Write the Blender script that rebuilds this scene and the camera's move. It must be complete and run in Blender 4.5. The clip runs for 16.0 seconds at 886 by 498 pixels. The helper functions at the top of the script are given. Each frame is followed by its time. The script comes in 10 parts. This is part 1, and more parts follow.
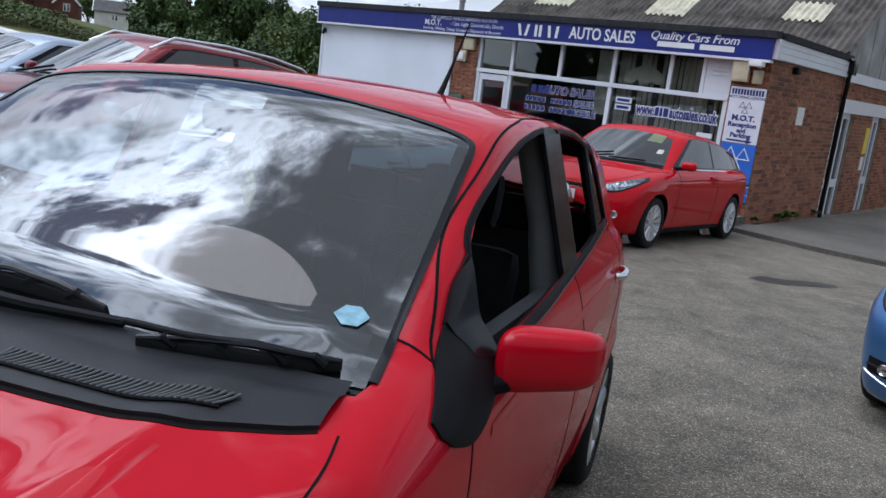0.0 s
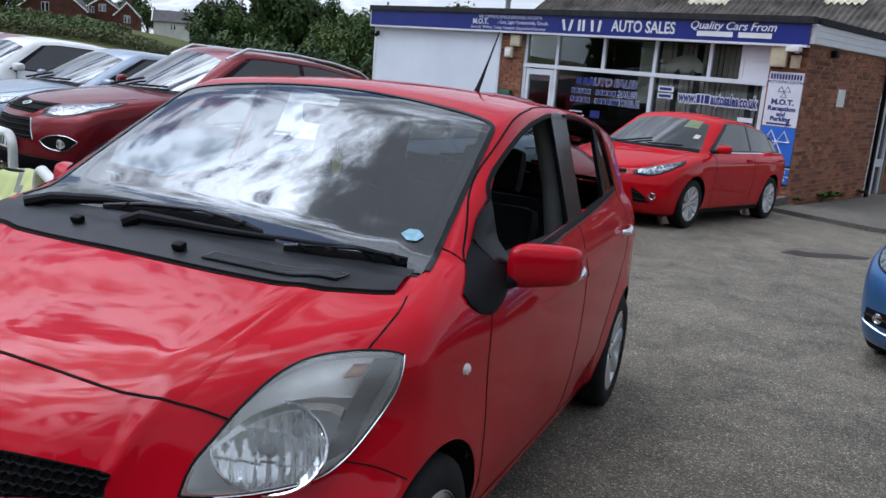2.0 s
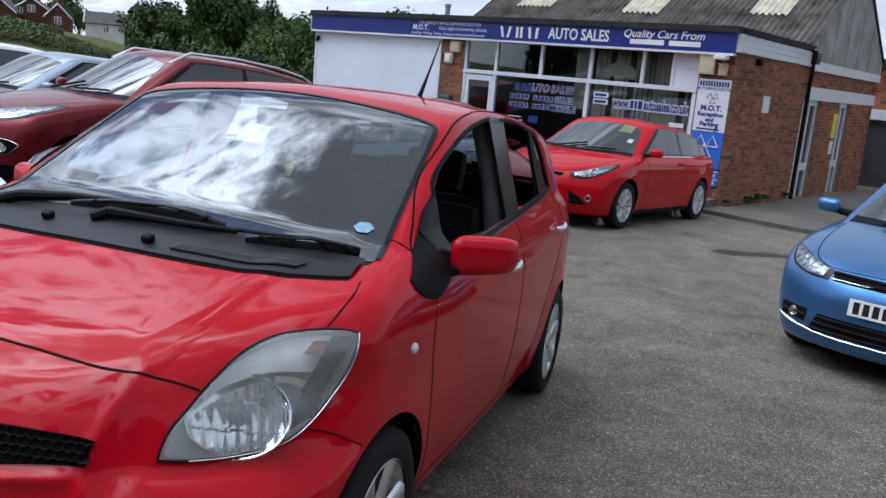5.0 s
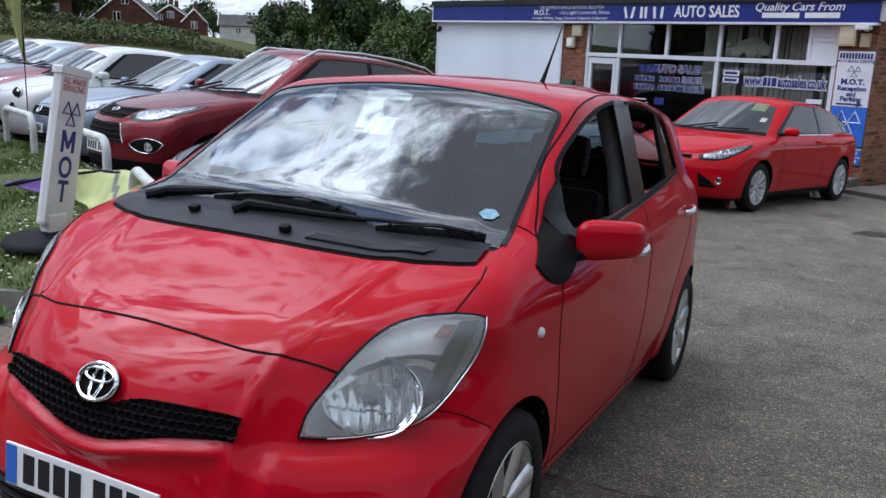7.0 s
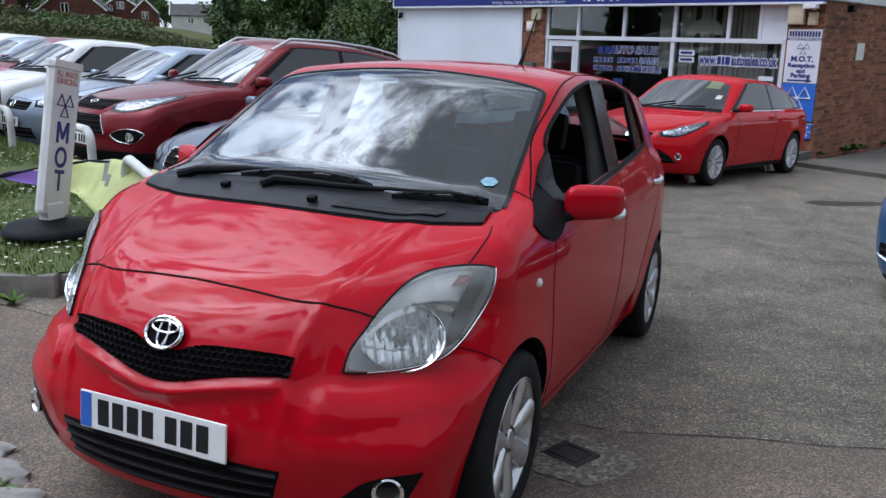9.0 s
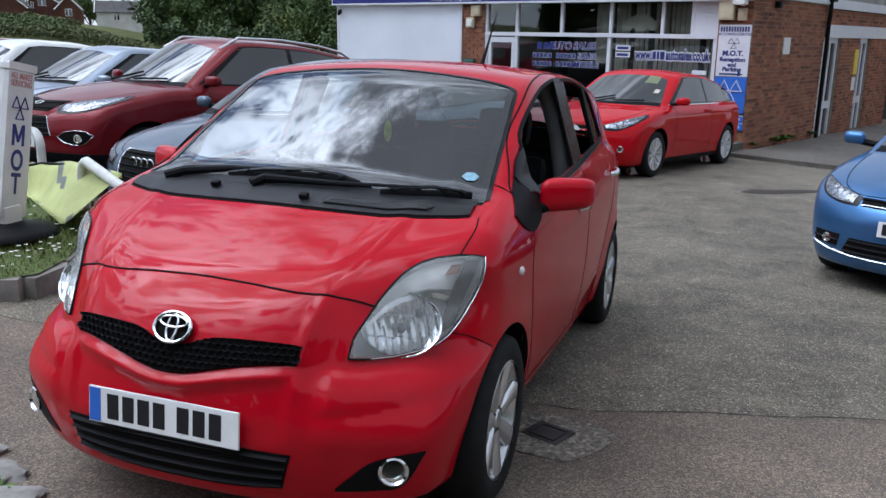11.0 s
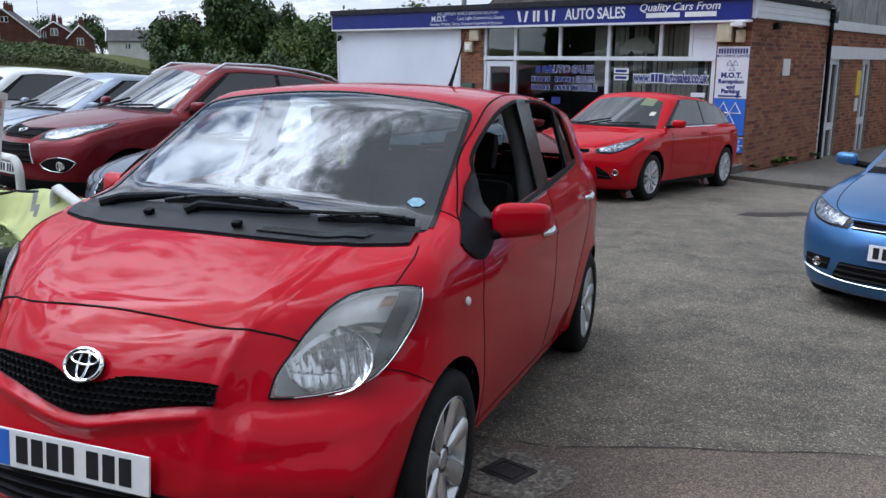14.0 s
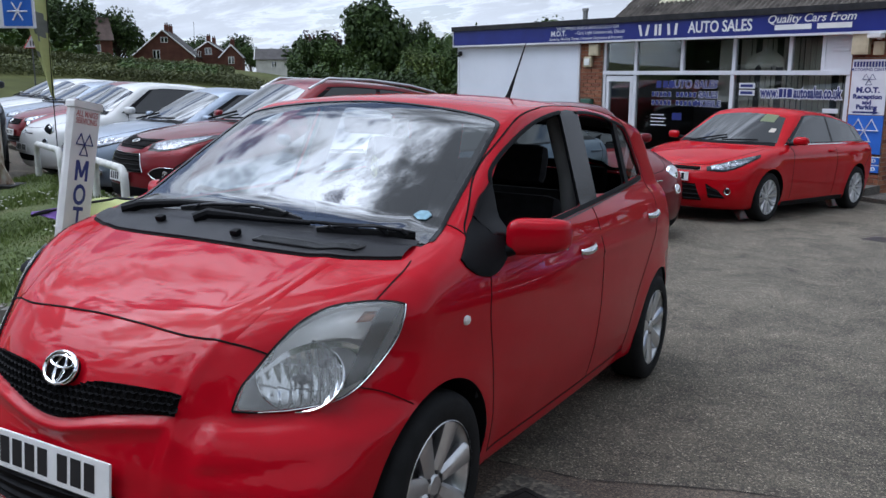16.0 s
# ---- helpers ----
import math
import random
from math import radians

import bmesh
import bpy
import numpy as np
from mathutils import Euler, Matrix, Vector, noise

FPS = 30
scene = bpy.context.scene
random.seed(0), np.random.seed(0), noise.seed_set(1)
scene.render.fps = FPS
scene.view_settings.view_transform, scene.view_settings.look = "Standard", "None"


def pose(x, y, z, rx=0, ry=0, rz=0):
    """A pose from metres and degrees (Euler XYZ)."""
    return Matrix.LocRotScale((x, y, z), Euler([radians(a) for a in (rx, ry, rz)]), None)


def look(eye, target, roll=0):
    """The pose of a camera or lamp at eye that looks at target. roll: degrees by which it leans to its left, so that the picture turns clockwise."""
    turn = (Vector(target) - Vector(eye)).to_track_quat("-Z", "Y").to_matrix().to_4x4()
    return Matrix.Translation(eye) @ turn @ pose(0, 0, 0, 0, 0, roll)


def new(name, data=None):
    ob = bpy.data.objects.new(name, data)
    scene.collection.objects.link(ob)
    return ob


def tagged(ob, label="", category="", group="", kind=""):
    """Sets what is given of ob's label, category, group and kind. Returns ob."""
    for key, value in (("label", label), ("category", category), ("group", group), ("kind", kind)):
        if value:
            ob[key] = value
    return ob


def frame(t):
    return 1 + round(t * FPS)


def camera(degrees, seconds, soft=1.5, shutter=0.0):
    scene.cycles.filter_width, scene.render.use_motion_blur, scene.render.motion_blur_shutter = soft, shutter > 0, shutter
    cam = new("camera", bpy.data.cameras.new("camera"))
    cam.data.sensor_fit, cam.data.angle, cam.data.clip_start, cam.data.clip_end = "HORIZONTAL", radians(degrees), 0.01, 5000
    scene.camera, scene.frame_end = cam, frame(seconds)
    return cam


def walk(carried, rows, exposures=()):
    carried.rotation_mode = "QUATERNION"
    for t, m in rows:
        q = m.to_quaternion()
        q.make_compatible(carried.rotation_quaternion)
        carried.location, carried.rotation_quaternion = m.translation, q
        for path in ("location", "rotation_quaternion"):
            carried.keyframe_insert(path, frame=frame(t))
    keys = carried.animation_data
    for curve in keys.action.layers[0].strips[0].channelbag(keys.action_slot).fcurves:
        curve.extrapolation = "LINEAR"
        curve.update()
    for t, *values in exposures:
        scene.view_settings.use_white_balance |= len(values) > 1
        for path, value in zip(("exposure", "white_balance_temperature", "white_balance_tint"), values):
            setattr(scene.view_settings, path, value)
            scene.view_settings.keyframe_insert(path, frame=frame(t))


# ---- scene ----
cam = camera(55.0, 16.0)
PATH = [
    (0, (1.164, -0.3, 1.476), (0.566, 1.582, 1.156), 8.5),
    (0.5, (1.131, -0.597, 1.489), (0.584, 1.299, 1.166), 6.2),
    (1, (1.192, -0.776, 1.485), (0.646, 1.117, 1.141), 6.8),
    (1.5, (1.409, -0.918, 1.466), (0.764, 0.943, 1.122), 6.9),
    (2, (1.515, -1.08, 1.476), (0.796, 0.754, 1.131), 6.4),
    (2.5, (1.52, -1.224, 1.478), (0.796, 0.605, 1.117), 5.4),
    (3, (1.532, -1.289, 1.478), (0.968, 0.595, 1.11), 6.0),
    (3.2, (1.548, -1.291, 1.488), (1.032, 0.607, 1.129), 6.9),
    (5.3, (1.594, -1.307, 1.471), (0.962, 0.563, 1.154), 6.3),
    (5.5, (1.602, -1.315, 1.47), (0.916, 0.536, 1.148), 5.5),
    (6, (1.59, -1.336, 1.463), (0.72, 0.432, 1.119), 4.3),
    (6.2, (1.583, -1.34, 1.463), (0.656, 0.396, 1.106), 4.4),
    (6.5, (1.579, -1.347, 1.457), (0.625, 0.372, 1.089), 4.5),
    (7, (1.591, -1.334, 1.471), (0.736, 0.434, 1.098), 4.3),
    (7.5, (1.565, -1.354, 1.46), (0.807, 0.457, 1.079), 4.2),
    (8, (1.547, -1.433, 1.448), (0.824, 0.395, 1.079), 4.2),
    (8.5, (1.614, -1.594, 1.456), (0.866, 0.223, 1.08), 3.5),
    (8.7, (1.617, -1.65, 1.456), (0.841, 0.151, 1.062), 3.2),
    (10.8, (1.504, -1.927, 1.462), (0.855, -0.08, 1.056), 2.1),
    (11, (1.512, -1.925, 1.464), (0.878, -0.072, 1.062), 2.5),
    (11.5, (1.526, -1.92, 1.466), (0.911, -0.061, 1.059), 2.9),
    (12, (1.529, -1.915, 1.465), (0.907, -0.061, 1.047), 2.8),
    (12.5, (1.532, -1.909, 1.464), (0.898, -0.061, 1.039), 2.3),
    (13, (1.538, -1.905, 1.463), (0.905, -0.057, 1.035), 2.1),
    (13.5, (1.601, -1.839, 1.473), (0.955, 0.01, 1.069), 2.0),
    (14, (1.675, -1.704, 1.459), (1.013, 0.151, 1.112), 2.0),
    (14.5, (1.679, -1.536, 1.457), (0.969, 0.316, 1.204), 2.2),
    (15, (1.803, -1.442, 1.463), (0.959, 0.358, 1.246), 2.4),
    (15.5, (1.966, -1.422, 1.449), (1.033, 0.326, 1.172), 2.6),
    (16, (2.007, -1.411, 1.449), (1.062, 0.322, 1.128), 2.2),
]
TILT = pose(0, 0, 0, -2.98, 0.66, 0)     # from the red hatchback's own frame to the upright world
walk(cam, [(t, TILT @ look(eye, target, roll)) for t, eye, target, roll in PATH], [(t, ev, 5900, 16) for t, ev in ((0.0, -0.04), (3.0, 0.04), (7.0, 0.0), (11.0, 0.07), (13.5, 0.07), (14.5, -0.06), (15.0, -0.22), (15.5, -0.20), (16.0, -0.09))])

# ---- light ----
SUN_EL, SUN_AZ = radians(64), radians(105)     # azimuth turned from +y towards -x
world = bpy.data.worlds.new("sky")
scene.world = world
world.use_nodes = True


def build_sky():
    nt = world.node_tree
    nt.nodes.clear()
    out = nt.nodes.new("ShaderNodeOutputWorld")
    bg = nt.nodes.new("ShaderNodeBackground")
    sky = nt.nodes.new("ShaderNodeTexSky")
    sky.sky_type = "NISHITA"
    sky.sun_disc = False
    sky.sun_elevation = SUN_EL
    sky.sun_rotation = -SUN_AZ
    sky.dust_density = 1.5
    # broken cloud on a flat layer: bright thin parts, grey thick ones, brighter near the veiled sun
    def math_node(op, a, b=None, c=None):
        n = nt.nodes.new("ShaderNodeMath")
        n.operation = op
        for sock, v in zip(n.inputs, (a, b, c)):
            if isinstance(v, (int, float)):
                sock.default_value = v
            elif v is not None:
                nt.links.new(v, sock)
        return n.outputs[0]

    def noise_at(vec, scale, detail, rough, distort):
        n = nt.nodes.new("ShaderNodeTexNoise")
        n.inputs["Scale"].default_value = scale
        n.inputs["Detail"].default_value = detail
        n.inputs["Roughness"].default_value = rough
        n.inputs["Distortion"].default_value = distort
        nt.links.new(vec, n.inputs["Vector"])
        return n.outputs["Fac"]

    def smooth_range(v, a, b):
        r = nt.nodes.new("ShaderNodeMapRange")
        r.interpolation_type = "SMOOTHSTEP"
        r.inputs["From Min"].default_value = a
        r.inputs["From Max"].default_value = b
        nt.links.new(v, r.inputs["Value"])
        return r.outputs[0]

    co = nt.nodes.new("ShaderNodeTexCoord")
    sep = nt.nodes.new("ShaderNodeSeparateXYZ")
    nt.links.new(co.outputs["Generated"], sep.inputs[0])
    low = math_node("ADD", math_node("ABSOLUTE", sep.outputs[2]), 0.16)
    comb = nt.nodes.new("ShaderNodeCombineXYZ")
    for i in range(2):
        nt.links.new(math_node("DIVIDE", sep.outputs[i], low), comb.inputs[i])
    mp = nt.nodes.new("ShaderNodeMapping")
    mp.inputs["Rotation"].default_value = (0, 0, radians(CLOUD_TURN))
    mp.inputs["Scale"].default_value = CLOUD_SCALE
    mp.inputs["Location"].default_value = CLOUD_SHIFT
    nt.links.new(comb.outputs[0], mp.inputs[0])
    fine = noise_at(mp.outputs[0], 1.0, 11, 0.64, 0.45)
    wide = noise_at(mp.outputs[0], 0.28, 3, 0.5, 0.2)
    thick = math_node("ADD", fine, math_node("MULTIPLY", math_node("SUBTRACT", wide, 0.5), 0.75))
    cover = smooth_range(thick, CLOUD_RANGE[0], CLOUD_RANGE[0] + 0.09)
    thin = math_node("POWER", math_node("SUBTRACT", 1.0, smooth_range(thick, CLOUD_RANGE[0] + 0.02, CLOUD_RANGE[1])), 1.6)
    near = nt.nodes.new("ShaderNodeVectorMath")
    near.operation = "DOT_PRODUCT"
    near.inputs[1].default_value = (-math.sin(SUN_AZ) * math.cos(SUN_EL), math.cos(SUN_AZ) * math.cos(SUN_EL), math.sin(SUN_EL))
    nt.links.new(co.outputs["Generated"], near.inputs[0])
    halo = math_node("POWER", math_node("MAXIMUM", near.outputs["Value"], 0.0), 7.0)
    lit = math_node("MULTIPLY", thin, math_node("ADD", CLOUD_LIT[0], math_node("MULTIPLY", halo, CLOUD_LIT[1])))
    low_sky = math_node("POWER", math_node("SUBTRACT", 1.0, math_node("MINIMUM", math_node("ABSOLUTE", sep.outputs[2]), 1.0)), 4.0)
    tone = math_node("ADD", math_node("ADD", CLOUD_GREY * 0.45, lit), math_node("MULTIPLY", fine, CLOUD_GREY * 1.5))
    tone = math_node("ADD", tone, math_node("MULTIPLY", low_sky, HORIZON_GLOW))
    col = nt.nodes.new("ShaderNodeVectorMath")
    col.operation = "SCALE"
    col.inputs[0].default_value = CLOUD_TINT
    nt.links.new(tone, col.inputs["Scale"])
    mix = nt.nodes.new("ShaderNodeMix")
    mix.data_type = "RGBA"
    nt.links.new(math_node("MAXIMUM", cover, math_node("MULTIPLY", low_sky, 0.55)), mix.inputs["Factor"])
    nt.links.new(sky.outputs[0], mix.inputs["A"])
    nt.links.new(col.outputs[0], mix.inputs["B"])
    nt.links.new(mix.outputs["Result"], bg.inputs["Color"])
    bg.inputs["Strength"].default_value = SKY_STRENGTH
    nt.links.new(bg.outputs[0], out.inputs[0])


HORIZON_GLOW = 3.0
CLOUD_TURN, CLOUD_SCALE, CLOUD_SHIFT, CLOUD_RANGE = 67.63, (1.6, 2.6, 1), (1.3535, -4.0567, 0), (0.35, 0.58)
CLOUD_LIT, CLOUD_GREY, CLOUD_TINT, SKY_STRENGTH = (3.8, 130.0), 3.3, (0.91, 1.0, 1.06), 0.12
build_sky()
sun = new("sun", bpy.data.lights.new("sun", "SUN"))
sun.data.energy = 0.5
sun.data.angle = radians(42.0)
sun.data.color = (1.0, 0.95, 0.90)
sun_dir = Vector((-math.sin(SUN_AZ) * math.cos(SUN_EL), math.cos(SUN_AZ) * math.cos(SUN_EL), math.sin(SUN_EL)))
sun.matrix_world = look(sun_dir * 60, (0, 0, 0))


# ---- materials ----
def node_mat(name):
    m = bpy.data.materials.new(name)
    m.use_nodes = True
    nt = m.node_tree
    return m, nt, nt.nodes["Principled BSDF"]


def add_noise(nt, scale, detail=4, rough=0.55, stretch=None, distort=0.0, space="Object"):
    co = nt.nodes.new("ShaderNodeTexCoord")
    src = co.outputs[space]
    if stretch:
        mp = nt.nodes.new("ShaderNodeMapping")
        mp.inputs["Scale"].default_value = stretch
        nt.links.new(src, mp.inputs[0])
        src = mp.outputs[0]
    n = nt.nodes.new("ShaderNodeTexNoise")
    n.inputs["Scale"].default_value = scale
    n.inputs["Detail"].default_value = detail
    n.inputs["Roughness"].default_value = rough
    n.inputs["Distortion"].default_value = distort
    nt.links.new(src, n.inputs["Vector"])
    return n.outputs["Fac"]


def ramp_of(nt, fac, stops):
    r = nt.nodes.new("ShaderNodeValToRGB")
    e = r.color_ramp.elements
    while len(e) < len(stops):
        e.new(0.5)
    for k, (p, c) in enumerate(stops):
        e[k].position = p
        e[k].color = (*c, 1) if len(c) == 3 else c
    nt.links.new(fac, r.inputs[0])
    return r.outputs[0]


def mix_col(nt, fac, a, b, mode="MIX"):
    m = nt.nodes.new("ShaderNodeMix")
    m.data_type = "RGBA"
    m.blend_type = mode
    for sock, v in ((m.inputs["Factor"], fac), (m.inputs["A"], a), (m.inputs["B"], b)):
        if isinstance(v, (int, float)):
            sock.default_value = v
        elif isinstance(v, tuple):
            sock.default_value = (*v, 1)
        else:
            nt.links.new(v, sock)
    return m.outputs["Result"]


def bump(nt, bsdf, height, strength=0.3, dist=0.01):
    b = nt.nodes.new("ShaderNodeBump")
    b.inputs["Strength"].default_value = strength
    b.inputs["Distance"].default_value = dist
    nt.links.new(height, b.inputs["Height"])
    nt.links.new(b.outputs[0], bsdf.inputs["Normal"])


def plain(name, col, rough=0.5, metal=0.0, spec=0.5, vary=0.15, scale=8.0, coat=0.0, bumps=0.0, grain=60.0, space="Object"):
    m, nt, b = node_mat(name)
    n = add_noise(nt, scale, 5, space=space)
    lo = tuple(c * (1 - vary) for c in col)
    hi = tuple(min(1, c * (1 + vary)) for c in col)
    nt.links.new(ramp_of(nt, n, [(0.3, lo), (0.7, hi)]), b.inputs["Base Color"])
    b.inputs["Roughness"].default_value = rough
    b.inputs["Metallic"].default_value = metal
    b.inputs["Specular IOR Level"].default_value = spec
    b.inputs["Coat Weight"].default_value = coat
    b.inputs["Coat Roughness"].default_value = 0.02
    if bumps:
        bump(nt, b, add_noise(nt, grain, 4, space=space), bumps, 0.004)
    return m


def car_paint(name, col, metal=0.0, rough=0.3, flake=0.0):
    m, nt, b = node_mat(name)
    dust = add_noise(nt, 3.0, 6)
    c = ramp_of(nt, dust, [(0.3, tuple(v * 0.92 for v in col)), (0.75, tuple(min(1, v * 1.05 + 0.004) for v in col))])
    nt.links.new(c, b.inputs["Base Color"])
    b.inputs["Metallic"].default_value = metal
    b.inputs["Roughness"].default_value = rough
    b.inputs["Coat Weight"].default_value = 0.72
    b.inputs["Coat IOR"].default_value = 1.38
    b.inputs["Specular IOR Level"].default_value = 0.03
    r = nt.nodes.new("ShaderNodeMapRange")
    r.inputs["To Min"].default_value = 0.0
    r.inputs["To Max"].default_value = 0.014
    nt.links.new(dust, r.inputs["Value"])
    nt.links.new(r.outputs[0], b.inputs["Coat Roughness"])
    if flake:
        bump(nt, b, add_noise(nt, 900, 2), flake, 0.0005)
    return m


def glass_mat(name, tint, clear=0.8, rough=0.0):
    """Thin sheet glass: clear through the middle, mirror at grazing angles."""
    m = bpy.data.materials.new(name)
    m.use_nodes = True
    nt = m.node_tree
    nt.nodes.clear()
    out = nt.nodes.new("ShaderNodeOutputMaterial")
    tr = nt.nodes.new("ShaderNodeBsdfTransparent")
    tr.inputs[0].default_value = (*tint, 1)
    gl = nt.nodes.new("ShaderNodeBsdfGlossy")
    gl.inputs["Roughness"].default_value = rough
    gl.inputs["Color"].default_value = (1, 1, 1, 1)
    fr = nt.nodes.new("ShaderNodeFresnel")
    fr.inputs[0].default_value = 1.0 + clear
    mx = nt.nodes.new("ShaderNodeMixShader")
    nt.links.new(fr.outputs[0], mx.inputs[0])
    nt.links.new(tr.outputs[0], mx.inputs[1])
    nt.links.new(gl.outputs[0], mx.inputs[2])
    nt.links.new(mx.outputs[0], out.inputs[0])
    return m


M = {}
M["red_solid"] = car_paint("red_solid", (0.45, 0.001, 0.010), 0.0, 0.55)
M["red_bright"] = car_paint("red_bright", (0.46, 0.002, 0.007), 0.0, 0.55)
M["red_dark"] = car_paint("red_dark", (0.17, 0.010, 0.014), 0.25, 0.35, 0.05)
M["red_pink"] = car_paint("red_pink", (0.36, 0.015, 0.05), 0.1, 0.35)
M["blue_metal"] = car_paint("blue_metal", (0.065, 0.175, 0.37), 0.7, 0.30, 0.05)
M["grey_blue"] = car_paint("grey_blue", (0.10, 0.135, 0.18), 0.5, 0.35, 0.05)
M["black_car"] = car_paint("black_car", (0.012, 0.013, 0.016), 0.0, 0.3)
M["white_car"] = car_paint("white_car", (0.72, 0.72, 0.70), 0.0, 0.35)
M["silver_car"] = car_paint("silver_car", (0.42, 0.44, 0.46), 0.6, 0.35, 0.04)
M["silver_blue_car"] = car_paint("silver_blue_car", (0.28, 0.33, 0.40), 0.5, 0.35, 0.04)
M["glass_dark"] = plain("glass_dark", (0.012, 0.014, 0.015), 0.02, 0, 0.5, 0.2, 2.0)
M["glass_dark"].node_tree.nodes["Principled BSDF"].inputs["IOR"].default_value = 2.0
M["glass_clear"] = glass_mat("glass_clear", (0.80, 0.86, 0.84), 0.52)
M["glass_screen"] = glass_mat("glass_screen", (0.60, 0.66, 0.65), 1.15)
M["black_plastic"] = plain("black_plastic", (0.007, 0.007, 0.008), 0.55, 0, 0.09, 0.2, 12, bumps=0.15, grain=300)
M["black_gloss"] = plain("black_gloss", (0.008, 0.008, 0.009), 0.18, 0, 0.22, 0.1, 12)
M["dark_pane"] = plain("dark_pane", (0.006, 0.006, 0.007), 0.25, 0, 0.08, 0.1, 12)
M["gap"] = plain("gap", (0.006, 0.005, 0.005), 0.8, 0, 0.1, 0.1)
M["gap_soft"] = plain("gap_soft", (0.05, 0.004, 0.005), 0.7, 0, 0.1, 0.1)
M["rubber"] = plain("rubber", (0.012, 0.012, 0.0125), 0.75, 0, 0.2, 0.25, 20, bumps=0.2, grain=120)
M["alloy"] = plain("alloy", (0.72, 0.73, 0.74), 0.30, 0.9, 0.5, 0.08, 14)
M["alloy_dark"] = plain("alloy_dark", (0.10, 0.10, 0.105), 0.5, 0.6, 0.5, 0.2, 14)
M["chrome"] = plain("chrome", (0.80, 0.81, 0.82), 0.06, 1.0, 0.5, 0.03, 10)
M["reflector"] = plain("reflector", (0.62, 0.64, 0.66), 0.16, 1.0, 0.5, 0.25, 25)
M["amber"] = plain("amber", (0.50, 0.20, 0.09), 0.2, 0, 0.5, 0.1)
M["fabric"] = plain("fabric", (0.018, 0.018, 0.02), 0.9, 0, 0.2, 0.3, 25, bumps=0.3, grain=200)
M["dash_grey"] = plain("dash_grey", (0.13, 0.135, 0.13), 0.7, 0, 0.3, 0.15, 12, bumps=0.1, grain=300)
M["louvre_grey"] = plain("louvre_grey", (0.085, 0.086, 0.088), 0.6, 0, 0.3, 0.15, 12)
M["cowl_grey"] = plain("cowl_grey", (0.016, 0.016, 0.018), 0.5, 0, 0.25, 0.25, 9, bumps=0.2, grain=260)
M["trim_grey"] = plain("trim_grey", (0.055, 0.056, 0.058), 0.65, 0, 0.3, 0.15, 12, bumps=0.1, grain=300)
M["plate_white"] = plain("plate_white", (0.78, 0.78, 0.76), 0.35, 0, 0.5, 0.04, 20)
M["plate_yellow"] = plain("plate_yellow", (0.75, 0.55, 0.05), 0.35, 0, 0.5, 0.04, 20)
M["ink"] = plain("ink", (0.012, 0.012, 0.014), 0.45, 0, 0.4, 0.1, 20)
M["white_paint"] = plain("white_paint", (0.72, 0.72, 0.70), 0.5, 0, 0.5, 0.06, 4, bumps=0.05)
M["white_plastic"] = plain("white_plastic", (0.74, 0.74, 0.72), 0.4, 0, 0.5, 0.05, 6)
M["navy"] = plain("navy", (0.018, 0.028, 0.16), 0.4, 0, 0.5, 0.12, 3)
M["fascia_blue"] = plain("fascia_blue", (0.012, 0.021, 0.17), 0.4, 0, 0.4, 0.12, 2.5)
M["sign_blue"] = plain("sign_blue", (0.03, 0.14, 0.55), 0.4, 0, 0.5, 0.06, 5)
M["sign_white"] = plain("sign_white", (0.70, 0.70, 0.74), 0.45, 0, 0.5, 0.06, 5)
M["sign_red2"] = plain("sign_red2", (0.50, 0.03, 0.03), 0.5, 0, 0.4, 0.1)
M["sign_border"] = plain("sign_border", (0.50, 0.03, 0.03), 0.5, 0, 0.4, 0.1)
M["flag_pale"] = plain("flag_pale", (0.15, 0.18, 0.09), 0.4, 0, 0.4, 0.15, 6)
M["felt"] = plain("felt", (0.03, 0.03, 0.032), 0.9, 0, 0.2, 0.3, 6)


# ---- mesh helpers ----
def smooth_all(me, angle=None):
    me.polygons.foreach_set("use_smooth", [True] * len(me.polygons))
    if angle:
        me.set_sharp_from_angle(angle=radians(angle))
    return me


def mesh_from(name, verts, faces, mat, parent=None, label="", smooth=True, angle=40):
    me = bpy.data.meshes.new(name)
    me.from_pydata([tuple(map(float, v)) for v in verts], [], [tuple(int(i) for i in f) for f in faces])
    me.update()
    if smooth:
        smooth_all(me, angle)
    if mat:
        me.materials.append(mat)
    ob = new(name, me)
    if parent:
        ob.parent = parent
    if label:
        ob["label"] = label
    return ob


def part(name, bm, mat, parent=None, label="", smooth=False, angle=40):
    me = bpy.data.meshes.new(name)
    bm.normal_update()
    bm.to_mesh(me)
    bm.free()
    if smooth:
        smooth_all(me, angle)
    if mat:
        me.materials.append(mat)
    ob = new(name, me)
    if parent:
        ob.parent = parent
    if label:
        ob["label"] = label
    return ob


def bm_box(lo, hi, bevel=0.0, m=None, bm=None):
    bm = bm or bmesh.new()
    c = [(a + b) / 2 for a, b in zip(lo, hi)]
    s = [abs(b - a) for a, b in zip(lo, hi)]
    r = bmesh.ops.create_cube(bm, size=1.0, matrix=Matrix.LocRotScale(c, None, s))
    if bevel:
        es = list({e for v in r["verts"] for e in v.link_edges})
        g = bmesh.ops.bevel(bm, geom=es, offset=bevel, segments=2, profile=0.6, affect="EDGES", clamp_overlap=True)
        vs = list({v for f in g["faces"] for v in f.verts} | {v for v in r["verts"] if v.is_valid})
    else:
        vs = r["verts"]
    if m is not None:
        bmesh.ops.transform(bm, matrix=m, verts=[v for v in bm.verts] if bevel else vs)
    return bm


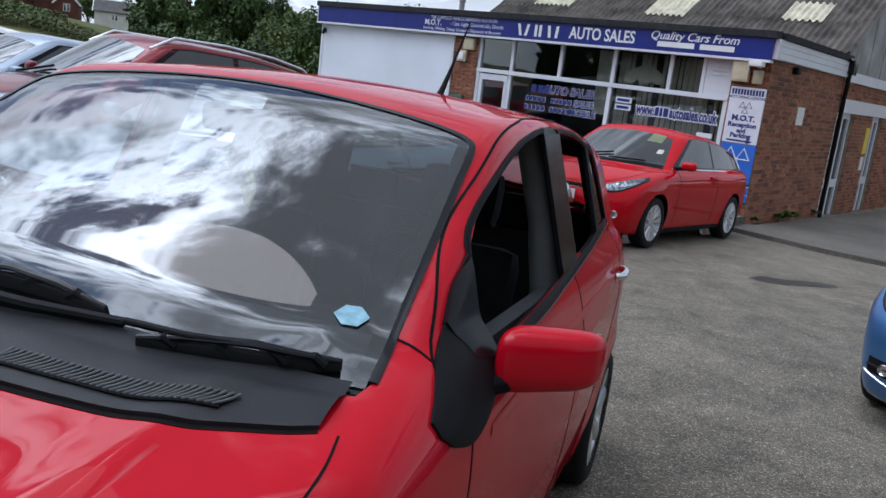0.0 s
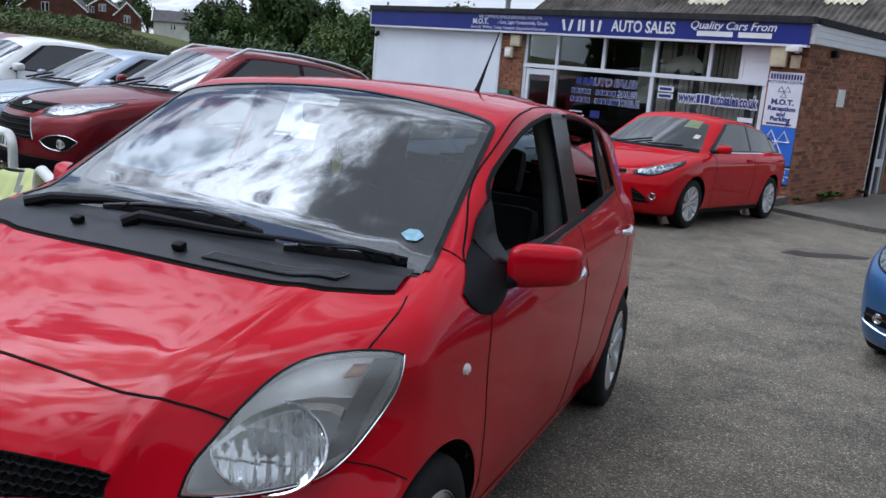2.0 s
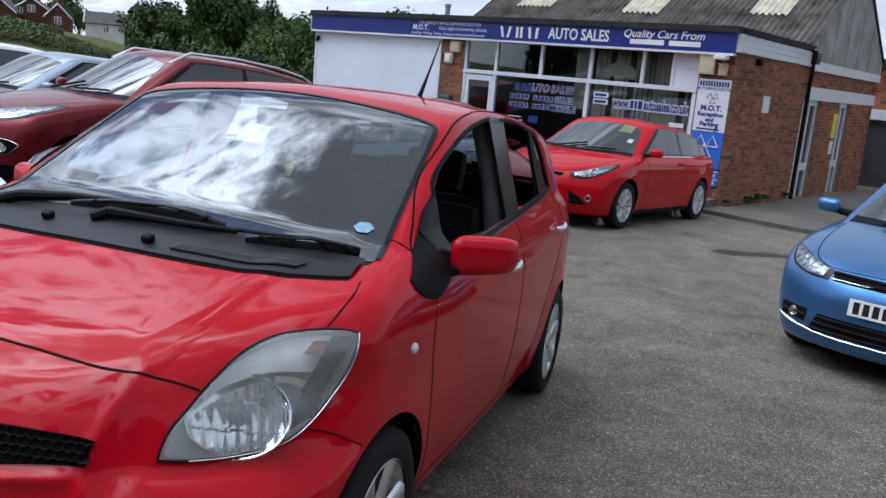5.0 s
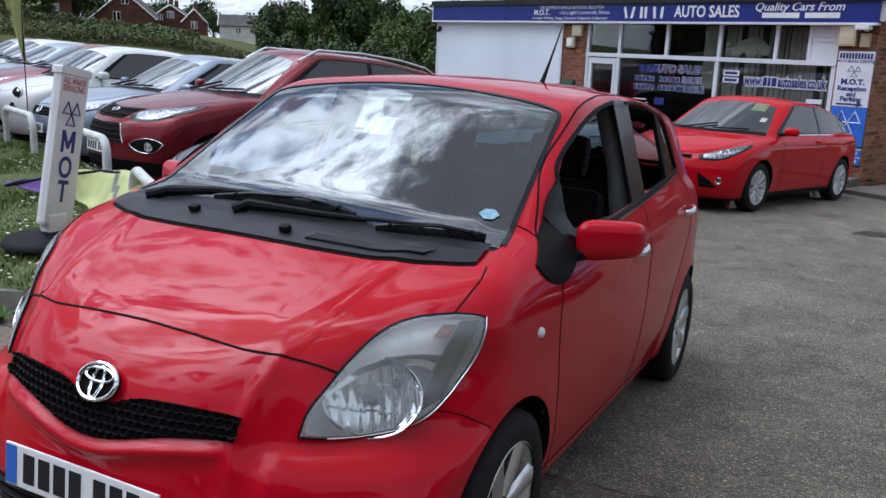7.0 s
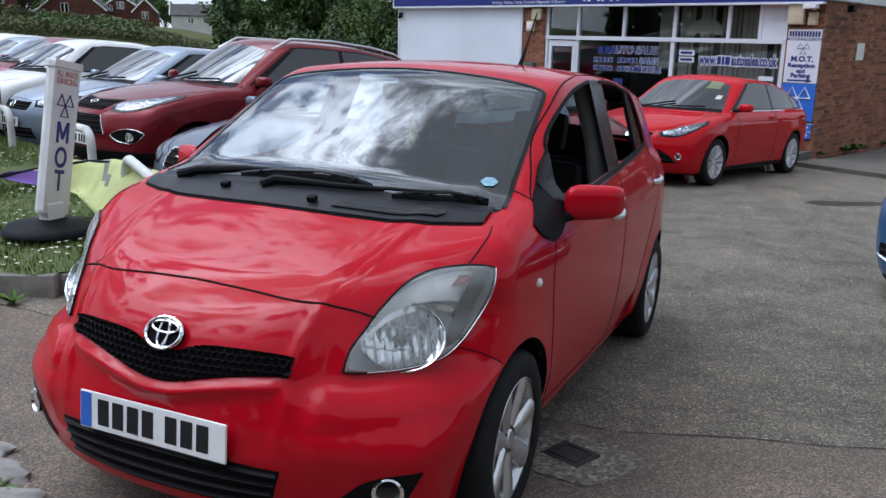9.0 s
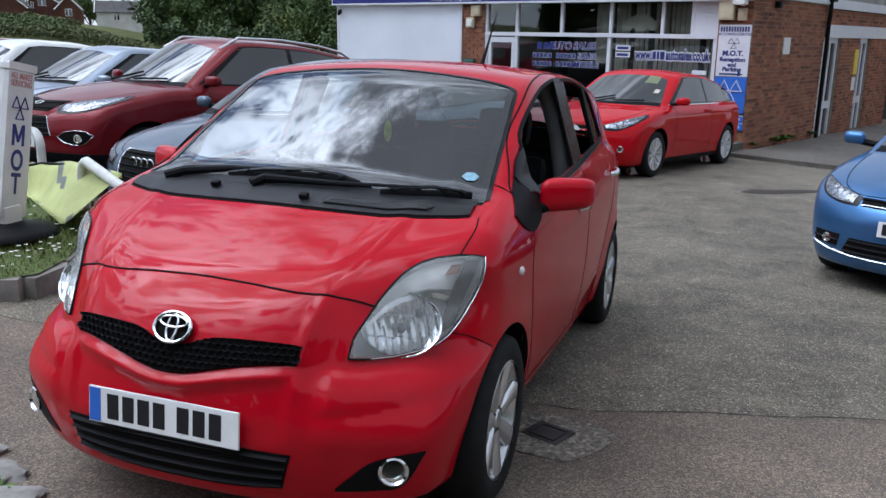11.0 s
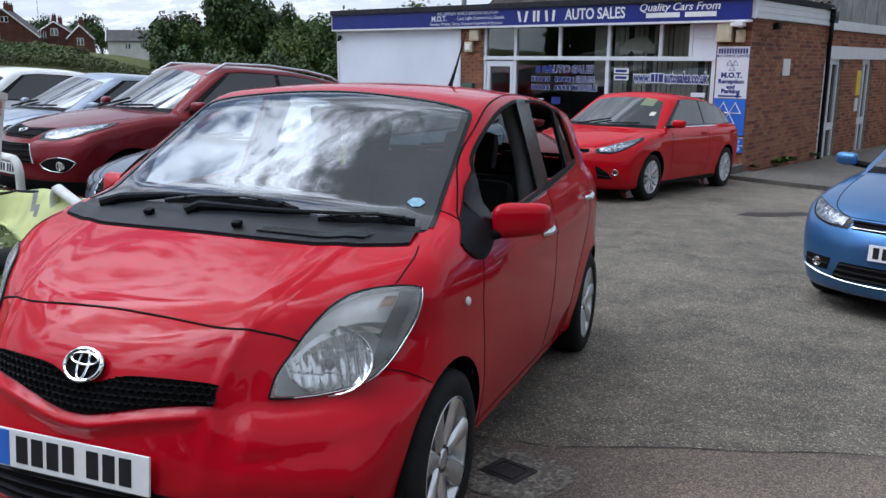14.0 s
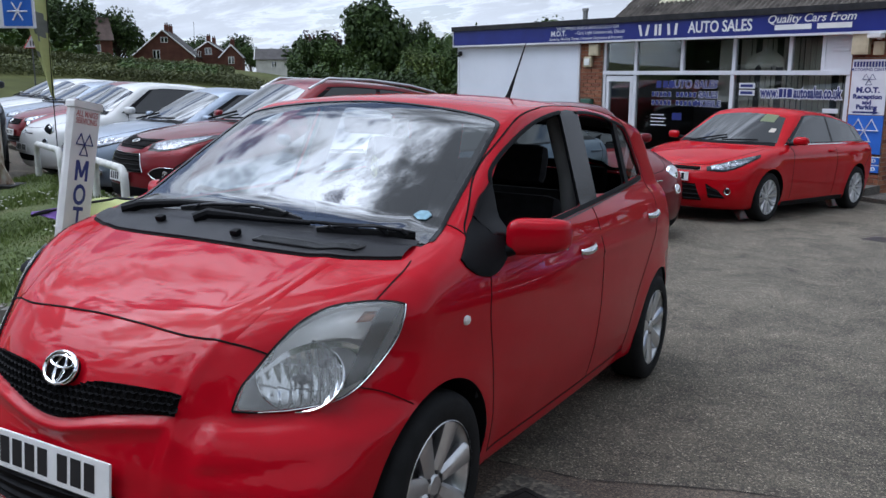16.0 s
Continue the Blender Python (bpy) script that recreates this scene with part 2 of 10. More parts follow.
def tube_verts(path, r, n=10, closed=False, taper=None):
    """Verts and faces of a round tube along a list of points."""
    P = [Vector(p) for p in path]
    vs, fs = [], []
    up = Vector((0, 0, 1))
    prev = None
    for i, p in enumerate(P):
        a = P[max(0, i - 1)]
        b = P[min(len(P) - 1, i + 1)]
        if closed:
            a, b = P[i - 1], P[(i + 1) % len(P)]
        t = (b - a).normalized()
        if prev is None:
            s = t.cross(up)
            if s.length < 1e-3:
                s = t.cross(Vector((1, 0, 0)))
        else:
            s = prev - t * prev.dot(t)
        s.normalize()
        prev = s
        u = s.cross(t)
        rr = r * (taper[i] if taper else 1)
        for k in range(n):
            an = 2 * math.pi * k / n
            vs.append(p + (s * math.cos(an) + u * math.sin(an)) * rr)
    m = len(P)
    for i in range(m if closed else m - 1):
        for k in range(n):
            j = (i + 1) % m
            fs.append((i * n + k, i * n + (k + 1) % n, j * n + (k + 1) % n, j * n + k))
    if not closed:
        fs.append(tuple(range(n))[::-1])
        fs.append(tuple((m - 1) * n + k for k in range(n)))
    return vs, fs


def lathe(profile, n=32, axis="x"):
    """Turn a list of (radius, along) round an axis."""
    vs, fs = [], []
    for r, a in profile:
        for k in range(n):
            c, s = math.cos(2 * math.pi * k / n) * r, math.sin(2 * math.pi * k / n) * r
            vs.append((a, c, s) if axis == "x" else ((c, a, s) if axis == "y" else (c, s, a)))
    for i in range(len(profile) - 1):
        for k in range(n):
            fs.append((i * n + k, i * n + (k + 1) % n, (i + 1) * n + (k + 1) % n, (i + 1) * n + k))
    return vs, fs


def merge(*lots):
    vs, fs = [], []
    for v, f in lots:
        o = len(vs)
        vs += list(v)
        fs += [tuple(i + o for i in q) for q in f]
    return vs, fs


def box_vf(lo, hi, m=None):
    x0, y0, z0 = lo
    x1, y1, z1 = hi
    vs = [Vector(p) for p in ((x0, y0, z0), (x1, y0, z0), (x1, y1, z0), (x0, y1, z0), (x0, y0, z1), (x1, y0, z1), (x1, y1, z1), (x0, y1, z1))]
    if m is not None:
        vs = [m @ v for v in vs]
    return vs, [(0, 3, 2, 1), (4, 5, 6, 7), (0, 1, 5, 4), (1, 2, 6, 5), (2, 3, 7, 6), (3, 0, 4, 7)]


def text_part(name, body, size, m, mat, parent=None, depth=0.002, align="CENTER", stretch=1.0, shear=0.0, bold=0.0):
    cu = bpy.data.curves.new(name, "FONT")
    cu.body, cu.size, cu.extrude, cu.align_x, cu.align_y = body, size, depth, align, "CENTER"
    cu.shear, cu.offset = shear, bold
    cu.resolution_u = 3
    tmp = bpy.data.objects.new(name, cu)
    scene.collection.objects.link(tmp)
    dg = bpy.context.evaluated_depsgraph_get()
    me = bpy.data.meshes.new_from_object(tmp.evaluated_get(dg))
    bpy.data.objects.remove(tmp)
    bpy.data.curves.remove(cu)
    me.transform(m @ Matrix.Diagonal((stretch, 1, 1, 1)))
    me.materials.clear()
    me.materials.append(mat)
    me.name = name
    ob = new(name, me)
    if parent:
        ob.parent = parent
    return ob


GROUND_Y = [(-60, 0.9), (-12, 0.35), (-3, 0.13), (0, 0.0), (3.2, -0.168), (6, -0.28), (10.4, -0.37), (13, -0.46), (16, -0.52), (30, -0.7), (80, -0.8)]


def ground_z(x, y):
    """The forecourt falls from the road towards the building; the car rows on the far side lie nearly level."""
    ys = [p[0] for p in GROUND_Y]
    base = float(np.interp(y, ys, [p[1] for p in GROUND_Y])) - 0.0115 * min(8, max(-8, x))
    w = min(1.0, max(0.0, (-2.6 - x) / 2.4))
    w = w * w * (3 - 2 * w)
    far = -0.06 - 0.035 * (max(-24.0, x) + 5.3) - 0.05 * (min(16.0, max(3.5, y)) - 4.9)
    return base * (1 - w) + far * w - 0.15 * min(12.0, max(0.0, math.hypot(x - 2, y) - 35.0))

# ---- the car kit: bodies are smooth solids given by profiles ----
def pchip(pts):
    xs = np.array([p[0] for p in pts], float)
    ys = np.array([p[1] for p in pts], float)
    h = np.diff(xs)
    d = np.diff(ys) / h
    m = np.zeros(len(xs))
    m[0], m[-1] = d[0], d[-1]
    for i in range(1, len(xs) - 1):
        if d[i - 1] * d[i] > 0:
            w1, w2 = 2 * h[i] + h[i - 1], h[i] + 2 * h[i - 1]
            m[i] = (w1 + w2) / (w1 / d[i - 1] + w2 / d[i])

    def fn(q):
        q = np.asarray(q, float)
        i = np.clip(np.searchsorted(xs, q) - 1, 0, len(h) - 1)
        t = np.clip((q - xs[i]) / h[i], 0, 1)
        t2, t3 = t * t, t * t * t
        return (2 * t3 - 3 * t2 + 1) * ys[i] + (t3 - 2 * t2 + t) * h[i] * m[i] + (-2 * t3 + 3 * t2) * ys[i + 1] + (t3 - t2) * h[i] * m[i + 1]
    return fn


def smax(a, b, k):
    h = np.clip(0.5 + 0.5 * (a - b) / k, 0, 1)
    return b + (a - b) * h + k * h * (1 - h)


def smin(a, b, k):
    return -smax(-a, -b, k)


class Form:
    """A car body as a solid: f < 0 inside. x across, y from the nose back, z up."""

    def __init__(s, **k):
        s.F = {n: pchip(k[n]) for n in ("side_z", "side_y", "front_z", "rear_z", "top_y", "roof_y", "bottom_y", "nose_z")}
        s.L, s.W, s.hub_f, s.hub_r, s.hub_z, s.arch, s.flare, s.track = (k[n] for n in ("L", "W", "hub_f", "hub_r", "hub_z", "arch", "flare", "track"))
        s.nose, s.nose_pow, s.tail, s.crown, s.top_k, s.crease = (k[n] for n in ("nose", "nose_pow", "tail", "crown", "top_k", "crease"))
        s.k_shoulder, s.k_nose, s.k_cowl, s.k_pillar, s.k_roof_front = (k[n] for n in ("k_shoulder", "k_nose", "k_cowl", "k_pillar", "k_roof_front"))
        s.glass_w, s.tumble, s.belt, s.glass_taper, s.glass_taper_f, s.taper_y = (k[n] for n in ("glass_w", "tumble", "belt", "glass_taper", "glass_taper_f", "taper_y"))
        s.screen_y, s.screen_z, s.screen_cot, s.screen_bow, s.screen_arc = (k[n] for n in ("screen_y", "screen_z", "screen_cot", "screen_bow", "screen_arc"))
        s.roof_crown, s.back_y, s.back_cot, s.back_bow = (k[n] for n in ("roof_crown", "back_y", "back_cot", "back_bow"))
        s.spine, s.spine_z = k["spine"], k["spine_z"]
        s.relief = k["relief"]

    def f(s, P):
        x, y, z = P[:, 0], P[:, 1], P[:, 2]
        ax = np.sqrt(x * x + 1e-5)
        q = ax / s.W
        side = ax - (s.F["side_z"](z) + s.F["side_y"](y))
        for hy in (s.hub_f, s.hub_r):                      # swollen wheel arches
            rr = np.sqrt((y - hy) ** 2 + (z - s.hub_z) ** 2)
            side = side - s.flare * np.exp(-((rr - s.arch) / 0.085) ** 2)
        front = (s.F["front_z"](z) + s.nose * s.F["nose_z"](z) * q ** s.nose_pow) - y
        if s.relief:
            front = front - s.relief(ax, y, z)
        rear = y - (s.F["rear_z"](z) - s.tail * q ** 3)
        top = (z - (s.F["top_y"](y) - s.crown * q ** 2)) * s.top_k
        if s.crease:
            cx = s.crease[0] + s.crease[1] * (y - 0.2)
            top = top - s.crease[2] * np.exp(-((ax - cx) / s.crease[3]) ** 2) * np.clip((y - 0.1) / 0.2, 0, 1)
        bot = s.F["bottom_y"](y) - z
        low = smax(side, top, s.k_shoulder)
        low = smax(low, front, s.k_nose)
        low = smax(low, rear, 0.07)
        low = smax(low, bot, 0.04)
        gw = s.glass_w - s.tumble * (z - s.belt) - s.glass_taper * np.clip(y - s.taper_y, 0, 9) ** 2 - s.glass_taper_f * np.clip(s.taper_y - y, 0, 9) ** 2
        gs = (ax - gw) * 0.93
        ws = ((s.screen_y + (z - s.screen_z) * s.screen_cot + s.screen_bow * (ax / 0.7) ** 2 + s.screen_arc * (z - s.screen_z) ** 2) - y) / math.sqrt(1 + s.screen_cot ** 2)
        rf = z - (s.F["roof_y"](y) - s.roof_crown * (ax / 0.6) ** 2)
        rs = (y - (s.back_y - (z - s.belt) * s.back_cot - s.back_bow * (ax / 0.7) ** 2)) / math.sqrt(1 + s.back_cot ** 2)
        g = smax(ws, rs, 0.03)
        g = smax(g, rf, s.k_roof_front)
        g = smax(g, gs, s.k_pillar)
        g = smax(g, s.belt - 0.13 - z, 0.02)
        return smin(low, g, s.k_cowl)

    def grad(s, P):
        e = 1e-4
        g = np.stack([s.f(P + np.eye(3)[i] * e) - s.f(P - np.eye(3)[i] * e) for i in range(3)], 1)
        return g / (np.linalg.norm(g, axis=1, keepdims=True) + 1e-12)

    def meet(s, O, D, far=2.6, steps=160):
        """First place where rays from outside, from O along D, meet the skin."""
        n = len(O)
        ts = np.linspace(0, far, steps)
        lo, hi = np.zeros(n), np.full(n, far)
        found = np.zeros(n, bool)
        prev = s.f(O)
        for i in range(1, steps):
            v = s.f(O + D * ts[i])
            hit = (~found) & (v <= 0) & (prev > 0)
            lo[hit], hi[hit] = ts[i - 1], ts[i]
            found |= hit
            prev = v
        for _ in range(18):
            mid = (lo + hi) / 2
            v = s.f(O + D * mid[:, None])
            ins = v <= 0
            hi = np.where(ins, mid, hi)
            lo = np.where(ins, lo, mid)
        return O + D * ((lo + hi) / 2)[:, None], found

    def onto(s, P, d, back=0.45, far=0.9):
        """Push guessed places onto the skin along d."""
        P = np.asarray(P, float)
        d = np.asarray(d, float) / np.linalg.norm(d)
        D = np.repeat(d[None], len(P), 0)
        Q, ok = s.meet(P - D * back, D, far + back, 42)
        Q[~ok] = P[~ok]
        return Q


def spline(pts, n, closed=False):
    """n points along a smooth curve through pts, evenly spread."""
    P = np.asarray(pts, float)
    if len(P) == 2:
        return P[0] + (P[1] - P[0]) * np.linspace(0, 1, n)[:, None]
    L = np.concatenate([[0], np.cumsum(np.linalg.norm(np.diff(P, axis=0), axis=1))])
    T = np.zeros_like(P)
    T[1:-1] = (P[2:] - P[:-2]) / (L[2:] - L[:-2])[:, None]
    T[0], T[-1] = (P[1] - P[0]) / (L[1] - L[0]), (P[-1] - P[-2]) / (L[-1] - L[-2])
    q = np.linspace(0, L[-1], n)
    i = np.clip(np.searchsorted(L, q) - 1, 0, len(P) - 2)
    h = (L[i + 1] - L[i])[:, None]
    t = ((q - L[i]) / (L[i + 1] - L[i]))[:, None]
    t2, t3 = t * t, t ** 3
    return (2 * t3 - 3 * t2 + 1) * P[i] + (t3 - 2 * t2 + t) * h * T[i] + (-2 * t3 + 3 * t2) * P[i + 1] + (t3 - t2) * h * T[i + 1]


def polyline(pts, n):
    P = np.asarray(pts, float)
    L = np.concatenate([[0], np.cumsum(np.linalg.norm(np.diff(P, axis=0), axis=1))])
    q = np.linspace(0, L[-1], n)
    return np.stack([np.interp(q, L, P[:, k]) for k in range(P.shape[1])], 1)


def patch(form, name, top, bot, d, mat, parent, off=0.004, dome=0.0, n=24, m=8, label="", skirt=0.012, straight=False, sides=(1,)):
    """A sheet that hugs the skin between two guessed curves, pushed on along d. sides: 1 as given, -1 mirrored."""
    A = (polyline if straight else spline)(top, n)
    B = (polyline if straight else spline)(bot, n)
    t = np.linspace(0, 1, m)[:, None, None]
    G = (A[None] * (1 - t) + B[None] * t).reshape(-1, 3)
    Q = form.onto(G, d)
    N = form.grad(Q)
    u = np.linspace(0, 1, n)[None].repeat(m, 0).ravel()
    v = np.linspace(0, 1, m)[:, None].repeat(n, 1).ravel()
    bulge = dome * (16 * u * (1 - u) * v * (1 - v)) ** 0.5
    V = Q + N * (off + bulge)[:, None]
    fs = [(i * n + j, (i + 1) * n + j, (i + 1) * n + j + 1, i * n + j + 1) for i in range(m - 1) for j in range(n - 1)]
    V = list(V)
    if skirt:
        ring = [j for j in range(n)] + [i * n + n - 1 for i in range(1, m)] + [(m - 1) * n + j for j in range(n - 2, -1, -1)] + [i * n for i in range(m - 2, 0, -1)]
        base = len(V)
        for i in ring:
            V.append(Q[i] - N[i] * skirt)
        for a in range(len(ring)):
            b = (a + 1) % len(ring)
            fs.append((ring[a], ring[b], base + b, base + a))
    obs = []
    for sd in sides:
        W = [(p[0] * sd, p[1], p[2]) for p in V]
        F2 = fs if sd > 0 else [tuple(reversed(q)) for q in fs]
        ob = mesh_from(name, W, F2, mat, parent, label, True, 35)
        fix_out(ob, form)
        obs.append(ob)
    return obs[0] if len(obs) == 1 else obs


def fix_out(ob, form):
    """Turn faces outwards where the first face looks into the body."""
    me = ob.data
    p = me.polygons[len(me.polygons) // 3]
    g = form.grad(np.array([p.center]))[0]
    if np.dot(g, p.normal) < 0:
        me.flip_normals()


def seam(form, name, pts, d, mat, parent, w=0.005, n=40, off=0.0012, sides=(1,), label="", lift=0.0, straight=False):
    """A narrow dark joint (or a raised bead with lift) that follows the skin."""
    Q = form.onto((polyline if straight else spline)(pts, n), d)
    N = form.grad(Q)
    T = np.gradient(Q, axis=0)
    T /= np.linalg.norm(T, axis=1, keepdims=True) + 1e-9
    S = np.cross(N, T)
    vs = []
    for k, (a, h) in enumerate(((-1, -0.004), (-1, off), (0, off + lift), (1, off), (1, -0.004))):
        vs.append(Q + S * (a * w / 2) + N * h)
    V = np.concatenate(vs)
    fs = [(k * n + j, k * n + j + 1, (k + 1) * n + j + 1, (k + 1) * n + j) for k in range(4) for j in range(n - 1)]
    out = []
    for sd in sides:
        W = [(p[0] * sd, p[1], p[2]) for p in V]
        ob = mesh_from(name, W, fs if sd > 0 else [tuple(reversed(q)) for q in fs], mat, parent, label, True, 60)
        me = ob.data
        pl = me.polygons[(n - 1) + n // 2]
        if np.dot(form.grad(np.array([pl.center]))[0], pl.normal) < 0:
            me.flip_normals()
        out.append(ob)
    return out[0] if len(out) == 1 else out


def in_poly(P, poly):
    x, y = P[:, 0], P[:, 1]
    ins = np.zeros(len(P), bool)
    n = len(poly)
    for i in range(n):
        (x0, y0), (x1, y1) = poly[i], poly[(i + 1) % n]
        c = ((y0 > y) != (y1 > y)) & (x < (x1 - x0) * (y - y0) / (y1 - y0 + 1e-12) + x0)
        ins ^= c
    return ins


def near_poly(P, poly):
    best, out = np.full(len(P), 1e9), P.copy()
    n = len(poly)
    for i in range(n):
        a, b = np.array(poly[i]), np.array(poly[(i + 1) % n])
        t = np.clip(((P - a) @ (b - a)) / ((b - a) @ (b - a) + 1e-12), 0, 1)
        q = a + t[:, None] * (b - a)
        d = np.linalg.norm(P - q, axis=1)
        m = d < best
        best[m], out[m] = d[m], q[m]
    return out


def skin(form, fine=1.0, cuts=()):
    """The body's skin as a grid; cuts: (plane, polygon, which) holes with snapped edges."""
    nu, nc, nv = int(150 * fine), int((64 if not form.relief else 105) * fine), int((190 if not form.relief else 230) * fine)
    y1, y2 = form.spine
    z0 = form.spine_z
    an = np.linspace(0, 2 * np.pi, nv, endpoint=False)
    rows = []
    ca = np.linspace(np.pi / 2 * 0.985, 0, nc)[:-1]
    for a in ca:
        rows.append((y1, a, -1))
    for y in np.linspace(y1, y2, nu):
        rows.append((y, 0.0, 0))
    for a in ca[::-1]:
        rows.append((y2, a, 1))
    O, D = [], []
    for y, a, sg in rows:
        D.append(np.stack([np.cos(a) * np.cos(an), np.full(nv, sg * np.sin(a)), np.cos(a) * np.sin(an)], 1))
        O.append(np.repeat([[0, y, z0]], nv, 0))
    O, D = np.concatenate(O), np.concatenate(D)
    V, ok = form.meet(O + D * 2.6, -D, 2.6, 64)
    nr = len(rows)
    F = np.array([(i * nv + j, i * nv + (j + 1) % nv, (i + 1) * nv + (j + 1) % nv, (i + 1) * nv + j) for i in range(nr - 1) for j in range(nv)])
    keep = np.ones(len(F), bool)
    C = V[F].mean(1)
    N = form.grad(C)
    for plane, poly, which in cuts:
        ia, ib = {"yz": (1, 2), "xz": (0, 2), "xy": (0, 1)}[plane]
        sel = which(C, N) & in_poly(C[:, [ia, ib]], poly) & keep
        if not sel.any():
            continue
        gone = np.zeros(len(V), bool)
        gone[F[sel].ravel()] = True
        rest = np.zeros(len(V), bool)
        rest[F[keep & ~sel].ravel()] = True
        edge = np.where(gone & rest)[0]
        keep &= ~sel
        q = near_poly(V[edge][:, [ia, ib]], poly)
        E = V[edge].copy()
        E[:, ia], E[:, ib] = q[:, 0], q[:, 1]
        io = 3 - ia - ib
        g = np.zeros_like(E)
        g[:, io] = -np.sign(N[0, io] * 0 + (E[:, io] if io == 0 else (-1 if io == 1 else 1) * np.ones(len(E))))
        Q, ok = form.meet(E - g * 0.25, g, 0.6, 60)
        E[ok] = Q[ok]
        V[edge] = E
    F = F[keep]
    used = np.unique(F)
    idx = np.full(len(V), -1)
    idx[used] = np.arange(len(used))
    return V[used], idx[F][:, ::-1]


def circle_poly(cy, cz, r, n=48):
    return [(cy + r * math.cos(2 * math.pi * k / n), cz + r * math.sin(2 * math.pi * k / n)) for k in range(n)]


def wheel(name, parent, r, w, rim_r, spokes, style, x, y, z, sd, mats=None, steer=0.0):
    """Tyre and rim, axis across the car; the rim's face looks outwards."""
    root = new(name)
    root.parent = parent
    root.matrix_basis = pose(x * sd, y, z, 0, 0, steer) @ (pose(0, 0, 0) if sd > 0 else pose(0, 0, 0, 0, 0, 180))
    hw = w / 2
    prof = [(rim_r - 0.01, -hw * 0.9), (rim_r + 0.012, -hw), (r - 0.035, -hw * 1.02), (r - 0.008, -hw * 0.86), (r, -hw * 0.6), (r, hw * 0.6), (r - 0.008, hw * 0.86), (r - 0.035, hw * 1.02), (rim_r + 0.012, hw), (rim_r - 0.006, hw * 0.93)]
    vs, fs = lathe(prof, 48)
    mesh_from("tyre", vs, fs, M["rubber"], root, "black rubber tyre", True, 50)
    lots = [lathe([(rim_r - 0.004, hw * 0.97), (rim_r + 0.004, hw * 0.93), (rim_r - 0.012, hw * 0.80), (rim_r - 0.03, hw * 0.3), (rim_r - 0.035, -hw * 0.7)], 48)]
    lots.append(lathe([(0.0, hw * 0.78), (0.03, hw * 0.78), (0.036, hw * 0.70), (0.058, hw * 0.66), (0.066, hw * 0.45)], 24))
    face = hw * 0.72
    for k in range(spokes):
        a0 = 2 * math.pi * (k + 0.25) / spokes
        subs = (0.0,) if style == "single" else (-1, 1)
        for sb in subs:
            spread = (0.13 if style == "twin" else 0.20) * 5 / spokes
            a_in, a_out = a0 + sb * spread * 0.45, a0 + sb * spread * (1.0 if style == "twin" else 1.15)
            wi, wo = (0.026, 0.044) if style == "single" else ((0.014, 0.017) if style == "twin" else (0.011, 0.011))
            pts = []
            for rr, an, ww, xx in ((0.045, a_in, wi, face - 0.005), (rim_r * 0.55, (a_in + a_out) / 2, (wi + wo) / 2, face + 0.004), (rim_r - 0.008, a_out, wo, face + 0.012)):
                c, s_ = math.cos(an), math.sin(an)
                for e, dx in ((-1, -0.004), (-0.55, 0.008), (0.55, 0.008), (1, -0.004), (0.8, -0.03), (-0.8, -0.03)):
                    pts.append((xx + dx, c * rr - s_ * ww * e, s_ * rr + c * ww * e))
            fsk = []
            for i in range(2):
                for j in range(6):
                    fsk.append((i * 6 + j, i * 6 + (j + 1) % 6, (i + 1) * 6 + (j + 1) % 6, (i + 1) * 6 + j))
            lots.append((pts, fsk))
    vs, fs = merge(*lots)
    mesh_from("rim", vs, fs, M["alloy"], root, "silver alloy rim", True, 35)
    vs, fs = lathe([(0.0, -hw * 0.78), (rim_r * 0.5, -hw * 0.80), (rim_r - 0.002, -hw * 0.92)], 32)
    mesh_from("inner_disc", vs, fs, M["gap"], root, "dark inner side of the wheel")
    vs, fs = lathe([(0.0, -0.01), (rim_r * 0.62, -0.01), (rim_r * 0.62, -0.03)], 32)
    mesh_from("brake_disc", vs, fs, M["alloy_dark"], root, "dull steel brake disc", True, 30)
    for k in range(5):
        a = 2 * math.pi * k / 5
        vs, fs = lathe([(0, face + 0.004), (0.008, face + 0.003), (0.009, face - 0.02)], 8)
        vs = [(v[0], v[1] + 0.042 * math.cos(a), v[2] + 0.042 * math.sin(a)) for v in vs]
        if r > 0.2 and k < 5:
            mesh_from("wheel_bolt", vs, fs, M["alloy_dark"], root)
    return root


def number_plate(parent, m, yellow=False, chars=6, w=0.52, h=0.111):
    """A plate with its characters as plain bars. Faces -y."""
    bm = bm_box((-w / 2, -0.004, -h / 2), (w / 2, 0.004, h / 2), 0.002)
    ob = part("number_plate", bm, M["plate_yellow" if yellow else "plate_white"], parent, "white number plate with dark bars")
    ob.matrix_basis = m
    return ob


def plate_bars(plate, w=0.52, h=0.111, blue=True):
    if blue:
        part("blue_band", bm_box((-w / 2 + 0.003, -0.0052, -h / 2 + 0.004), (-w / 2 + 0.043, -0.0042, h / 2 - 0.004)), M["sign_blue"], plate, "blue band")
    x = -w / 2 + (0.068 if blue else 0.03)
    for k in range(7):
        if k == 4:
            x += 0.028
        part("bar", bm_box((x, -0.0056, -0.0385), (x + 0.040, -0.0042, 0.0395)), M["ink"], plate)
        x += 0.0545 if blue else 0.06


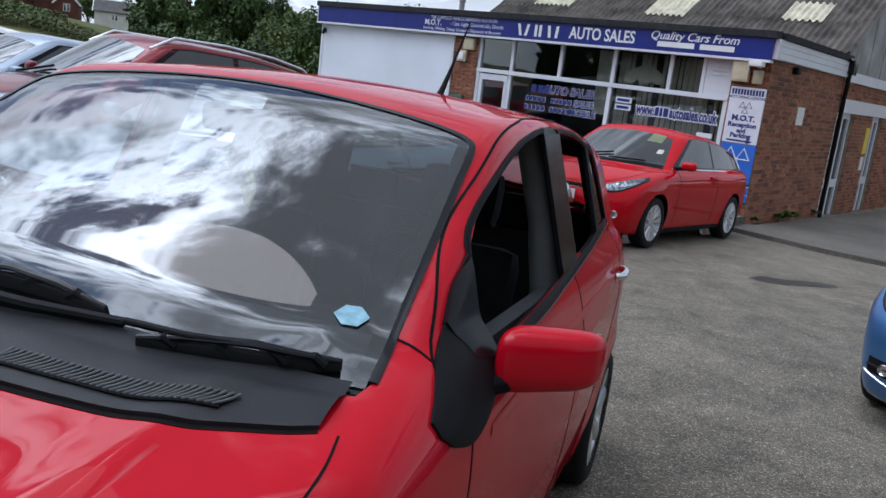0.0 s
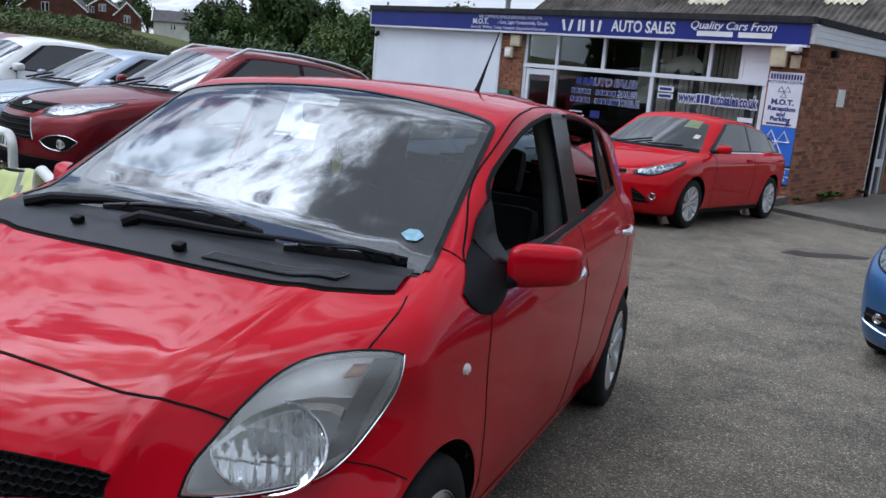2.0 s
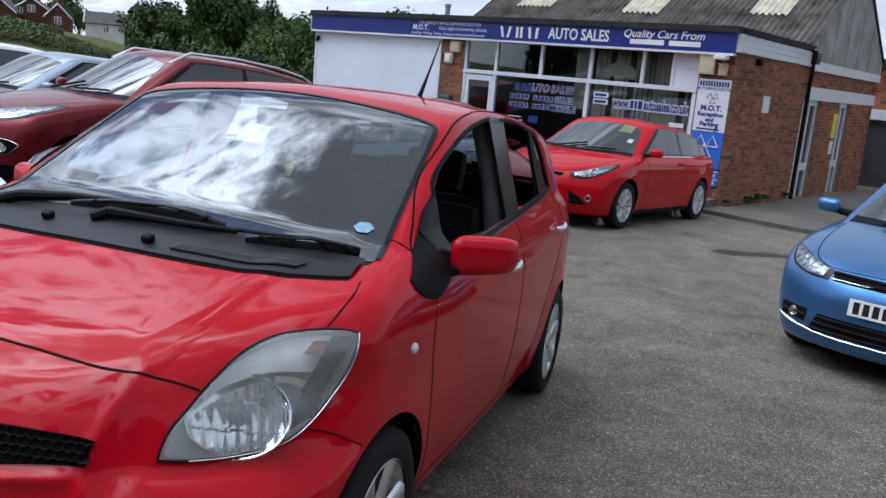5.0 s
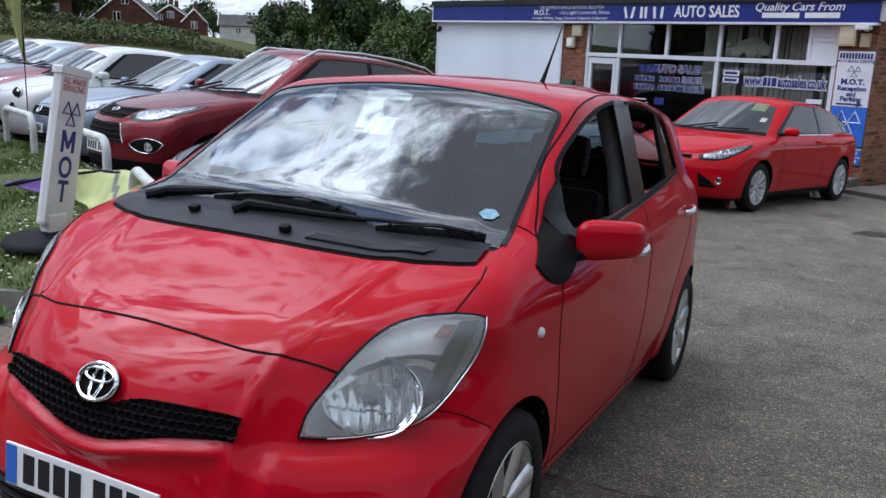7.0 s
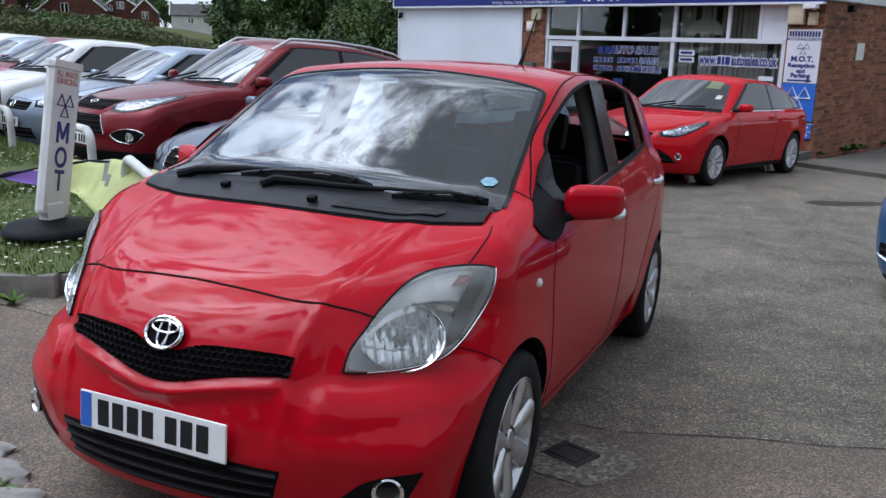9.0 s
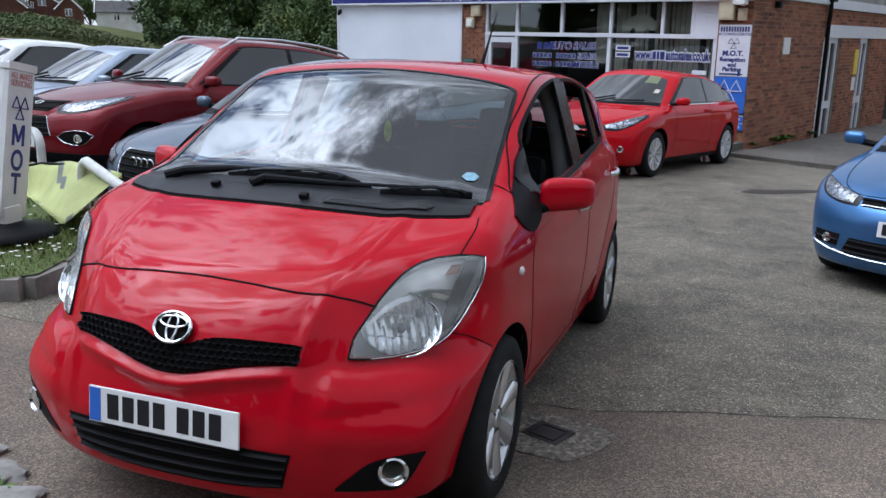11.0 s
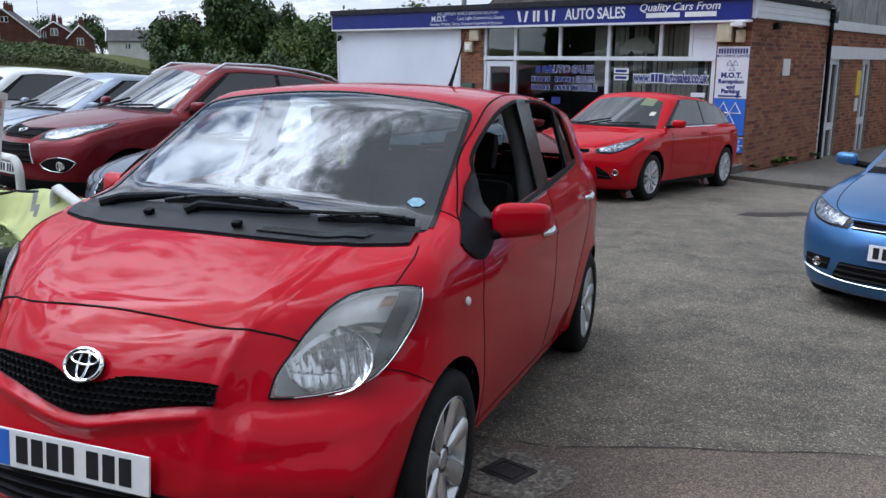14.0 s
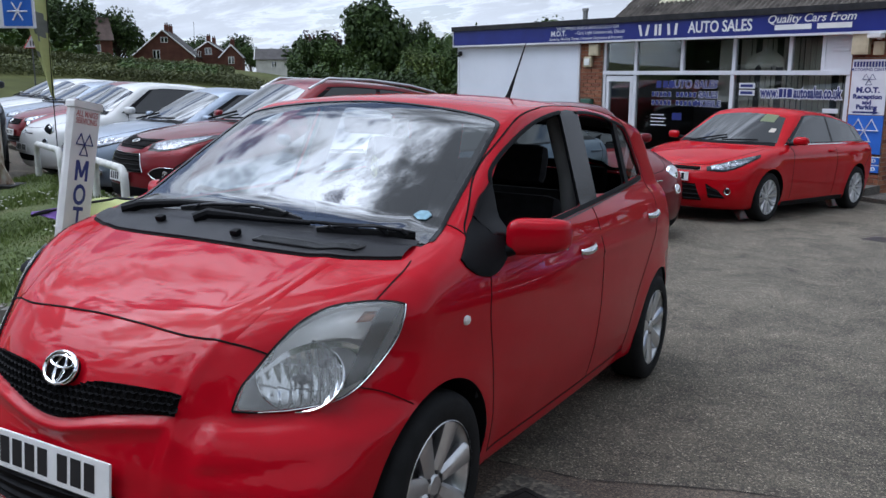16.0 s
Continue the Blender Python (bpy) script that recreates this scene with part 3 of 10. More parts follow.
def build_car(name, form, paint, m, label, fine=0.5, spokes=5, style="single", tyre_r=0.32, rim_r=0.2, windows=(), screen=True, category="car", trim=None, cuts=(), group="", screen_pts=None, back_pts=None, tyre_w=0.2):
    root = tagged(new(name), label, category, group)
    root.matrix_basis = m
    arch_cuts = [("yz", circle_poly(hy, form.hub_z + 0.01, form.arch), lambda C, N: (np.abs(C[:, 0]) > form.W - 0.30)) for hy in (form.hub_f, form.hub_r)]
    V, F = skin(form, fine, tuple(arch_cuts) + tuple(cuts))
    mesh_from("body", V, F, paint, root, "", True, 50)
    part("underbody", bm_box((-form.W + 0.33, form.hub_f - 0.35, 0.11), (form.W - 0.33, form.hub_r + 0.35, 0.30), 0.03), M["gap"], root, "dark underbody")
    for hy in (form.hub_f, form.hub_r):
        for sd in (1, -1):
            r = form.arch
            vs, fs = [], []
            arc = np.linspace(-0.35, math.pi + 0.35, 25)
            for a in arc:
                for xx, rr in ((form.W - 0.004, r), (form.W - 0.03, r - 0.004), (form.W - 0.32, r - 0.004)):
                    vs.append((sd * (xx if xx < form.W - 0.1 else xx), hy + rr * math.cos(a), form.hub_z + 0.01 + rr * math.sin(a)))
            edge = form.onto([(sd * form.W, hy + r * math.cos(a), form.hub_z + 0.01 + r * math.sin(a)) for a in arc], (-sd, 0, 0))
            for i in range(len(arc)):
                vs[i * 3] = tuple(edge[i] - np.array([sd * 0.002, 0, 0]))
                vs[i * 3 + 1] = (vs[i * 3][0] - sd * 0.03, vs[i * 3 + 1][1], vs[i * 3 + 1][2])
                if i:
                    for c in range(2):
                        q = (i * 3 + c, i * 3 + c + 1, (i - 1) * 3 + c + 1, (i - 1) * 3 + c)
                        fs.append(q if sd > 0 else q[::-1])
            back = len(vs)
            vs.append((sd * (form.W - 0.32), hy, form.hub_z))
            for i in range(1, len(arc)):
                fs.append((back, (i - 1) * 3 + 2, i * 3 + 2))
            mesh_from("wheel_arch", vs, fs, M["black_plastic"], root, "black wheel arch liner", True, 40)
            wheel("wheel", root, tyre_r, tyre_w, rim_r, spokes, style, form.track - tyre_w / 2, hy, tyre_r, sd)
    return root

# ---- car shapes ----
BASE = dict(
    L=4.2, W=0.89, hub_f=0.86, hub_r=3.48, hub_z=0.31, arch=0.355, flare=0.012, track=0.875,
    side_z=[(0.12, 0.80), (0.28, 0.845), (0.5, 0.88), (0.7, 0.89), (0.85, 0.88), (1.0, 0.84), (1.3, 0.7)],
    side_y=[(0, -0.08), (0.4, -0.03), (0.9, 0), (2.6, 0), (3.4, -0.012), (4.2, -0.07)],
    front_z=[(0.1, 0.14), (0.22, 0.05), (0.38, 0.0), (0.52, 0.005), (0.62, 0.03), (0.70, 0.07), (0.78, 0.16), (0.9, 0.5), (1.3, 1.2)],
    rear_z=[(0.1, 4.08), (0.35, 4.17), (0.6, 4.2), (0.9, 4.16), (1.1, 4.08)],
    top_y=[(0, 0.66), (0.15, 0.76), (0.4, 0.84), (0.8, 0.93), (1.2, 0.99), (1.5, 1.0), (4.2, 1.04)],
    roof_y=[(1.2, 1.30), (1.8, 1.42), (2.3, 1.47), (2.9, 1.465), (3.5, 1.41), (4.1, 1.32)],
    bottom_y=[(0, 0.17), (4.2, 0.17)], nose_z=[(0, 1), (2, 1)],
    nose=0.42, nose_pow=2.3, tail=0.22, crown=0.06, top_k=0.92, crease=None,
    k_shoulder=0.10, k_nose=0.08, k_cowl=0.015, k_pillar=0.07, k_roof_front=0.05,
    glass_w=0.80, tumble=0.38, belt=0.98, glass_taper=0.03, glass_taper_f=0.02, taper_y=2.2,
    screen_y=1.12, screen_z=0.98, screen_cot=1.75, screen_bow=0.22, screen_arc=0.15,
    roof_crown=0.05, back_y=4.1, back_cot=0.55, back_bow=0.12, spine=(0.65, 3.6), spine_z=0.62, relief=None)


def shape(**over):
    p = dict(BASE)
    p.update(over)
    return Form(**p)


def scaled(L, W, H, hub_f, hub_r, hub_z=0.31, arch=0.355, **over):
    """A hatchback of another size: the base profiles stretched to length, width and height."""
    a, b, c = L / 4.2, W / 0.89, H / 1.47
    p = dict(BASE)
    p.update(L=L, W=W, hub_f=hub_f, hub_r=hub_r, hub_z=hub_z, arch=arch, track=W - 0.015)
    p["side_z"] = [(z * c, x * b) for z, x in BASE["side_z"]]
    p["side_y"] = [(y * a, x) for y, x in BASE["side_y"]]
    p["front_z"] = [(z * c, y) for z, y in BASE["front_z"]]
    p["rear_z"] = [(z * c, y * a) for z, y in BASE["rear_z"]]
    p["top_y"] = [(y * a, z * c) for y, z in BASE["top_y"]]
    p["roof_y"] = [(y * a, z * c) for y, z in BASE["roof_y"]]
    p["bottom_y"] = [(0, 0.17 * c), (L, 0.17 * c)]
    p.update(glass_w=0.80 * b, belt=0.98 * c, screen_y=1.12 * a, screen_z=0.98 * c, back_y=4.1 * a, taper_y=2.2 * a, spine=(0.65, L - 0.6), spine_z=0.62 * c)
    p.update(over)
    return Form(**p)


def ease(v, a, b):
    t = np.clip((v - a) / (b - a), 0, 1)
    return t * t * (3 - 2 * t)


def small_relief(ax, y, z):
    """How far the small car's bumper stands proud: folds beside the grille, lip under it, shelf under the lamps."""
    xr = np.interp(z, (0.548, 0.605, 0.68, 0.74, 0.81, 0.87), (0.394, 0.386, 0.385, 0.394, 0.413, 0.425))
    out = 0.010 * np.exp(-((ax - xr) / 0.020) ** 2) * ease(z, 0.50, 0.60) * (1 - ease(z, 0.80, 0.86))
    lip = np.interp(ax, (0, 0.05, 0.10, 0.18, 0.27, 0.36), (0.553, 0.556, 0.566, 0.584, 0.598, 0.606))
    inner = 1 - ease(ax, 0.345, 0.385)
    out = out + 0.016 * np.exp(-((z - lip) / 0.017) ** 2) * inner
    out = out - 0.006 * (1 - ease(z, lip - 0.05, lip - 0.02)) * ease(z, 0.40, 0.44) * inner
    sh = np.interp(ax, (0.46, 0.546, 0.596, 0.643, 0.713, 0.8), (0.604, 0.594, 0.597, 0.605, 0.624, 0.645))
    fold = np.interp(ax, (0.46, 0.6, 0.677, 0.778), (0.480, 0.489, 0.498, 0.514))
    outer = ease(ax, 0.43, 0.49) * (1 - ease(ax, 0.72, 0.82))
    band = (1 - ease(z, sh - 0.004, sh + 0.014)) * (0.25 + 0.75 * ease(z, fold - 0.004, fold + 0.05))
    out = out + 0.016 * band * outer * ease(z, 0.30, 0.44)
    out = out + 0.006 * (1 - ease(z, fold - 0.004, fold + 0.003)) * outer * ease(z, 0.34, 0.46)
    out = out - 0.008 * np.exp(-((ax - 0.46) / 0.035) ** 2 - ((z - 0.66) / 0.07) ** 2)
    return out


FORM_SMALL = shape(
    L=3.785, W=0.8475, hub_f=0.783, hub_r=3.243, hub_z=0.297, arch=0.333, flare=0.014, track=0.838,
    side_z=[(0.12, 0.755), (0.28, 0.80), (0.45, 0.832), (0.65, 0.845), (0.82, 0.846), (0.92, 0.838), (1.0, 0.818), (1.08, 0.79), (1.3, 0.66)],
    side_y=[(0, -0.09), (0.35, -0.05), (0.8, -0.018), (1.3, -0.004), (2.4, 0), (3.2, -0.012), (3.785, -0.07)],
    front_z=[(0.1, 0.15), (0.2, 0.09), (0.34, 0.042), (0.45, 0.030), (0.55, 0.042), (0.63, 0.068), (0.70, 0.098), (0.77, 0.14), (0.85, 0.21), (1.2, 0.62)],
    nose_z=[(0.1, 0.34), (0.4, 0.34), (0.55, 0.46), (0.63, 0.58), (0.75, 0.58), (0.88, 0.46), (1.2, 0.4)],
    rear_z=[(0.1, 3.68), (0.35, 3.76), (0.6, 3.785), (0.9, 3.74), (1.1, 3.68)],
    top_y=[(0, 0.66), (0.12, 0.77), (0.3, 0.875), (0.55, 0.982), (0.8, 1.06), (1.0, 1.11), (1.2, 1.15), (3.785, 1.16)],
    roof_y=[(1.1, 1.36), (1.5, 1.465), (1.9, 1.515), (2.3, 1.53), (2.8, 1.51), (3.3, 1.45), (3.7, 1.37)],
    bottom_y=[(0, 0.19), (3.785, 0.19)],
    nose=1.0, nose_pow=2.6, tail=0.2, crown=0.075, crease=(0.36, 0.28, 0.006, 0.04),
    k_shoulder=0.085, k_nose=0.06, k_cowl=0.012, k_pillar=0.045, k_roof_front=0.05,
    glass_w=0.812, tumble=0.34, belt=0.98, glass_taper=0.03, glass_taper_f=0.03, taper_y=2.2,
    screen_y=0.79, screen_z=1.0, screen_cot=1.55, screen_bow=0.12, screen_arc=0.25,
    roof_crown=0.038, back_y=3.68, back_cot=0.42, back_bow=0.12, spine=(0.6, 3.2), spine_z=0.60, relief=small_relief)
FORM_BLUE = scaled(4.255, 0.90, 1.46, 0.86, 3.497, 0.315, 0.35, nose=0.36, nose_pow=2.8, screen_y=1.02, screen_bow=0.18, tumble=0.40)
FORM_RED = scaled(4.358, 0.91, 1.48, 0.93, 3.578, 0.32, 0.36, nose=0.42, screen_y=1.08, screen_cot=1.85, back_cot=0.85,
               roof_y=[(1.25, 1.31), (1.85, 1.43), (2.35, 1.48), (2.9, 1.457), (3.5, 1.375), (4.25, 1.21)])
FORM_SUV = scaled(4.41, 0.91, 1.66, 0.87, 3.51, 0.345, 0.39, nose=0.36, tumble=0.34, screen_cot=1.5)
SALOON = scaled(4.7, 0.91, 1.43, 0.90, 3.70, 0.32, 0.36, nose=0.34, screen_y=1.15, screen_bow=0.16, screen_cot=1.8, back_cot=1.3)
BUBBLE = scaled(3.55, 0.81, 1.49, 0.68, 2.98, 0.29, 0.32, nose=0.36, screen_y=0.85, screen_cot=1.35, k_shoulder=0.14)
VAN = scaled(4.4, 0.91, 1.82, 0.86, 3.59, 0.32, 0.36, nose=0.30, tumble=0.25, screen_cot=1.2, back_cot=0.2)
HATCH = scaled(4.0, 0.85, 1.48, 0.80, 3.32, 0.30, 0.34)


def on_ground(x, y, yaw, z=None, L=4.2):
    """A pose for a car whose nose is at x, y; it lies along the fall of the ground."""
    c, s = math.cos(radians(yaw)), math.sin(radians(yaw))
    zf = ground_z(x - s * 0.8, y + c * 0.8) if z is None else z
    zr = ground_z(x - s * (L - 0.8), y + c * (L - 0.8)) if z is None else z
    pitch = math.degrees(math.atan2(zr - zf, L - 1.6))
    zn = zf - (zr - zf) / (L - 1.6) * 0.8
    return pose(x, y, zn, 0, 0, yaw) @ pose(0, 0, 0, pitch, 0, 0)

# ---- parts that every car has ----
def side_lines(F, belt_up=0.03, roof_gap=0.105, rear_in=0.20):
    zb = F.belt + belt_up
    roof = lambda y: float(F.F["roof_y"](y)) - roof_gap
    lean = lambda z: F.screen_y + (z - F.screen_z) * F.screen_cot + F.screen_bow * 1.1 + F.screen_arc * (z - F.screen_z) ** 2 + 0.13
    back = lambda z: F.back_y - (z - F.belt) * F.back_cot - rear_in
    ya, yr = lean(zb) + 0.06, back(zb)
    yt = lean(roof(lean(F.belt + 0.35))) - 0.02
    yq = back(roof(F.back_y - 0.6)) - 0.05
    return zb, roof, ya, yr, yt, yq


def dress(car, F, paint, lamps=None, grille=None, lower=None, fogs=None, mirror_z=None, plate_z=0.45, plate=True, glass="glass_dark", chrome_line=False, pillar=0.5, mirror_paint=None, windows=3, handles=True, rear_in=0.20, lamp_dir=(-0.5, 0.8, -0.3), screen_mat=None, wipers=True):
    zb, roof, ya, yr, yt, yq = side_lines(F, rear_in=rear_in)
    G = M[glass]
    # windscreen
    st = F.screen_y + (roof(yt) + 0.05 - F.screen_z) * F.screen_cot
    top = [(x, st + 0.0 * abs(x), roof(yt)) for x in (-0.54, -0.3, 0, 0.3, 0.54)]
    xb = F.glass_w - 0.10
    bot = [(x, F.screen_y + 0.045 + F.screen_bow * (x / 0.7) ** 2, F.screen_z) for x in (-xb, -xb / 2, 0, xb / 2, xb)]
    ws = patch(F, "windscreen", top, bot, (0, 0.35, -0.94), M[screen_mat or glass], car, 0.003, 0.0, 30, 16, "windscreen reflecting the sky", 0.006)
    seam(F, "cowl", [(x, y - 0.045, z) for x, y, z in bot], (0, 0.2, -0.98), M["black_plastic"], car, 0.085, 30, 0.004, label="black scuttle panel")
    if wipers:
        for x0, x1 in ((-0.45, 0.05), (0.05, 0.5)):
            Q = F.onto([(x0, F.screen_y + 0.04, F.screen_z), ((x0 + x1) / 2, F.screen_y + 0.09, F.screen_z), (x1, F.screen_y + 0.12 + F.screen_bow * 0.3, F.screen_z)], (0, 0.35, -0.94))
            vs, fs = tube_verts([tuple(q + np.array([0, -0.012, 0.022])) for q in Q], 0.012, 6)
            mesh_from("wiper", vs, fs, M["black_plastic"], car, "black wiper")
    # rear window
    rt = roof(yq)
    patch(F, "rear_window", [(x, F.back_y - 0.35, rt) for x in (-0.48, 0, 0.48)], [(x, F.back_y, F.belt + 0.06) for x in (-0.58, 0, 0.58)], (0, -0.9, -0.3), G, car, 0.003, 0, 14, 8, "dark rear window", 0.006)
    # side glass
    yb = ya + (yr - ya) * pillar
    for sd in (1, -1):
        d = (-sd, 0, 0)
        spans = [(ya, yb - 0.035, yt, yb - 0.06), (yb + 0.035, yr - (0.25 if windows == 3 else 0), yb + 0.0, yq - (0.20 if windows == 3 else 0))]
        if windows == 3:
            spans.append((yr - 0.21, yr, yq - 0.17, yq))
        x = sd * 0.7
        # black surround, then the panes
        T0 = [(x, y, roof(y) + 0.014) for y in np.linspace(yt - 0.05, yq + 0.04, 8)]
        B0 = [(x, y, zb - 0.016) for y in np.linspace(ya - 0.13, yr + 0.05, 8)]
        patch(F, "window_surround", T0, B0, d, M["black_gloss"], car, 0.0015, 0, 30, 8, "black window surround", 0.004, True)
        for b0, b1, t0, t1 in spans:
            T = [(x, y, roof(y)) for y in np.linspace(t0, t1, 5)]
            Bt = [(x, y, zb) for y in np.linspace(b0, b1, 5)]
            patch(F, "side_window", T, Bt, d, G, car, 0.0045, 0, 14, 8, "dark side window", 0.003, True)
        if chrome_line:
            seam(F, "window_chrome", [(x, y, zb - 0.026) for y in np.linspace(ya - 0.14, yr + 0.05, 6)], d, M["chrome"], car, 0.014, 30, 0.003, label="chrome waist strip")
        # doors
        low = F.F["bottom_y"](2.0) + 0.09
        for pts in ([(ya - 0.03, zb - 0.03), (ya - 0.06, 0.7 * zb), (ya - 0.02, low)], [(yb, zb - 0.02), (yb + 0.02, 0.7 * zb), (yb + 0.01, low)], [(yr + 0.02, zb - 0.02), (yr + 0.0, 0.8 * zb), (yr - 0.22, 0.6 * zb), (yr - 0.32, low)]):
            seam(F, "door_joint", [(sd * F.W, y, z) for y, z in pts], d, M["gap"], car, 0.008, 24)
        seam(F, "sill", [(sd * F.W, y, low - 0.055) for y in (F.hub_f + F.arch + 0.03, 2.0, F.hub_r - F.arch - 0.03)], d, M["black_plastic"], car, 0.07, 24, 0.004, label="black sill", lift=0.008)
        if handles:
            for y in (yb - 0.16, yr - 0.12):
                z = zb - 0.12
                c = F.onto([(sd * F.W, y, z)], d)[0]
                vs, fs = tube_verts([(c[0], y - 0.09, z), (c[0] + sd * 0.03, y - 0.05, z), (c[0] + sd * 0.03, y + 0.05, z), (c[0], y + 0.09, z)], 0.014, 8)
                mesh_from("door_handle", vs, fs, paint, car, "body-coloured handle")
        # mirror
        mz = mirror_z or zb + 0.03
        vs, fs = [], []
        nu, nv = 10, 14
        mx = F.W + 0.07
        for i in range(nu + 1):
            a = math.pi * (i / nu - 0.5)
            for j in range(nv):
                b = 2 * math.pi * j / nv
                cx, cz, cy = math.sin(a), math.cos(a) * math.cos(b), math.cos(a) * math.sin(b)
                sg = lambda v, e: math.copysign(abs(v) ** e, v)
                vs.append((sd * (mx + sg(cx, 0.6) * 0.092), ya - 0.07 + sg(cy, 0.75) * 0.055 + 0.02 * cx, mz + sg(cz, 0.65) * 0.056))
        for i in range(nu):
            for j in range(nv):
                q = (i * nv + j, i * nv + (j + 1) % nv, (i + 1) * nv + (j + 1) % nv, (i + 1) * nv + j)
                fs.append(q if sd > 0 else q[::-1])
        mi = mesh_from("wing_mirror", vs, fs, mirror_paint or paint, car, "body-coloured door mirror", True, 60)
        vs, fs = tube_verts([(sd * (F.W - 0.12), ya - 0.04, mz - 0.05), (sd * (F.W + 0.02), ya - 0.06, mz - 0.03)], 0.028, 8)
        mesh_from("mirror_stalk", vs, fs, M["black_plastic"], mi)
    # lamps: (top curve, bottom curve) for one side
    for lt, lb, mat in lamps or ():
        for sd in (1, -1):
            t = [(sd * x_, y, z) for x_, y, z in lt]
            b = [(sd * x_, y, z) for x_, y, z in lb]
            d = (lamp_dir[0] * sd, lamp_dir[1], lamp_dir[2])
            hl = patch(F, "headlamp", t, b, d, M["black_gloss"], car, 0.003, 0, 22, 8, "clear headlamp with dark bezel", 0.01)
            ct, cb = np.array(t).mean(0), np.array(b).mean(0)
            sh = lambda pts, o: [tuple(np.array(p) * 0.82 + o * 0.18) for p in pts]
            o = (ct + cb) / 2
            patch(F, "reflector", sh(t, o), sh(b, o), d, M[mat], hl, 0.006, 0.004, 18, 8, "silver lamp reflector", 0.002)
            for k, rr in ((0.36, 0.032), (0.62, 0.026)):
                p = F.onto([tuple((np.array(t[0]) * (1 - k) + np.array(t[-1]) * k + np.array(b[0]) * (1 - k) + np.array(b[-1]) * k) / 2 * 0.5 + o * 0.5)], d)[0]
                n = Vector(F.grad(np.array([p]))[0])
                q = Matrix.Translation(Vector(p) + n * 0.009) @ n.to_track_quat("Z", "Y").to_matrix().to_4x4()
                vs, fs = lathe([(0, 0.006), (rr * 0.7, 0.005), (rr, 0.0)], 16, "z")
                mesh_from("lamp_unit", [q @ Vector(v) for v in vs], fs, M["mirror_bowl2"], hl)
    for name, t, b, mat, slats, border in grille or ():
        fl = patch(F, name, t, b, (0, 1, 0), M[mat], car, 0.004, 0, 30, 8, "black grille", 0.012, True)
        for k in range(slats):
            w = (k + 0.5) / slats
            pts = [tuple(np.array(p) * (1 - w) + np.array(q) * w) for p, q in zip(t, b)]
            seam(F, "grille_slat", pts, (0, 1, 0), M["black_plastic" if mat != "chrome" else "chrome"], fl, 0.016, 24, 0.007, lift=0.008, straight=True)
        if border:
            loop = [*t, *b[::-1], t[0]]
            seam(F, "grille_trim", loop, (0, 1, 0), M["chrome"], fl, 0.009, 90, 0.006, label="chrome grille surround", lift=0.004, straight=True)
    for fx, fy, fz, r in fogs or ():
        for sd in (1, -1):
            p = F.onto([(sd * fx, fy, fz)], (-0.4 * sd, 0.9, 0))[0]
            n = Vector((0.3 * sd, -1, 0)).normalized()
            q = Matrix.Translation(Vector(p) + n * 0.006) @ n.to_track_quat("Z", "Y").to_matrix().to_4x4()
            vs, fs = lathe([(0, 0.004), (r * 0.72, 0.004), (r * 0.8, 0.012), (r, 0.010), (r * 1.05, -0.01)], 22, "z")
            mesh_from("fog_lamp", [q @ Vector(v) for v in vs], fs, M["chrome"], car, "round fog lamp")
    if plate:
        p = F.onto([(0, 0, plate_z)], (0, 1, 0))[0]
        pl = number_plate(car, pose(0, p[1] - 0.012, plate_z, -3, 0, 0))
        plate_bars(pl, blue=False)
    return ws


M["mirror_bowl2"] = plain("mirror_bowl2", (0.24, 0.25, 0.27), 0.22, 1.0, 0.5, 0.5, 26, bumps=0.7, grain=38)


def disc_badge(car, F, z, rx, rz, mat="chrome", inner=True):
    p = F.onto([(0, 0, z)], (0, 1, 0))[0]
    n = Vector(F.grad(np.array([p]))[0])
    q = Matrix.Translation(Vector(p) + n * 0.012) @ n.to_track_quat("Z", "Y").to_matrix().to_4x4()
    vs, fs = tube_verts([(rx * math.cos(2 * math.pi * k / 28), rz * math.sin(2 * math.pi * k / 28), 0) for k in range(28)], 0.007, 8, True)
    b = mesh_from("badge", [q @ Vector(v) for v in vs], fs, M[mat], car, "chrome badge")
    if inner:
        vs, fs = tube_verts([(-rx * 0.6, rz * 0.5, 0), (0, -rz * 0.6, 0), (rx * 0.6, rz * 0.5, 0)], 0.006, 6)
        mesh_from("badge_stroke", [q @ Vector(v) for v in vs], fs, M[mat], b)
    return b

# ---- ground ----
def ground_mesh():
    xs = np.concatenate([[-900, -300, -120, -60, -40, -30], np.arange(-24, 14.01, 0.5), [18, 24, 40, 80, 200, 900]])
    ys = np.concatenate([[-900, -200, -60, -30, -15], np.arange(-10, 24.01, 0.5), [28, 34, 44, 60, 90, 150, 300, 900]])
    vs = [(x, y, ground_z(x, y)) for y in ys for x in xs]
    n = len(xs)
    fs = [(j * n + i, j * n + i + 1, (j + 1) * n + i + 1, (j + 1) * n + i) for j in range(len(ys) - 1) for i in range(n - 1)]
    return vs, fs


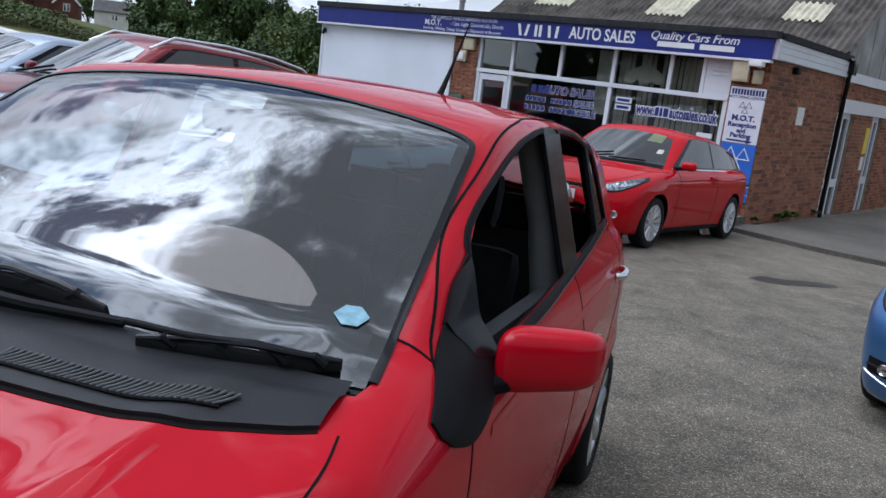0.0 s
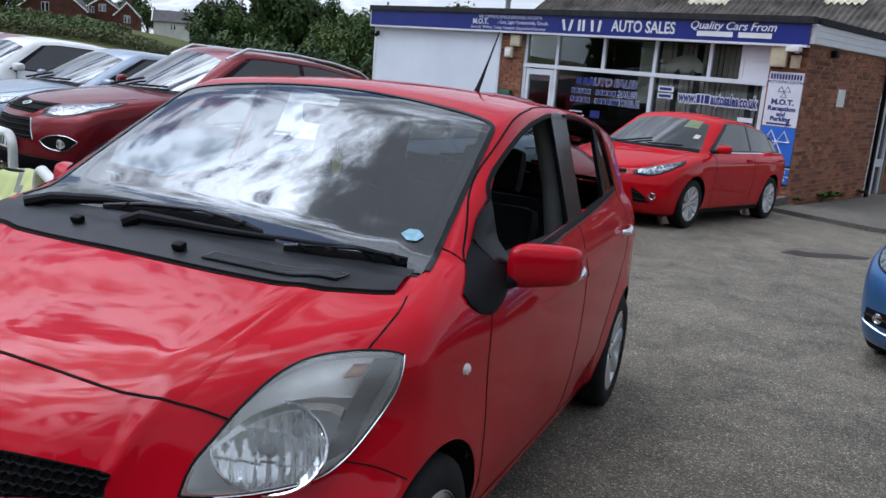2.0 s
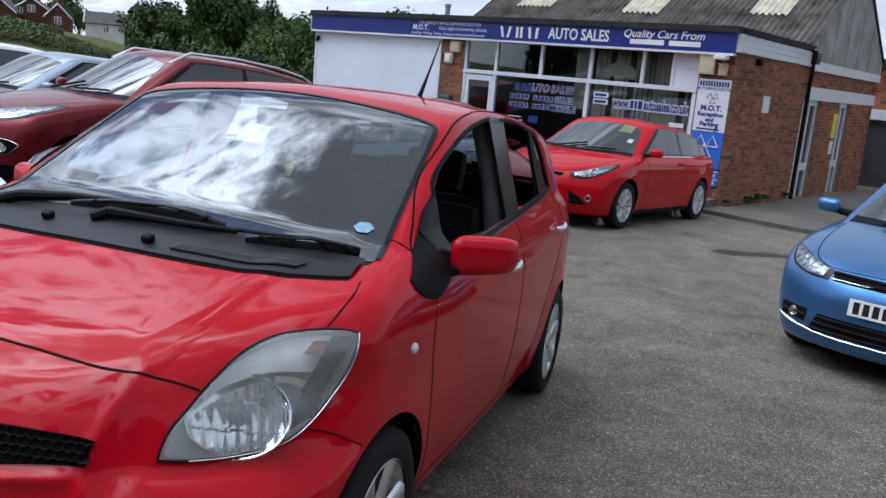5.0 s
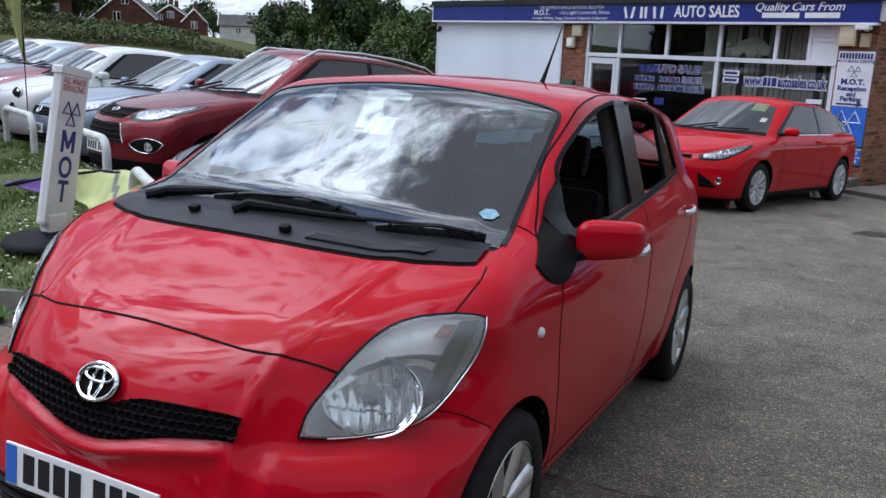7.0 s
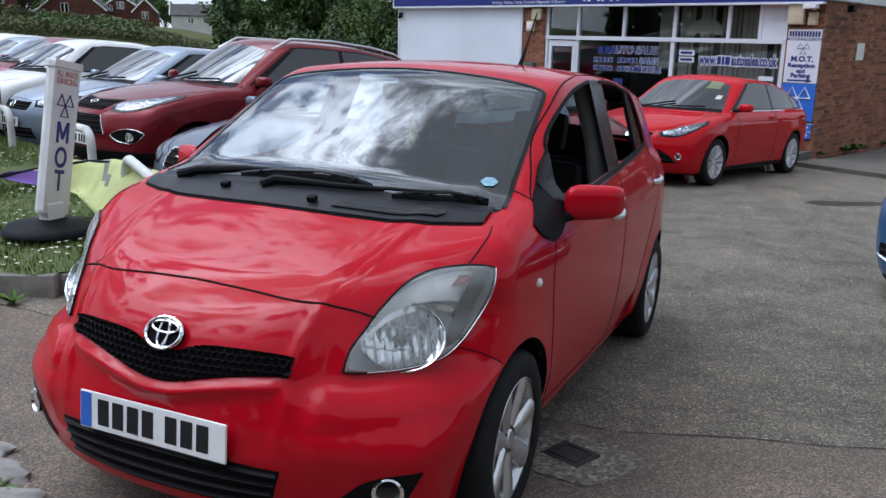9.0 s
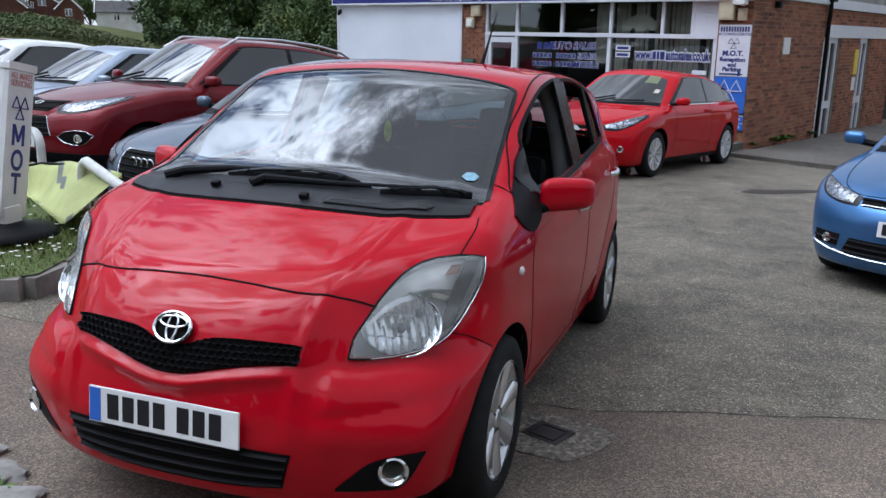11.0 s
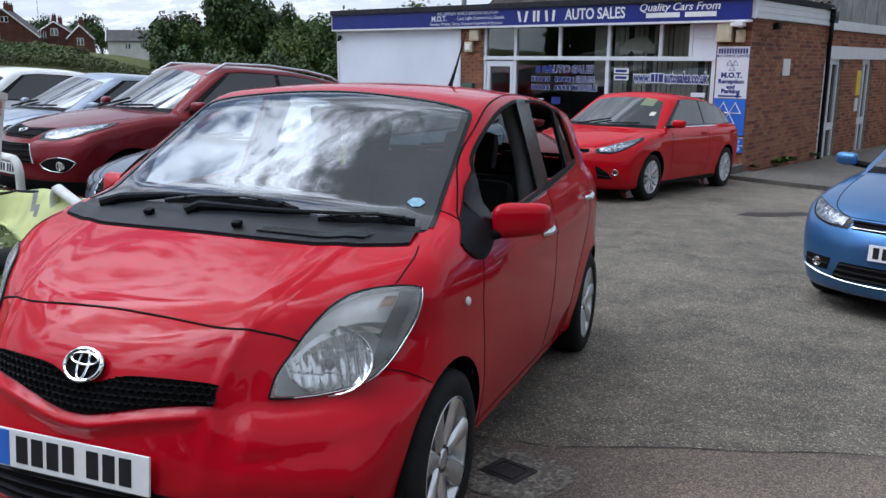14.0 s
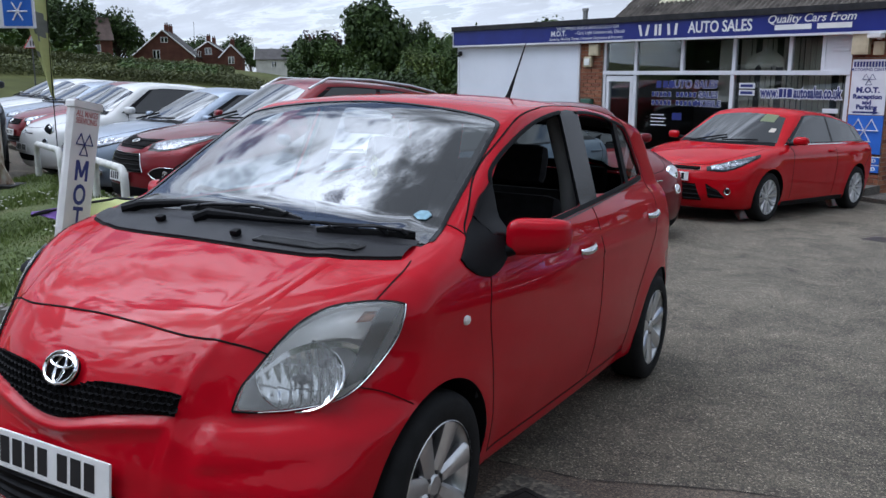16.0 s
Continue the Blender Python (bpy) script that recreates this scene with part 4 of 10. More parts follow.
def asphalt():
    m, nt, b = node_mat("asphalt")
    co = nt.nodes.new("ShaderNodeTexCoord")
    big = add_noise(nt, 0.45, 6, 0.62)
    mid = add_noise(nt, 2.6, 6, 0.65, distort=0.6)
    grit = nt.nodes.new("ShaderNodeTexVoronoi")
    grit.inputs["Scale"].default_value = 128
    nt.links.new(co.outputs["Object"], grit.inputs["Vector"])
    fine = add_noise(nt, 330, 3, 0.6)
    # dark binder with pale stones, worn and dusty in patches
    tar = ramp_of(nt, mid, [(0.30, (0.112, 0.100, 0.082)), (0.70, (0.180, 0.160, 0.130))])
    shade = nt.nodes.new("ShaderNodeSeparateColor")
    nt.links.new(grit.outputs["Color"], shade.inputs[0])
    stone = ramp_of(nt, shade.outputs[0], [(0.0, (0.35, 0.35, 0.35)), (0.5, (0.85, 0.83, 0.79)), (0.82, (1.3, 1.26, 1.18)), (0.94, (2.1, 2.04, 1.92)), (1.0, (3.2, 3.1, 2.9))])
    stone = mix_col(nt, 1.0, stone, ramp_of(nt, grit.outputs["Distance"], [(0.25, (1.2, 1.2, 1.2)), (0.65, (0.6, 0.6, 0.6))]), "MULTIPLY")
    stony = mix_col(nt, 1.0, tar, stone, "MULTIPLY")
    dust = mix_col(nt, 0.62, ramp_of(nt, mid, [(0.35, (0.245, 0.218, 0.172)), (0.7, (0.305, 0.270, 0.212))]), stone, "MULTIPLY")
    mask = ramp_of(nt, mix_col(nt, 0.45, big, mid), [(0.38, (0.12, 0.12, 0.12)), (0.66, (0.8, 0.8, 0.8))])
    nt.links.new(mix_col(nt, mask, stony, dust), b.inputs["Base Color"])
    b.inputs["Roughness"].default_value = 0.85
    b.inputs["Specular IOR Level"].default_value = 0.35
    h = mix_col(nt, 0.5, grit.outputs["Distance"], fine)
    bump(nt, b, h, 1.0, 0.011)
    return m


M["asphalt"] = asphalt()
vs, fs = ground_mesh()
tagged(mesh_from("ground", vs, fs, M["asphalt"], None, "", True), "worn grey tarmac forecourt with loose grit", "ground", "", "structure")


# ---- forecourt surfaces ----
def sheet(name, outline, lift, mat, label, step=0.25, kind="structure"):
    """A flush surface laid a few millimetres over the ground inside an outline."""
    poly = [(p[0], p[1]) for p in outline]
    x0, x1 = min(p[0] for p in poly), max(p[0] for p in poly)
    y0, y1 = min(p[1] for p in poly), max(p[1] for p in poly)
    bm = bmesh.new()
    vs = [bm.verts.new((x, y, 0)) for x, y in poly]
    bm.faces.new(vs)
    k = math.ceil(x0 / step)
    while k * step < x1:
        bmesh.ops.bisect_plane(bm, geom=bm.verts[:] + bm.edges[:] + bm.faces[:], plane_co=(k * step, 0, 0), plane_no=(1, 0, 0))
        k += 1
    k = math.ceil(y0 / step)
    while k * step < y1:
        bmesh.ops.bisect_plane(bm, geom=bm.verts[:] + bm.edges[:] + bm.faces[:], plane_co=(0, k * step, 0), plane_no=(0, 1, 0))
        k += 1
    for v in bm.verts:
        v.co.z = ground_z(v.co.x, v.co.y) + lift
    ob = part(name, bm, mat, None, "", True)
    return tagged(ob, label, name.split("_")[0], "", kind)


def gritty(name, lo, hi, scale=120, patches=None):
    m, nt, b = node_mat(name)
    co = nt.nodes.new("ShaderNodeTexCoord")
    big = add_noise(nt, 1.1, 6, 0.65)
    v = nt.nodes.new("ShaderNodeTexVoronoi")
    v.inputs["Scale"].default_value = scale
    nt.links.new(co.outputs["Object"], v.inputs["Vector"])
    c = ramp_of(nt, big, [(0.3, lo), (0.72, hi)])
    st = ramp_of(nt, v.outputs["Color"], [(0.0, (0.40, 0.39, 0.38)), (0.6, (1, 1, 1)), (1.0, (2.3, 2.2, 2.0))])
    nt.links.new(mix_col(nt, 1.0, c, st, "MULTIPLY"), b.inputs["Base Color"])
    b.inputs["Roughness"].default_value = 0.9
    bump(nt, b, v.outputs["Distance"], 0.6, 0.005)
    return m


M["old_concrete"] = gritty("old_concrete", (0.090, 0.071, 0.056), (0.185, 0.148, 0.115), 150)
M["grey_concrete"] = gritty("grey_concrete", (0.115, 0.103, 0.085), (0.210, 0.188, 0.155), 60)
M["walk_concrete"] = gritty("walk_concrete", (0.070, 0.063, 0.054), (0.135, 0.122, 0.104), 90)
M["stain"] = plain("stain", (0.045, 0.040, 0.036), 0.35, 0, 0.5, 0.3, 6, bumps=0.3, grain=80)
M["iron"] = plain("iron", (0.035, 0.033, 0.032), 0.6, 0.4, 0.4, 0.3, 20, bumps=0.5, grain=60)
M["crack"] = plain("crack", (0.055, 0.048, 0.042), 0.95, 0, 0.2, 0.3, 10)
M["stone"] = plain("stone", (0.27, 0.255, 0.235), 0.85, 0, 0.3, 0.35, 9, bumps=0.6, grain=30)
random.seed(4)
edge = [(x, float(np.interp(x, (0.62, 0.94, 1.2, 1.5, 1.72, 2.1, 2.5, 5.0, 12.0), (1.69, 1.715, 1.81, 1.935, 2.015, 2.145, 2.27, 2.9, 4.2))) + 0.008 * math.sin(9 * x + 1) + random.uniform(-0.008, 0.008)) for x in np.arange(0.62, 12.0, 0.09)]
edge_l = [(x, 1.64 + 0.03 * math.sin(2 * x) + random.uniform(-0.012, 0.012)) for x in np.arange(-9, 0.6, 0.2)]
sheet("pavement", [(12, -6), *edge[::-1], *edge_l[::-1], (-9, -6)], 0.004, M["old_concrete"], "worn brownish crossover strip along the road")
# ragged joint between the two surfaces
for pts, w in ((edge, 0.008), (edge_l, 0.010)):
    vs, fs = [], []
    for k, (x, y) in enumerate(pts):
        ww = w * random.uniform(0.2, 1.2)
        for dy in (-ww, ww):
            vs.append((x, y + dy, ground_z(x, y + dy) + 0.0065))
        if k:
            fs.append((2 * k - 2, 2 * k - 1, 2 * k + 1, 2 * k)[::-1])
    tagged(mesh_from("tarmac_joint", vs, fs, M["crack"], None, "", False), "dark ragged joint in the paving", "joint", "", "structure")
sheet("stain_wet", [(1.55, 9.60), (1.70, 9.92), (2.0, 9.98), (2.3, 10.22), (2.56, 10.26), (2.5, 10.02), (2.2, 9.82), (1.98, 9.62), (1.8, 9.54)], 0.004, M["stain"], "dark damp stain on the tarmac")
sheet("slab", [(0.70, 1.24), (0.808, 1.173), (0.90, 1.165), (0.996, 1.15), (1.05, 1.22), (1.101, 1.309), (1.13, 1.39), (1.144, 1.478), (1.11, 1.53), (1.057, 1.566), (0.92, 1.60), (0.72, 1.61)], 0.008, M["grey_concrete"], "rough concrete surround of a drain cover", 0.1)
drain = tagged(new("drain_cover"), "small square dark iron drain cover set in concrete", "drain cover")
drain.matrix_basis = pose(0.876, 1.395, ground_z(0.876, 1.395), 0, 0, -21)
part("plate", bm_box((-0.088, -0.078, 0.0), (0.088, 0.078, 0.014), 0.003), M["iron"], drain)
for lo, hi in (((-0.062, -0.055), (0.062, -0.048)), ((-0.062, 0.048), (0.062, 0.055)), ((-0.062, -0.048), (-0.055, 0.048)), ((0.055, -0.048), (0.062, 0.048))):
    part("rib", bm_box((*lo, 0.014), (*hi, 0.018)), M["iron"], drain)
# rough stones at the edge of the crossover
for k, (x, y, a, sx, sy) in enumerate(((-0.66, 0.08, 20, 0.10, 0.08), (-0.86, 0.20, -10, 0.11, 0.085), (-0.55, -0.10, 50, 0.10, 0.08), (-1.06, 0.28, 5, 0.11, 0.08), (-0.80, 0.0, 30, 0.11, 0.10))):
    bm = bmesh.new()
    bmesh.ops.create_icosphere(bm, subdivisions=3, radius=1)
    for v in bm.verts:
        q = v.co.copy()
        n = noise.noise(q * 1.7 + Vector((k * 5, 0, 0))) * 0.30 + noise.noise(q * 5 + Vector((k, 3, 0))) * 0.10
        r = max(abs(q.x), abs(q.y), abs(q.z)) ** -0.6
        v.co = Vector((q.x * r * sx, q.y * r * sy, q.z * 0.03)) * (1 + n)
    st = tagged(part("kerb_stone", bm, M["stone"], None, "", True, 60), "rough pale edging stone sunk in the ground", "stone", "edging stones")
    st.matrix_basis = pose(x, y, ground_z(x, y) + 0.006, 0, 0, a)

# ---- the showroom building: its own frame, x along the front, y into it ----
BX, BY = 1.51, 14.863
B = pose(BX, BY, 0, 0, 0, -20)
ROT = pose(0, 0, 0, 90, 0, 0)          # text standing upright, facing -y


def brick_wall_mat(name, mortar=True):
    m, nt, b = node_mat(name)
    info = nt.nodes.new("ShaderNodeObjectInfo")
    geo = nt.nodes.new("ShaderNodeNewGeometry")
    c = ramp_of(nt, geo.outputs["Random Per Island"], [(0.0, (0.14, 0.050, 0.030)), (0.35, (0.28, 0.102, 0.054)), (0.7, (0.36, 0.142, 0.074)), (1.0, (0.41, 0.180, 0.098))])
    dirt = ramp_of(nt, add_noise(nt, 30, 6), [(0.3, (0.72, 0.70, 0.68)), (0.7, (1.08, 1.06, 1.04))])
    big = ramp_of(nt, add_noise(nt, 0.7, 5), [(0.3, (0.72, 0.72, 0.72)), (0.7, (1.08, 1.06, 1.04))])
    nt.links.new(mix_col(nt, 1.0, mix_col(nt, 1.0, c, dirt, "MULTIPLY"), big, "MULTIPLY"), b.inputs["Base Color"])
    b.inputs["Roughness"].default_value = 0.9
    bump(nt, b, add_noise(nt, 140, 4), 0.4, 0.003)
    return m


M["brick"] = brick_wall_mat("brick")
m_, nt_, b_ = node_mat("brick_single")
inf_ = nt_.nodes.new("ShaderNodeObjectInfo")
c_ = ramp_of(nt_, inf_.outputs["Random"], [(0.0, (0.14, 0.050, 0.030)), (0.35, (0.28, 0.102, 0.054)), (0.7, (0.36, 0.142, 0.074)), (1.0, (0.41, 0.180, 0.098))])
d_ = ramp_of(nt_, add_noise(nt_, 30, 6), [(0.3, (0.72, 0.70, 0.68)), (0.7, (1.08, 1.06, 1.04))])
nt_.links.new(mix_col(nt_, 1.0, c_, d_, "MULTIPLY"), b_.inputs["Base Color"])
b_.inputs["Roughness"].default_value = 0.9
bump(nt_, b_, add_noise(nt_, 140, 4), 0.4, 0.003)
M["brick_single"] = m_
M["mortar"] = plain("mortar", (0.30, 0.25, 0.195), 0.95, 0, 0.2, 0.3, 12, bumps=0.3)
M["roof_sheet"] = plain("roof_sheet", (0.082, 0.072, 0.062), 0.92, 0, 0.2, 0.55, 2.2, bumps=0.5, grain=25)
M["roof_light"] = plain("roof_light", (0.50, 0.46, 0.34), 0.6, 0, 0.3, 0.3, 5)
M["cement_sheet"] = plain("cement_sheet", (0.30, 0.30, 0.285), 0.9, 0, 0.2, 0.3, 1.5, bumps=0.3, grain=20)
M["upvc"] = plain("upvc", (0.66, 0.67, 0.70), 0.4, 0, 0.5, 0.05, 3)
M["panel_white"] = plain("panel_white", (0.68, 0.71, 0.76), 0.5, 0, 0.5, 0.06, 0.8)
M["cream"] = plain("cream", (0.52, 0.45, 0.30), 0.5, 0, 0.5, 0.1, 8)
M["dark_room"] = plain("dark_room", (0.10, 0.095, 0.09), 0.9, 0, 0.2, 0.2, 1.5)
M["blind"] = plain("blind", (0.50, 0.45, 0.38), 0.8, 0, 0.2, 0.15, 4)
M["yellow"] = plain("yellow", (0.72, 0.52, 0.05), 0.5, 0, 0.5, 0.1, 8)
M["green_box"] = plain("green_box", (0.03, 0.10, 0.07), 0.5, 0, 0.5, 0.15, 8)
M["pane"] = glass_mat("pane", (0.80, 0.84, 0.83), 0.55)


def brick_courses(x0, x1, z0, z1, holes=(), seed=0, course=0.078, length=0.225, thick=0.012, axis="x"):
    """Bricks of a wall face as one lot of boxes proud of the mortar. axis x: face looks -y; y: face looks +x."""
    rnd = random.Random(seed)
    vs, fs = [], []
    k = 0
    z = z0
    while z < z1 - 0.02:
        off = (k % 2) * length / 2
        x = x0 - off
        while x < x1:
            a, b = max(x, x0) + 0.004, min(x + length, x1) - 0.006
            mid, mz = (a + b) / 2, z + course / 2
            if b - a > 0.03 and not any(h[0] < mid < h[1] and h[2] < mz < h[3] for h in holes):
                p = thick + rnd.uniform(-0.002, 0.003)
                lo, hi = z + 0.005, min(z + course - 0.006, z1)
                if axis == "x":
                    q = [(a, 0.002, lo), (b, 0.002, lo), (b, 0.002, hi), (a, 0.002, hi), (a + 0.002, -p, lo + 0.002), (b - 0.002, -p, lo + 0.002), (b - 0.002, -p, hi - 0.002), (a + 0.002, -p, hi - 0.002)]
                    o = len(vs)
                    fs += [tuple(o + i for i in f) for f in ((4, 5, 6, 7), (0, 1, 5, 4), (1, 2, 6, 5), (2, 3, 7, 6), (3, 0, 4, 7))]
                else:
                    q = [(-0.002, a, lo), (-0.002, b, lo), (-0.002, b, hi), (-0.002, a, hi), (p, a + 0.002, lo + 0.002), (p, b - 0.002, lo + 0.002), (p, b - 0.002, hi - 0.002), (p, a + 0.002, hi - 0.002)]
                    o = len(vs)
                    fs += [tuple(o + i for i in f) for f in ((4, 5, 6, 7), (0, 1, 5, 4), (1, 2, 6, 5), (2, 3, 7, 6), (3, 0, 4, 7))]
                vs += q
            x += length
        z += course
        k += 1
    return vs, fs


def corrugated(x0, x1, y0, z0, y1, z1, pitch=0.146, amp=0.028, rows=3, lap=0.02):
    """Corrugated sheets laid up a slope; waves run up the slope."""
    xs = np.arange(x0, x1 + 1e-6, pitch / 8)
    lots = []
    for r in range(rows):
        ya, yb = y0 + (y1 - y0) * r / rows - (0.05 if r else 0), y0 + (y1 - y0) * (r + 1) / rows
        za, zb = z0 + (z1 - z0) * (ya - y0) / (y1 - y0) + 0.0, z0 + (z1 - z0) * (yb - y0) / (y1 - y0)
        vs, fs = [], []
        h = lap * 0.6 * (1 if r == 0 else 1)
        for x in xs:
            wv = amp * math.sin(2 * math.pi * x / pitch)
            vs += [(x, ya, za + wv + lap), (x, yb, zb + wv)]
        for i in range(len(xs) - 1):
            fs.append((2 * i, 2 * i + 2, 2 * i + 3, 2 * i + 1))
        lots.append((vs, fs))
    return merge(*lots)


show = tagged(new("showroom"), "single-storey brick car showroom with glazed front and blue fascia", "building", "", "structure")
show.matrix_basis = B


def bpart(name, lo, hi, mat, label="", bevel=0.0, parent=None):
    return part(name, bm_box(lo, hi, bevel), M[mat], parent or show, label)


# walls with their bricks
w1 = bpart("wall_front_pillar", (-6.62, 0.0, -1.0), (-5.99, 0.25, 2.22), "mortar", "red brick pillar")
mesh_from("brickwork", *brick_courses(-6.62, -5.99, -1.0, 2.22, seed=1), M["brick"], w1, "red bricks", False)["kind"] = "stuff"
w2 = bpart("wall_front_corner", (-0.64, 0.0, -1.0), (-0.014, 0.25, 2.26), "mortar", "red brick corner pillar")
mesh_from("brickwork", *brick_courses(-0.64, 0.0, -1.0, 2.26, seed=2), M["brick"], w2, "red bricks", False)["kind"] = "stuff"
w3 = bpart("wall_left", (-10.7, 0.0, -1.0), (-6.62, 0.22, 2.22), "mortar", "rendered wall")
bpart("wall_end", (-10.7, 0.22, -1.0), (-10.45, 7.3, 2.6), "brick", "brick end wall")
# side wall, bricks as parts in the stretch beside the signs
w4 = bpart("wall_side", (-0.25, 0.25, -1.2), (0.0, 4.3, 2.26), "mortar", "red brick side wall")
bpart("wall_side_core", (-0.25, 0.0, -1.2), (0.0, 0.25, 2.26), "mortar", "") 
vs, fs = brick_courses(0.0, 4.3, -1.1, 2.26, holes=((0.0, 2.0, 0.25, 1.45),), seed=3, axis="y")
mesh_from("brickwork", vs, fs, M["brick"], w4, "red bricks", False)["kind"] = "stuff"

# white panel over the left bay
cl = bpart("white_cladding", (-10.62, -0.03, -0.95), (-6.64, -0.002, 2.15), "panel_white", "flat white panel over a bay")
for x in (-10.64, -6.64):
    bpart("cladding_trim", (x - 0.03, -0.045, -0.95), (x + 0.03, -0.0, 2.16), "upvc")
bpart("cladding_top", (-10.67, -0.05, 2.15), (-6.61, 0.0, 2.20), "upvc")
# fascia: blue board, white edges, black roof edge
fas = bpart("fascia", (-10.70, -0.16, 2.24), (-0.0, 0.0, 2.585), "fascia_blue", "long blue fascia board with white lettering")
bpart("fascia_edge", (-10.72, -0.175, 2.20), (0.0, -0.02, 2.238), "upvc", "white edge", parent=fas)
bpart("fascia_edge", (-10.72, -0.175, 2.238), (-10.70, -0.14, 2.60), "upvc", "white edge", parent=fas)
bpart("roof_edge", (-10.74, -0.20, 2.587), (0.05, 0.05, 2.70), "felt", "black felt roof edge")
bpart("side_fascia", (0.0, -0.10, 2.265), (0.075, 4.2, 2.585), "upvc", "white side cladding")
for k in range(3):
    bpart("cladding_board", (0.075, -0.09, 2.275 + k * 0.103), (0.088, 4.19, 2.365 + k * 0.103), "upvc", "", 0.003)
bpart("roof_edge", (0.0, 0.052, 2.587), (0.13, 4.2, 2.69), "felt", "black felt roof edge")
bpart("flat_roof", (-10.68, 0.05, 2.45), (0.0, 4.3, 2.64), "felt", "felt flat roof")
# writing on the fascia
FY = -0.163
for k, (x, lean) in enumerate(((-4.84, 0.25), (-4.50, 0.0), (-4.16, 0.1))):
    vs, fs = box_vf((-0.03, -0.004, -0.11), (0.03, 0.0, 0.11))
    for dx in (-0.085, 0.085):
        v2 = [(x + dx * (1 if k != 1 else 0.6) + v[0] + v[2] * lean * (1 if dx > 0 else -1), FY + v[1], 2.41 + v[2]) for v in vs]
        mesh_from("bar", v2, fs, M["white_paint"], fas, "", False)
text_part("lettering", "AUTO SALES", 0.30, Matrix.Translation((-3.12, FY, 2.415)) @ ROT, M["white_paint"], fas, 0.003, "CENTER", 0.80, 0.0, 0.006)
text_part("lettering", "Quality Cars From", 0.20, Matrix.Translation((-1.36, FY, 2.495)) @ ROT, M["white_paint"], fas, 0.003, "CENTER", 1.05, 0.25, 0.002)
for x0, x1 in ((-2.0, -1.32), (-1.22, -0.62)):
    bpart("bar", (x0, FY - 0.003, 2.31), (x1, FY, 2.40), "white_paint", "", 0, fas)
text_part("lettering", "THE COMPLETE VEHICLE SERVICING SOLUTION", 0.095, Matrix.Translation((-6.35, FY, 2.52)) @ ROT, M["upvc"], fas, 0.002, "CENTER", 0.85)
text_part("lettering", "M.O.T.", 0.16, Matrix.Translation((-7.15, FY, 2.415)) @ ROT, M["upvc"], fas, 0.002, "CENTER", 1.0, 0.0, 0.004)
text_part("lettering", "- Cars, Light Commercials, Diesels", 0.105, Matrix.Translation((-6.0, FY, 2.415)) @ ROT, M["upvc"], fas, 0.002, "CENTER", 0.92)
text_part("lettering", "Servicing, Welding, Tuning, Computer Diagnostics & Recovery", 0.085, Matrix.Translation((-6.4, FY, 2.30)) @ ROT, M["upvc"], fas, 0.002, "CENTER", 0.95, 0.2)

# glazed front
fr = tagged(new("window_1"), "white-framed showroom window wall with dark glass", "window", "", "structure")
fr.matrix_basis = B


def fpart(name, lo, hi, mat="upvc", label="", bevel=0.006, parent=None):
    return part(name, bm_box(lo, hi, bevel), M[mat], parent or fr, label)


for x in (-5.955, -5.145, -4.02, -2.875, -1.76, -1.15):
    fpart("mullion", (x - 0.035, 0.02, 1.60), (x + 0.035, 0.11, 2.20))
for x in (-5.955, -5.15, -2.885, -0.68):
    fpart("mullion", (x - 0.04, 0.018, -0.85), (x + 0.04, 0.112, 1.52))
fpart("transom", (-5.99, 0.0, 1.52), (-0.645, 0.12, 1.60), "upvc", "white transom")
fpart("head", (-5.99, 0.01, 2.20), (-0.645, 0.12, 2.24))
fpart("white_panel", (-1.115, 0.03, 1.60), (-0.645, 0.09, 2.20), "upvc", "white infill panel with a vent")
for k in range(4):
    fpart("vent_slat", (-1.0, 0.012, 1.93 + k * 0.065), (-0.72, 0.034, 1.955 + k * 0.065), "upvc", "", 0.003)
for x0, x1, z0, z1 in ((-5.92, -5.18, 1.6, 2.2), (-5.11, -4.055, 1.6, 2.2), (-3.985, -2.91, 1.6, 2.2), (-2.84, -1.795, 1.6, 2.2), (-1.725, -1.185, 1.6, 2.2), (-5.11, -2.925, -0.85, 1.52), (-2.845, -0.72, -0.85, 1.52)):
    p = fpart("pane", (x0, 0.06, z0), (x1, 0.066, z1), "pane", "dark window pane", 0)
    p.visible_shadow = False
dr = fpart("door_frame", (-5.90, 0.02, 1.38), (-5.20, 0.10, 1.50), "upvc", "white entrance door")
fpart("door_stile", (-5.90, 0.02, -0.80), (-5.82, 0.10, 1.38), parent=dr)
fpart("door_stile", (-5.27, 0.02, -0.80), (-5.20, 0.10, 1.38), parent=dr)
fpart("door_pane", (-5.82, 0.06, -0.80), (-5.27, 0.066, 1.38), "pane", "", 0, dr).visible_shadow = False
fpart("door_handle", (-5.86, -0.02, 0.25), (-5.84, 0.02, 0.50), "alloy", "", 0.004, dr)
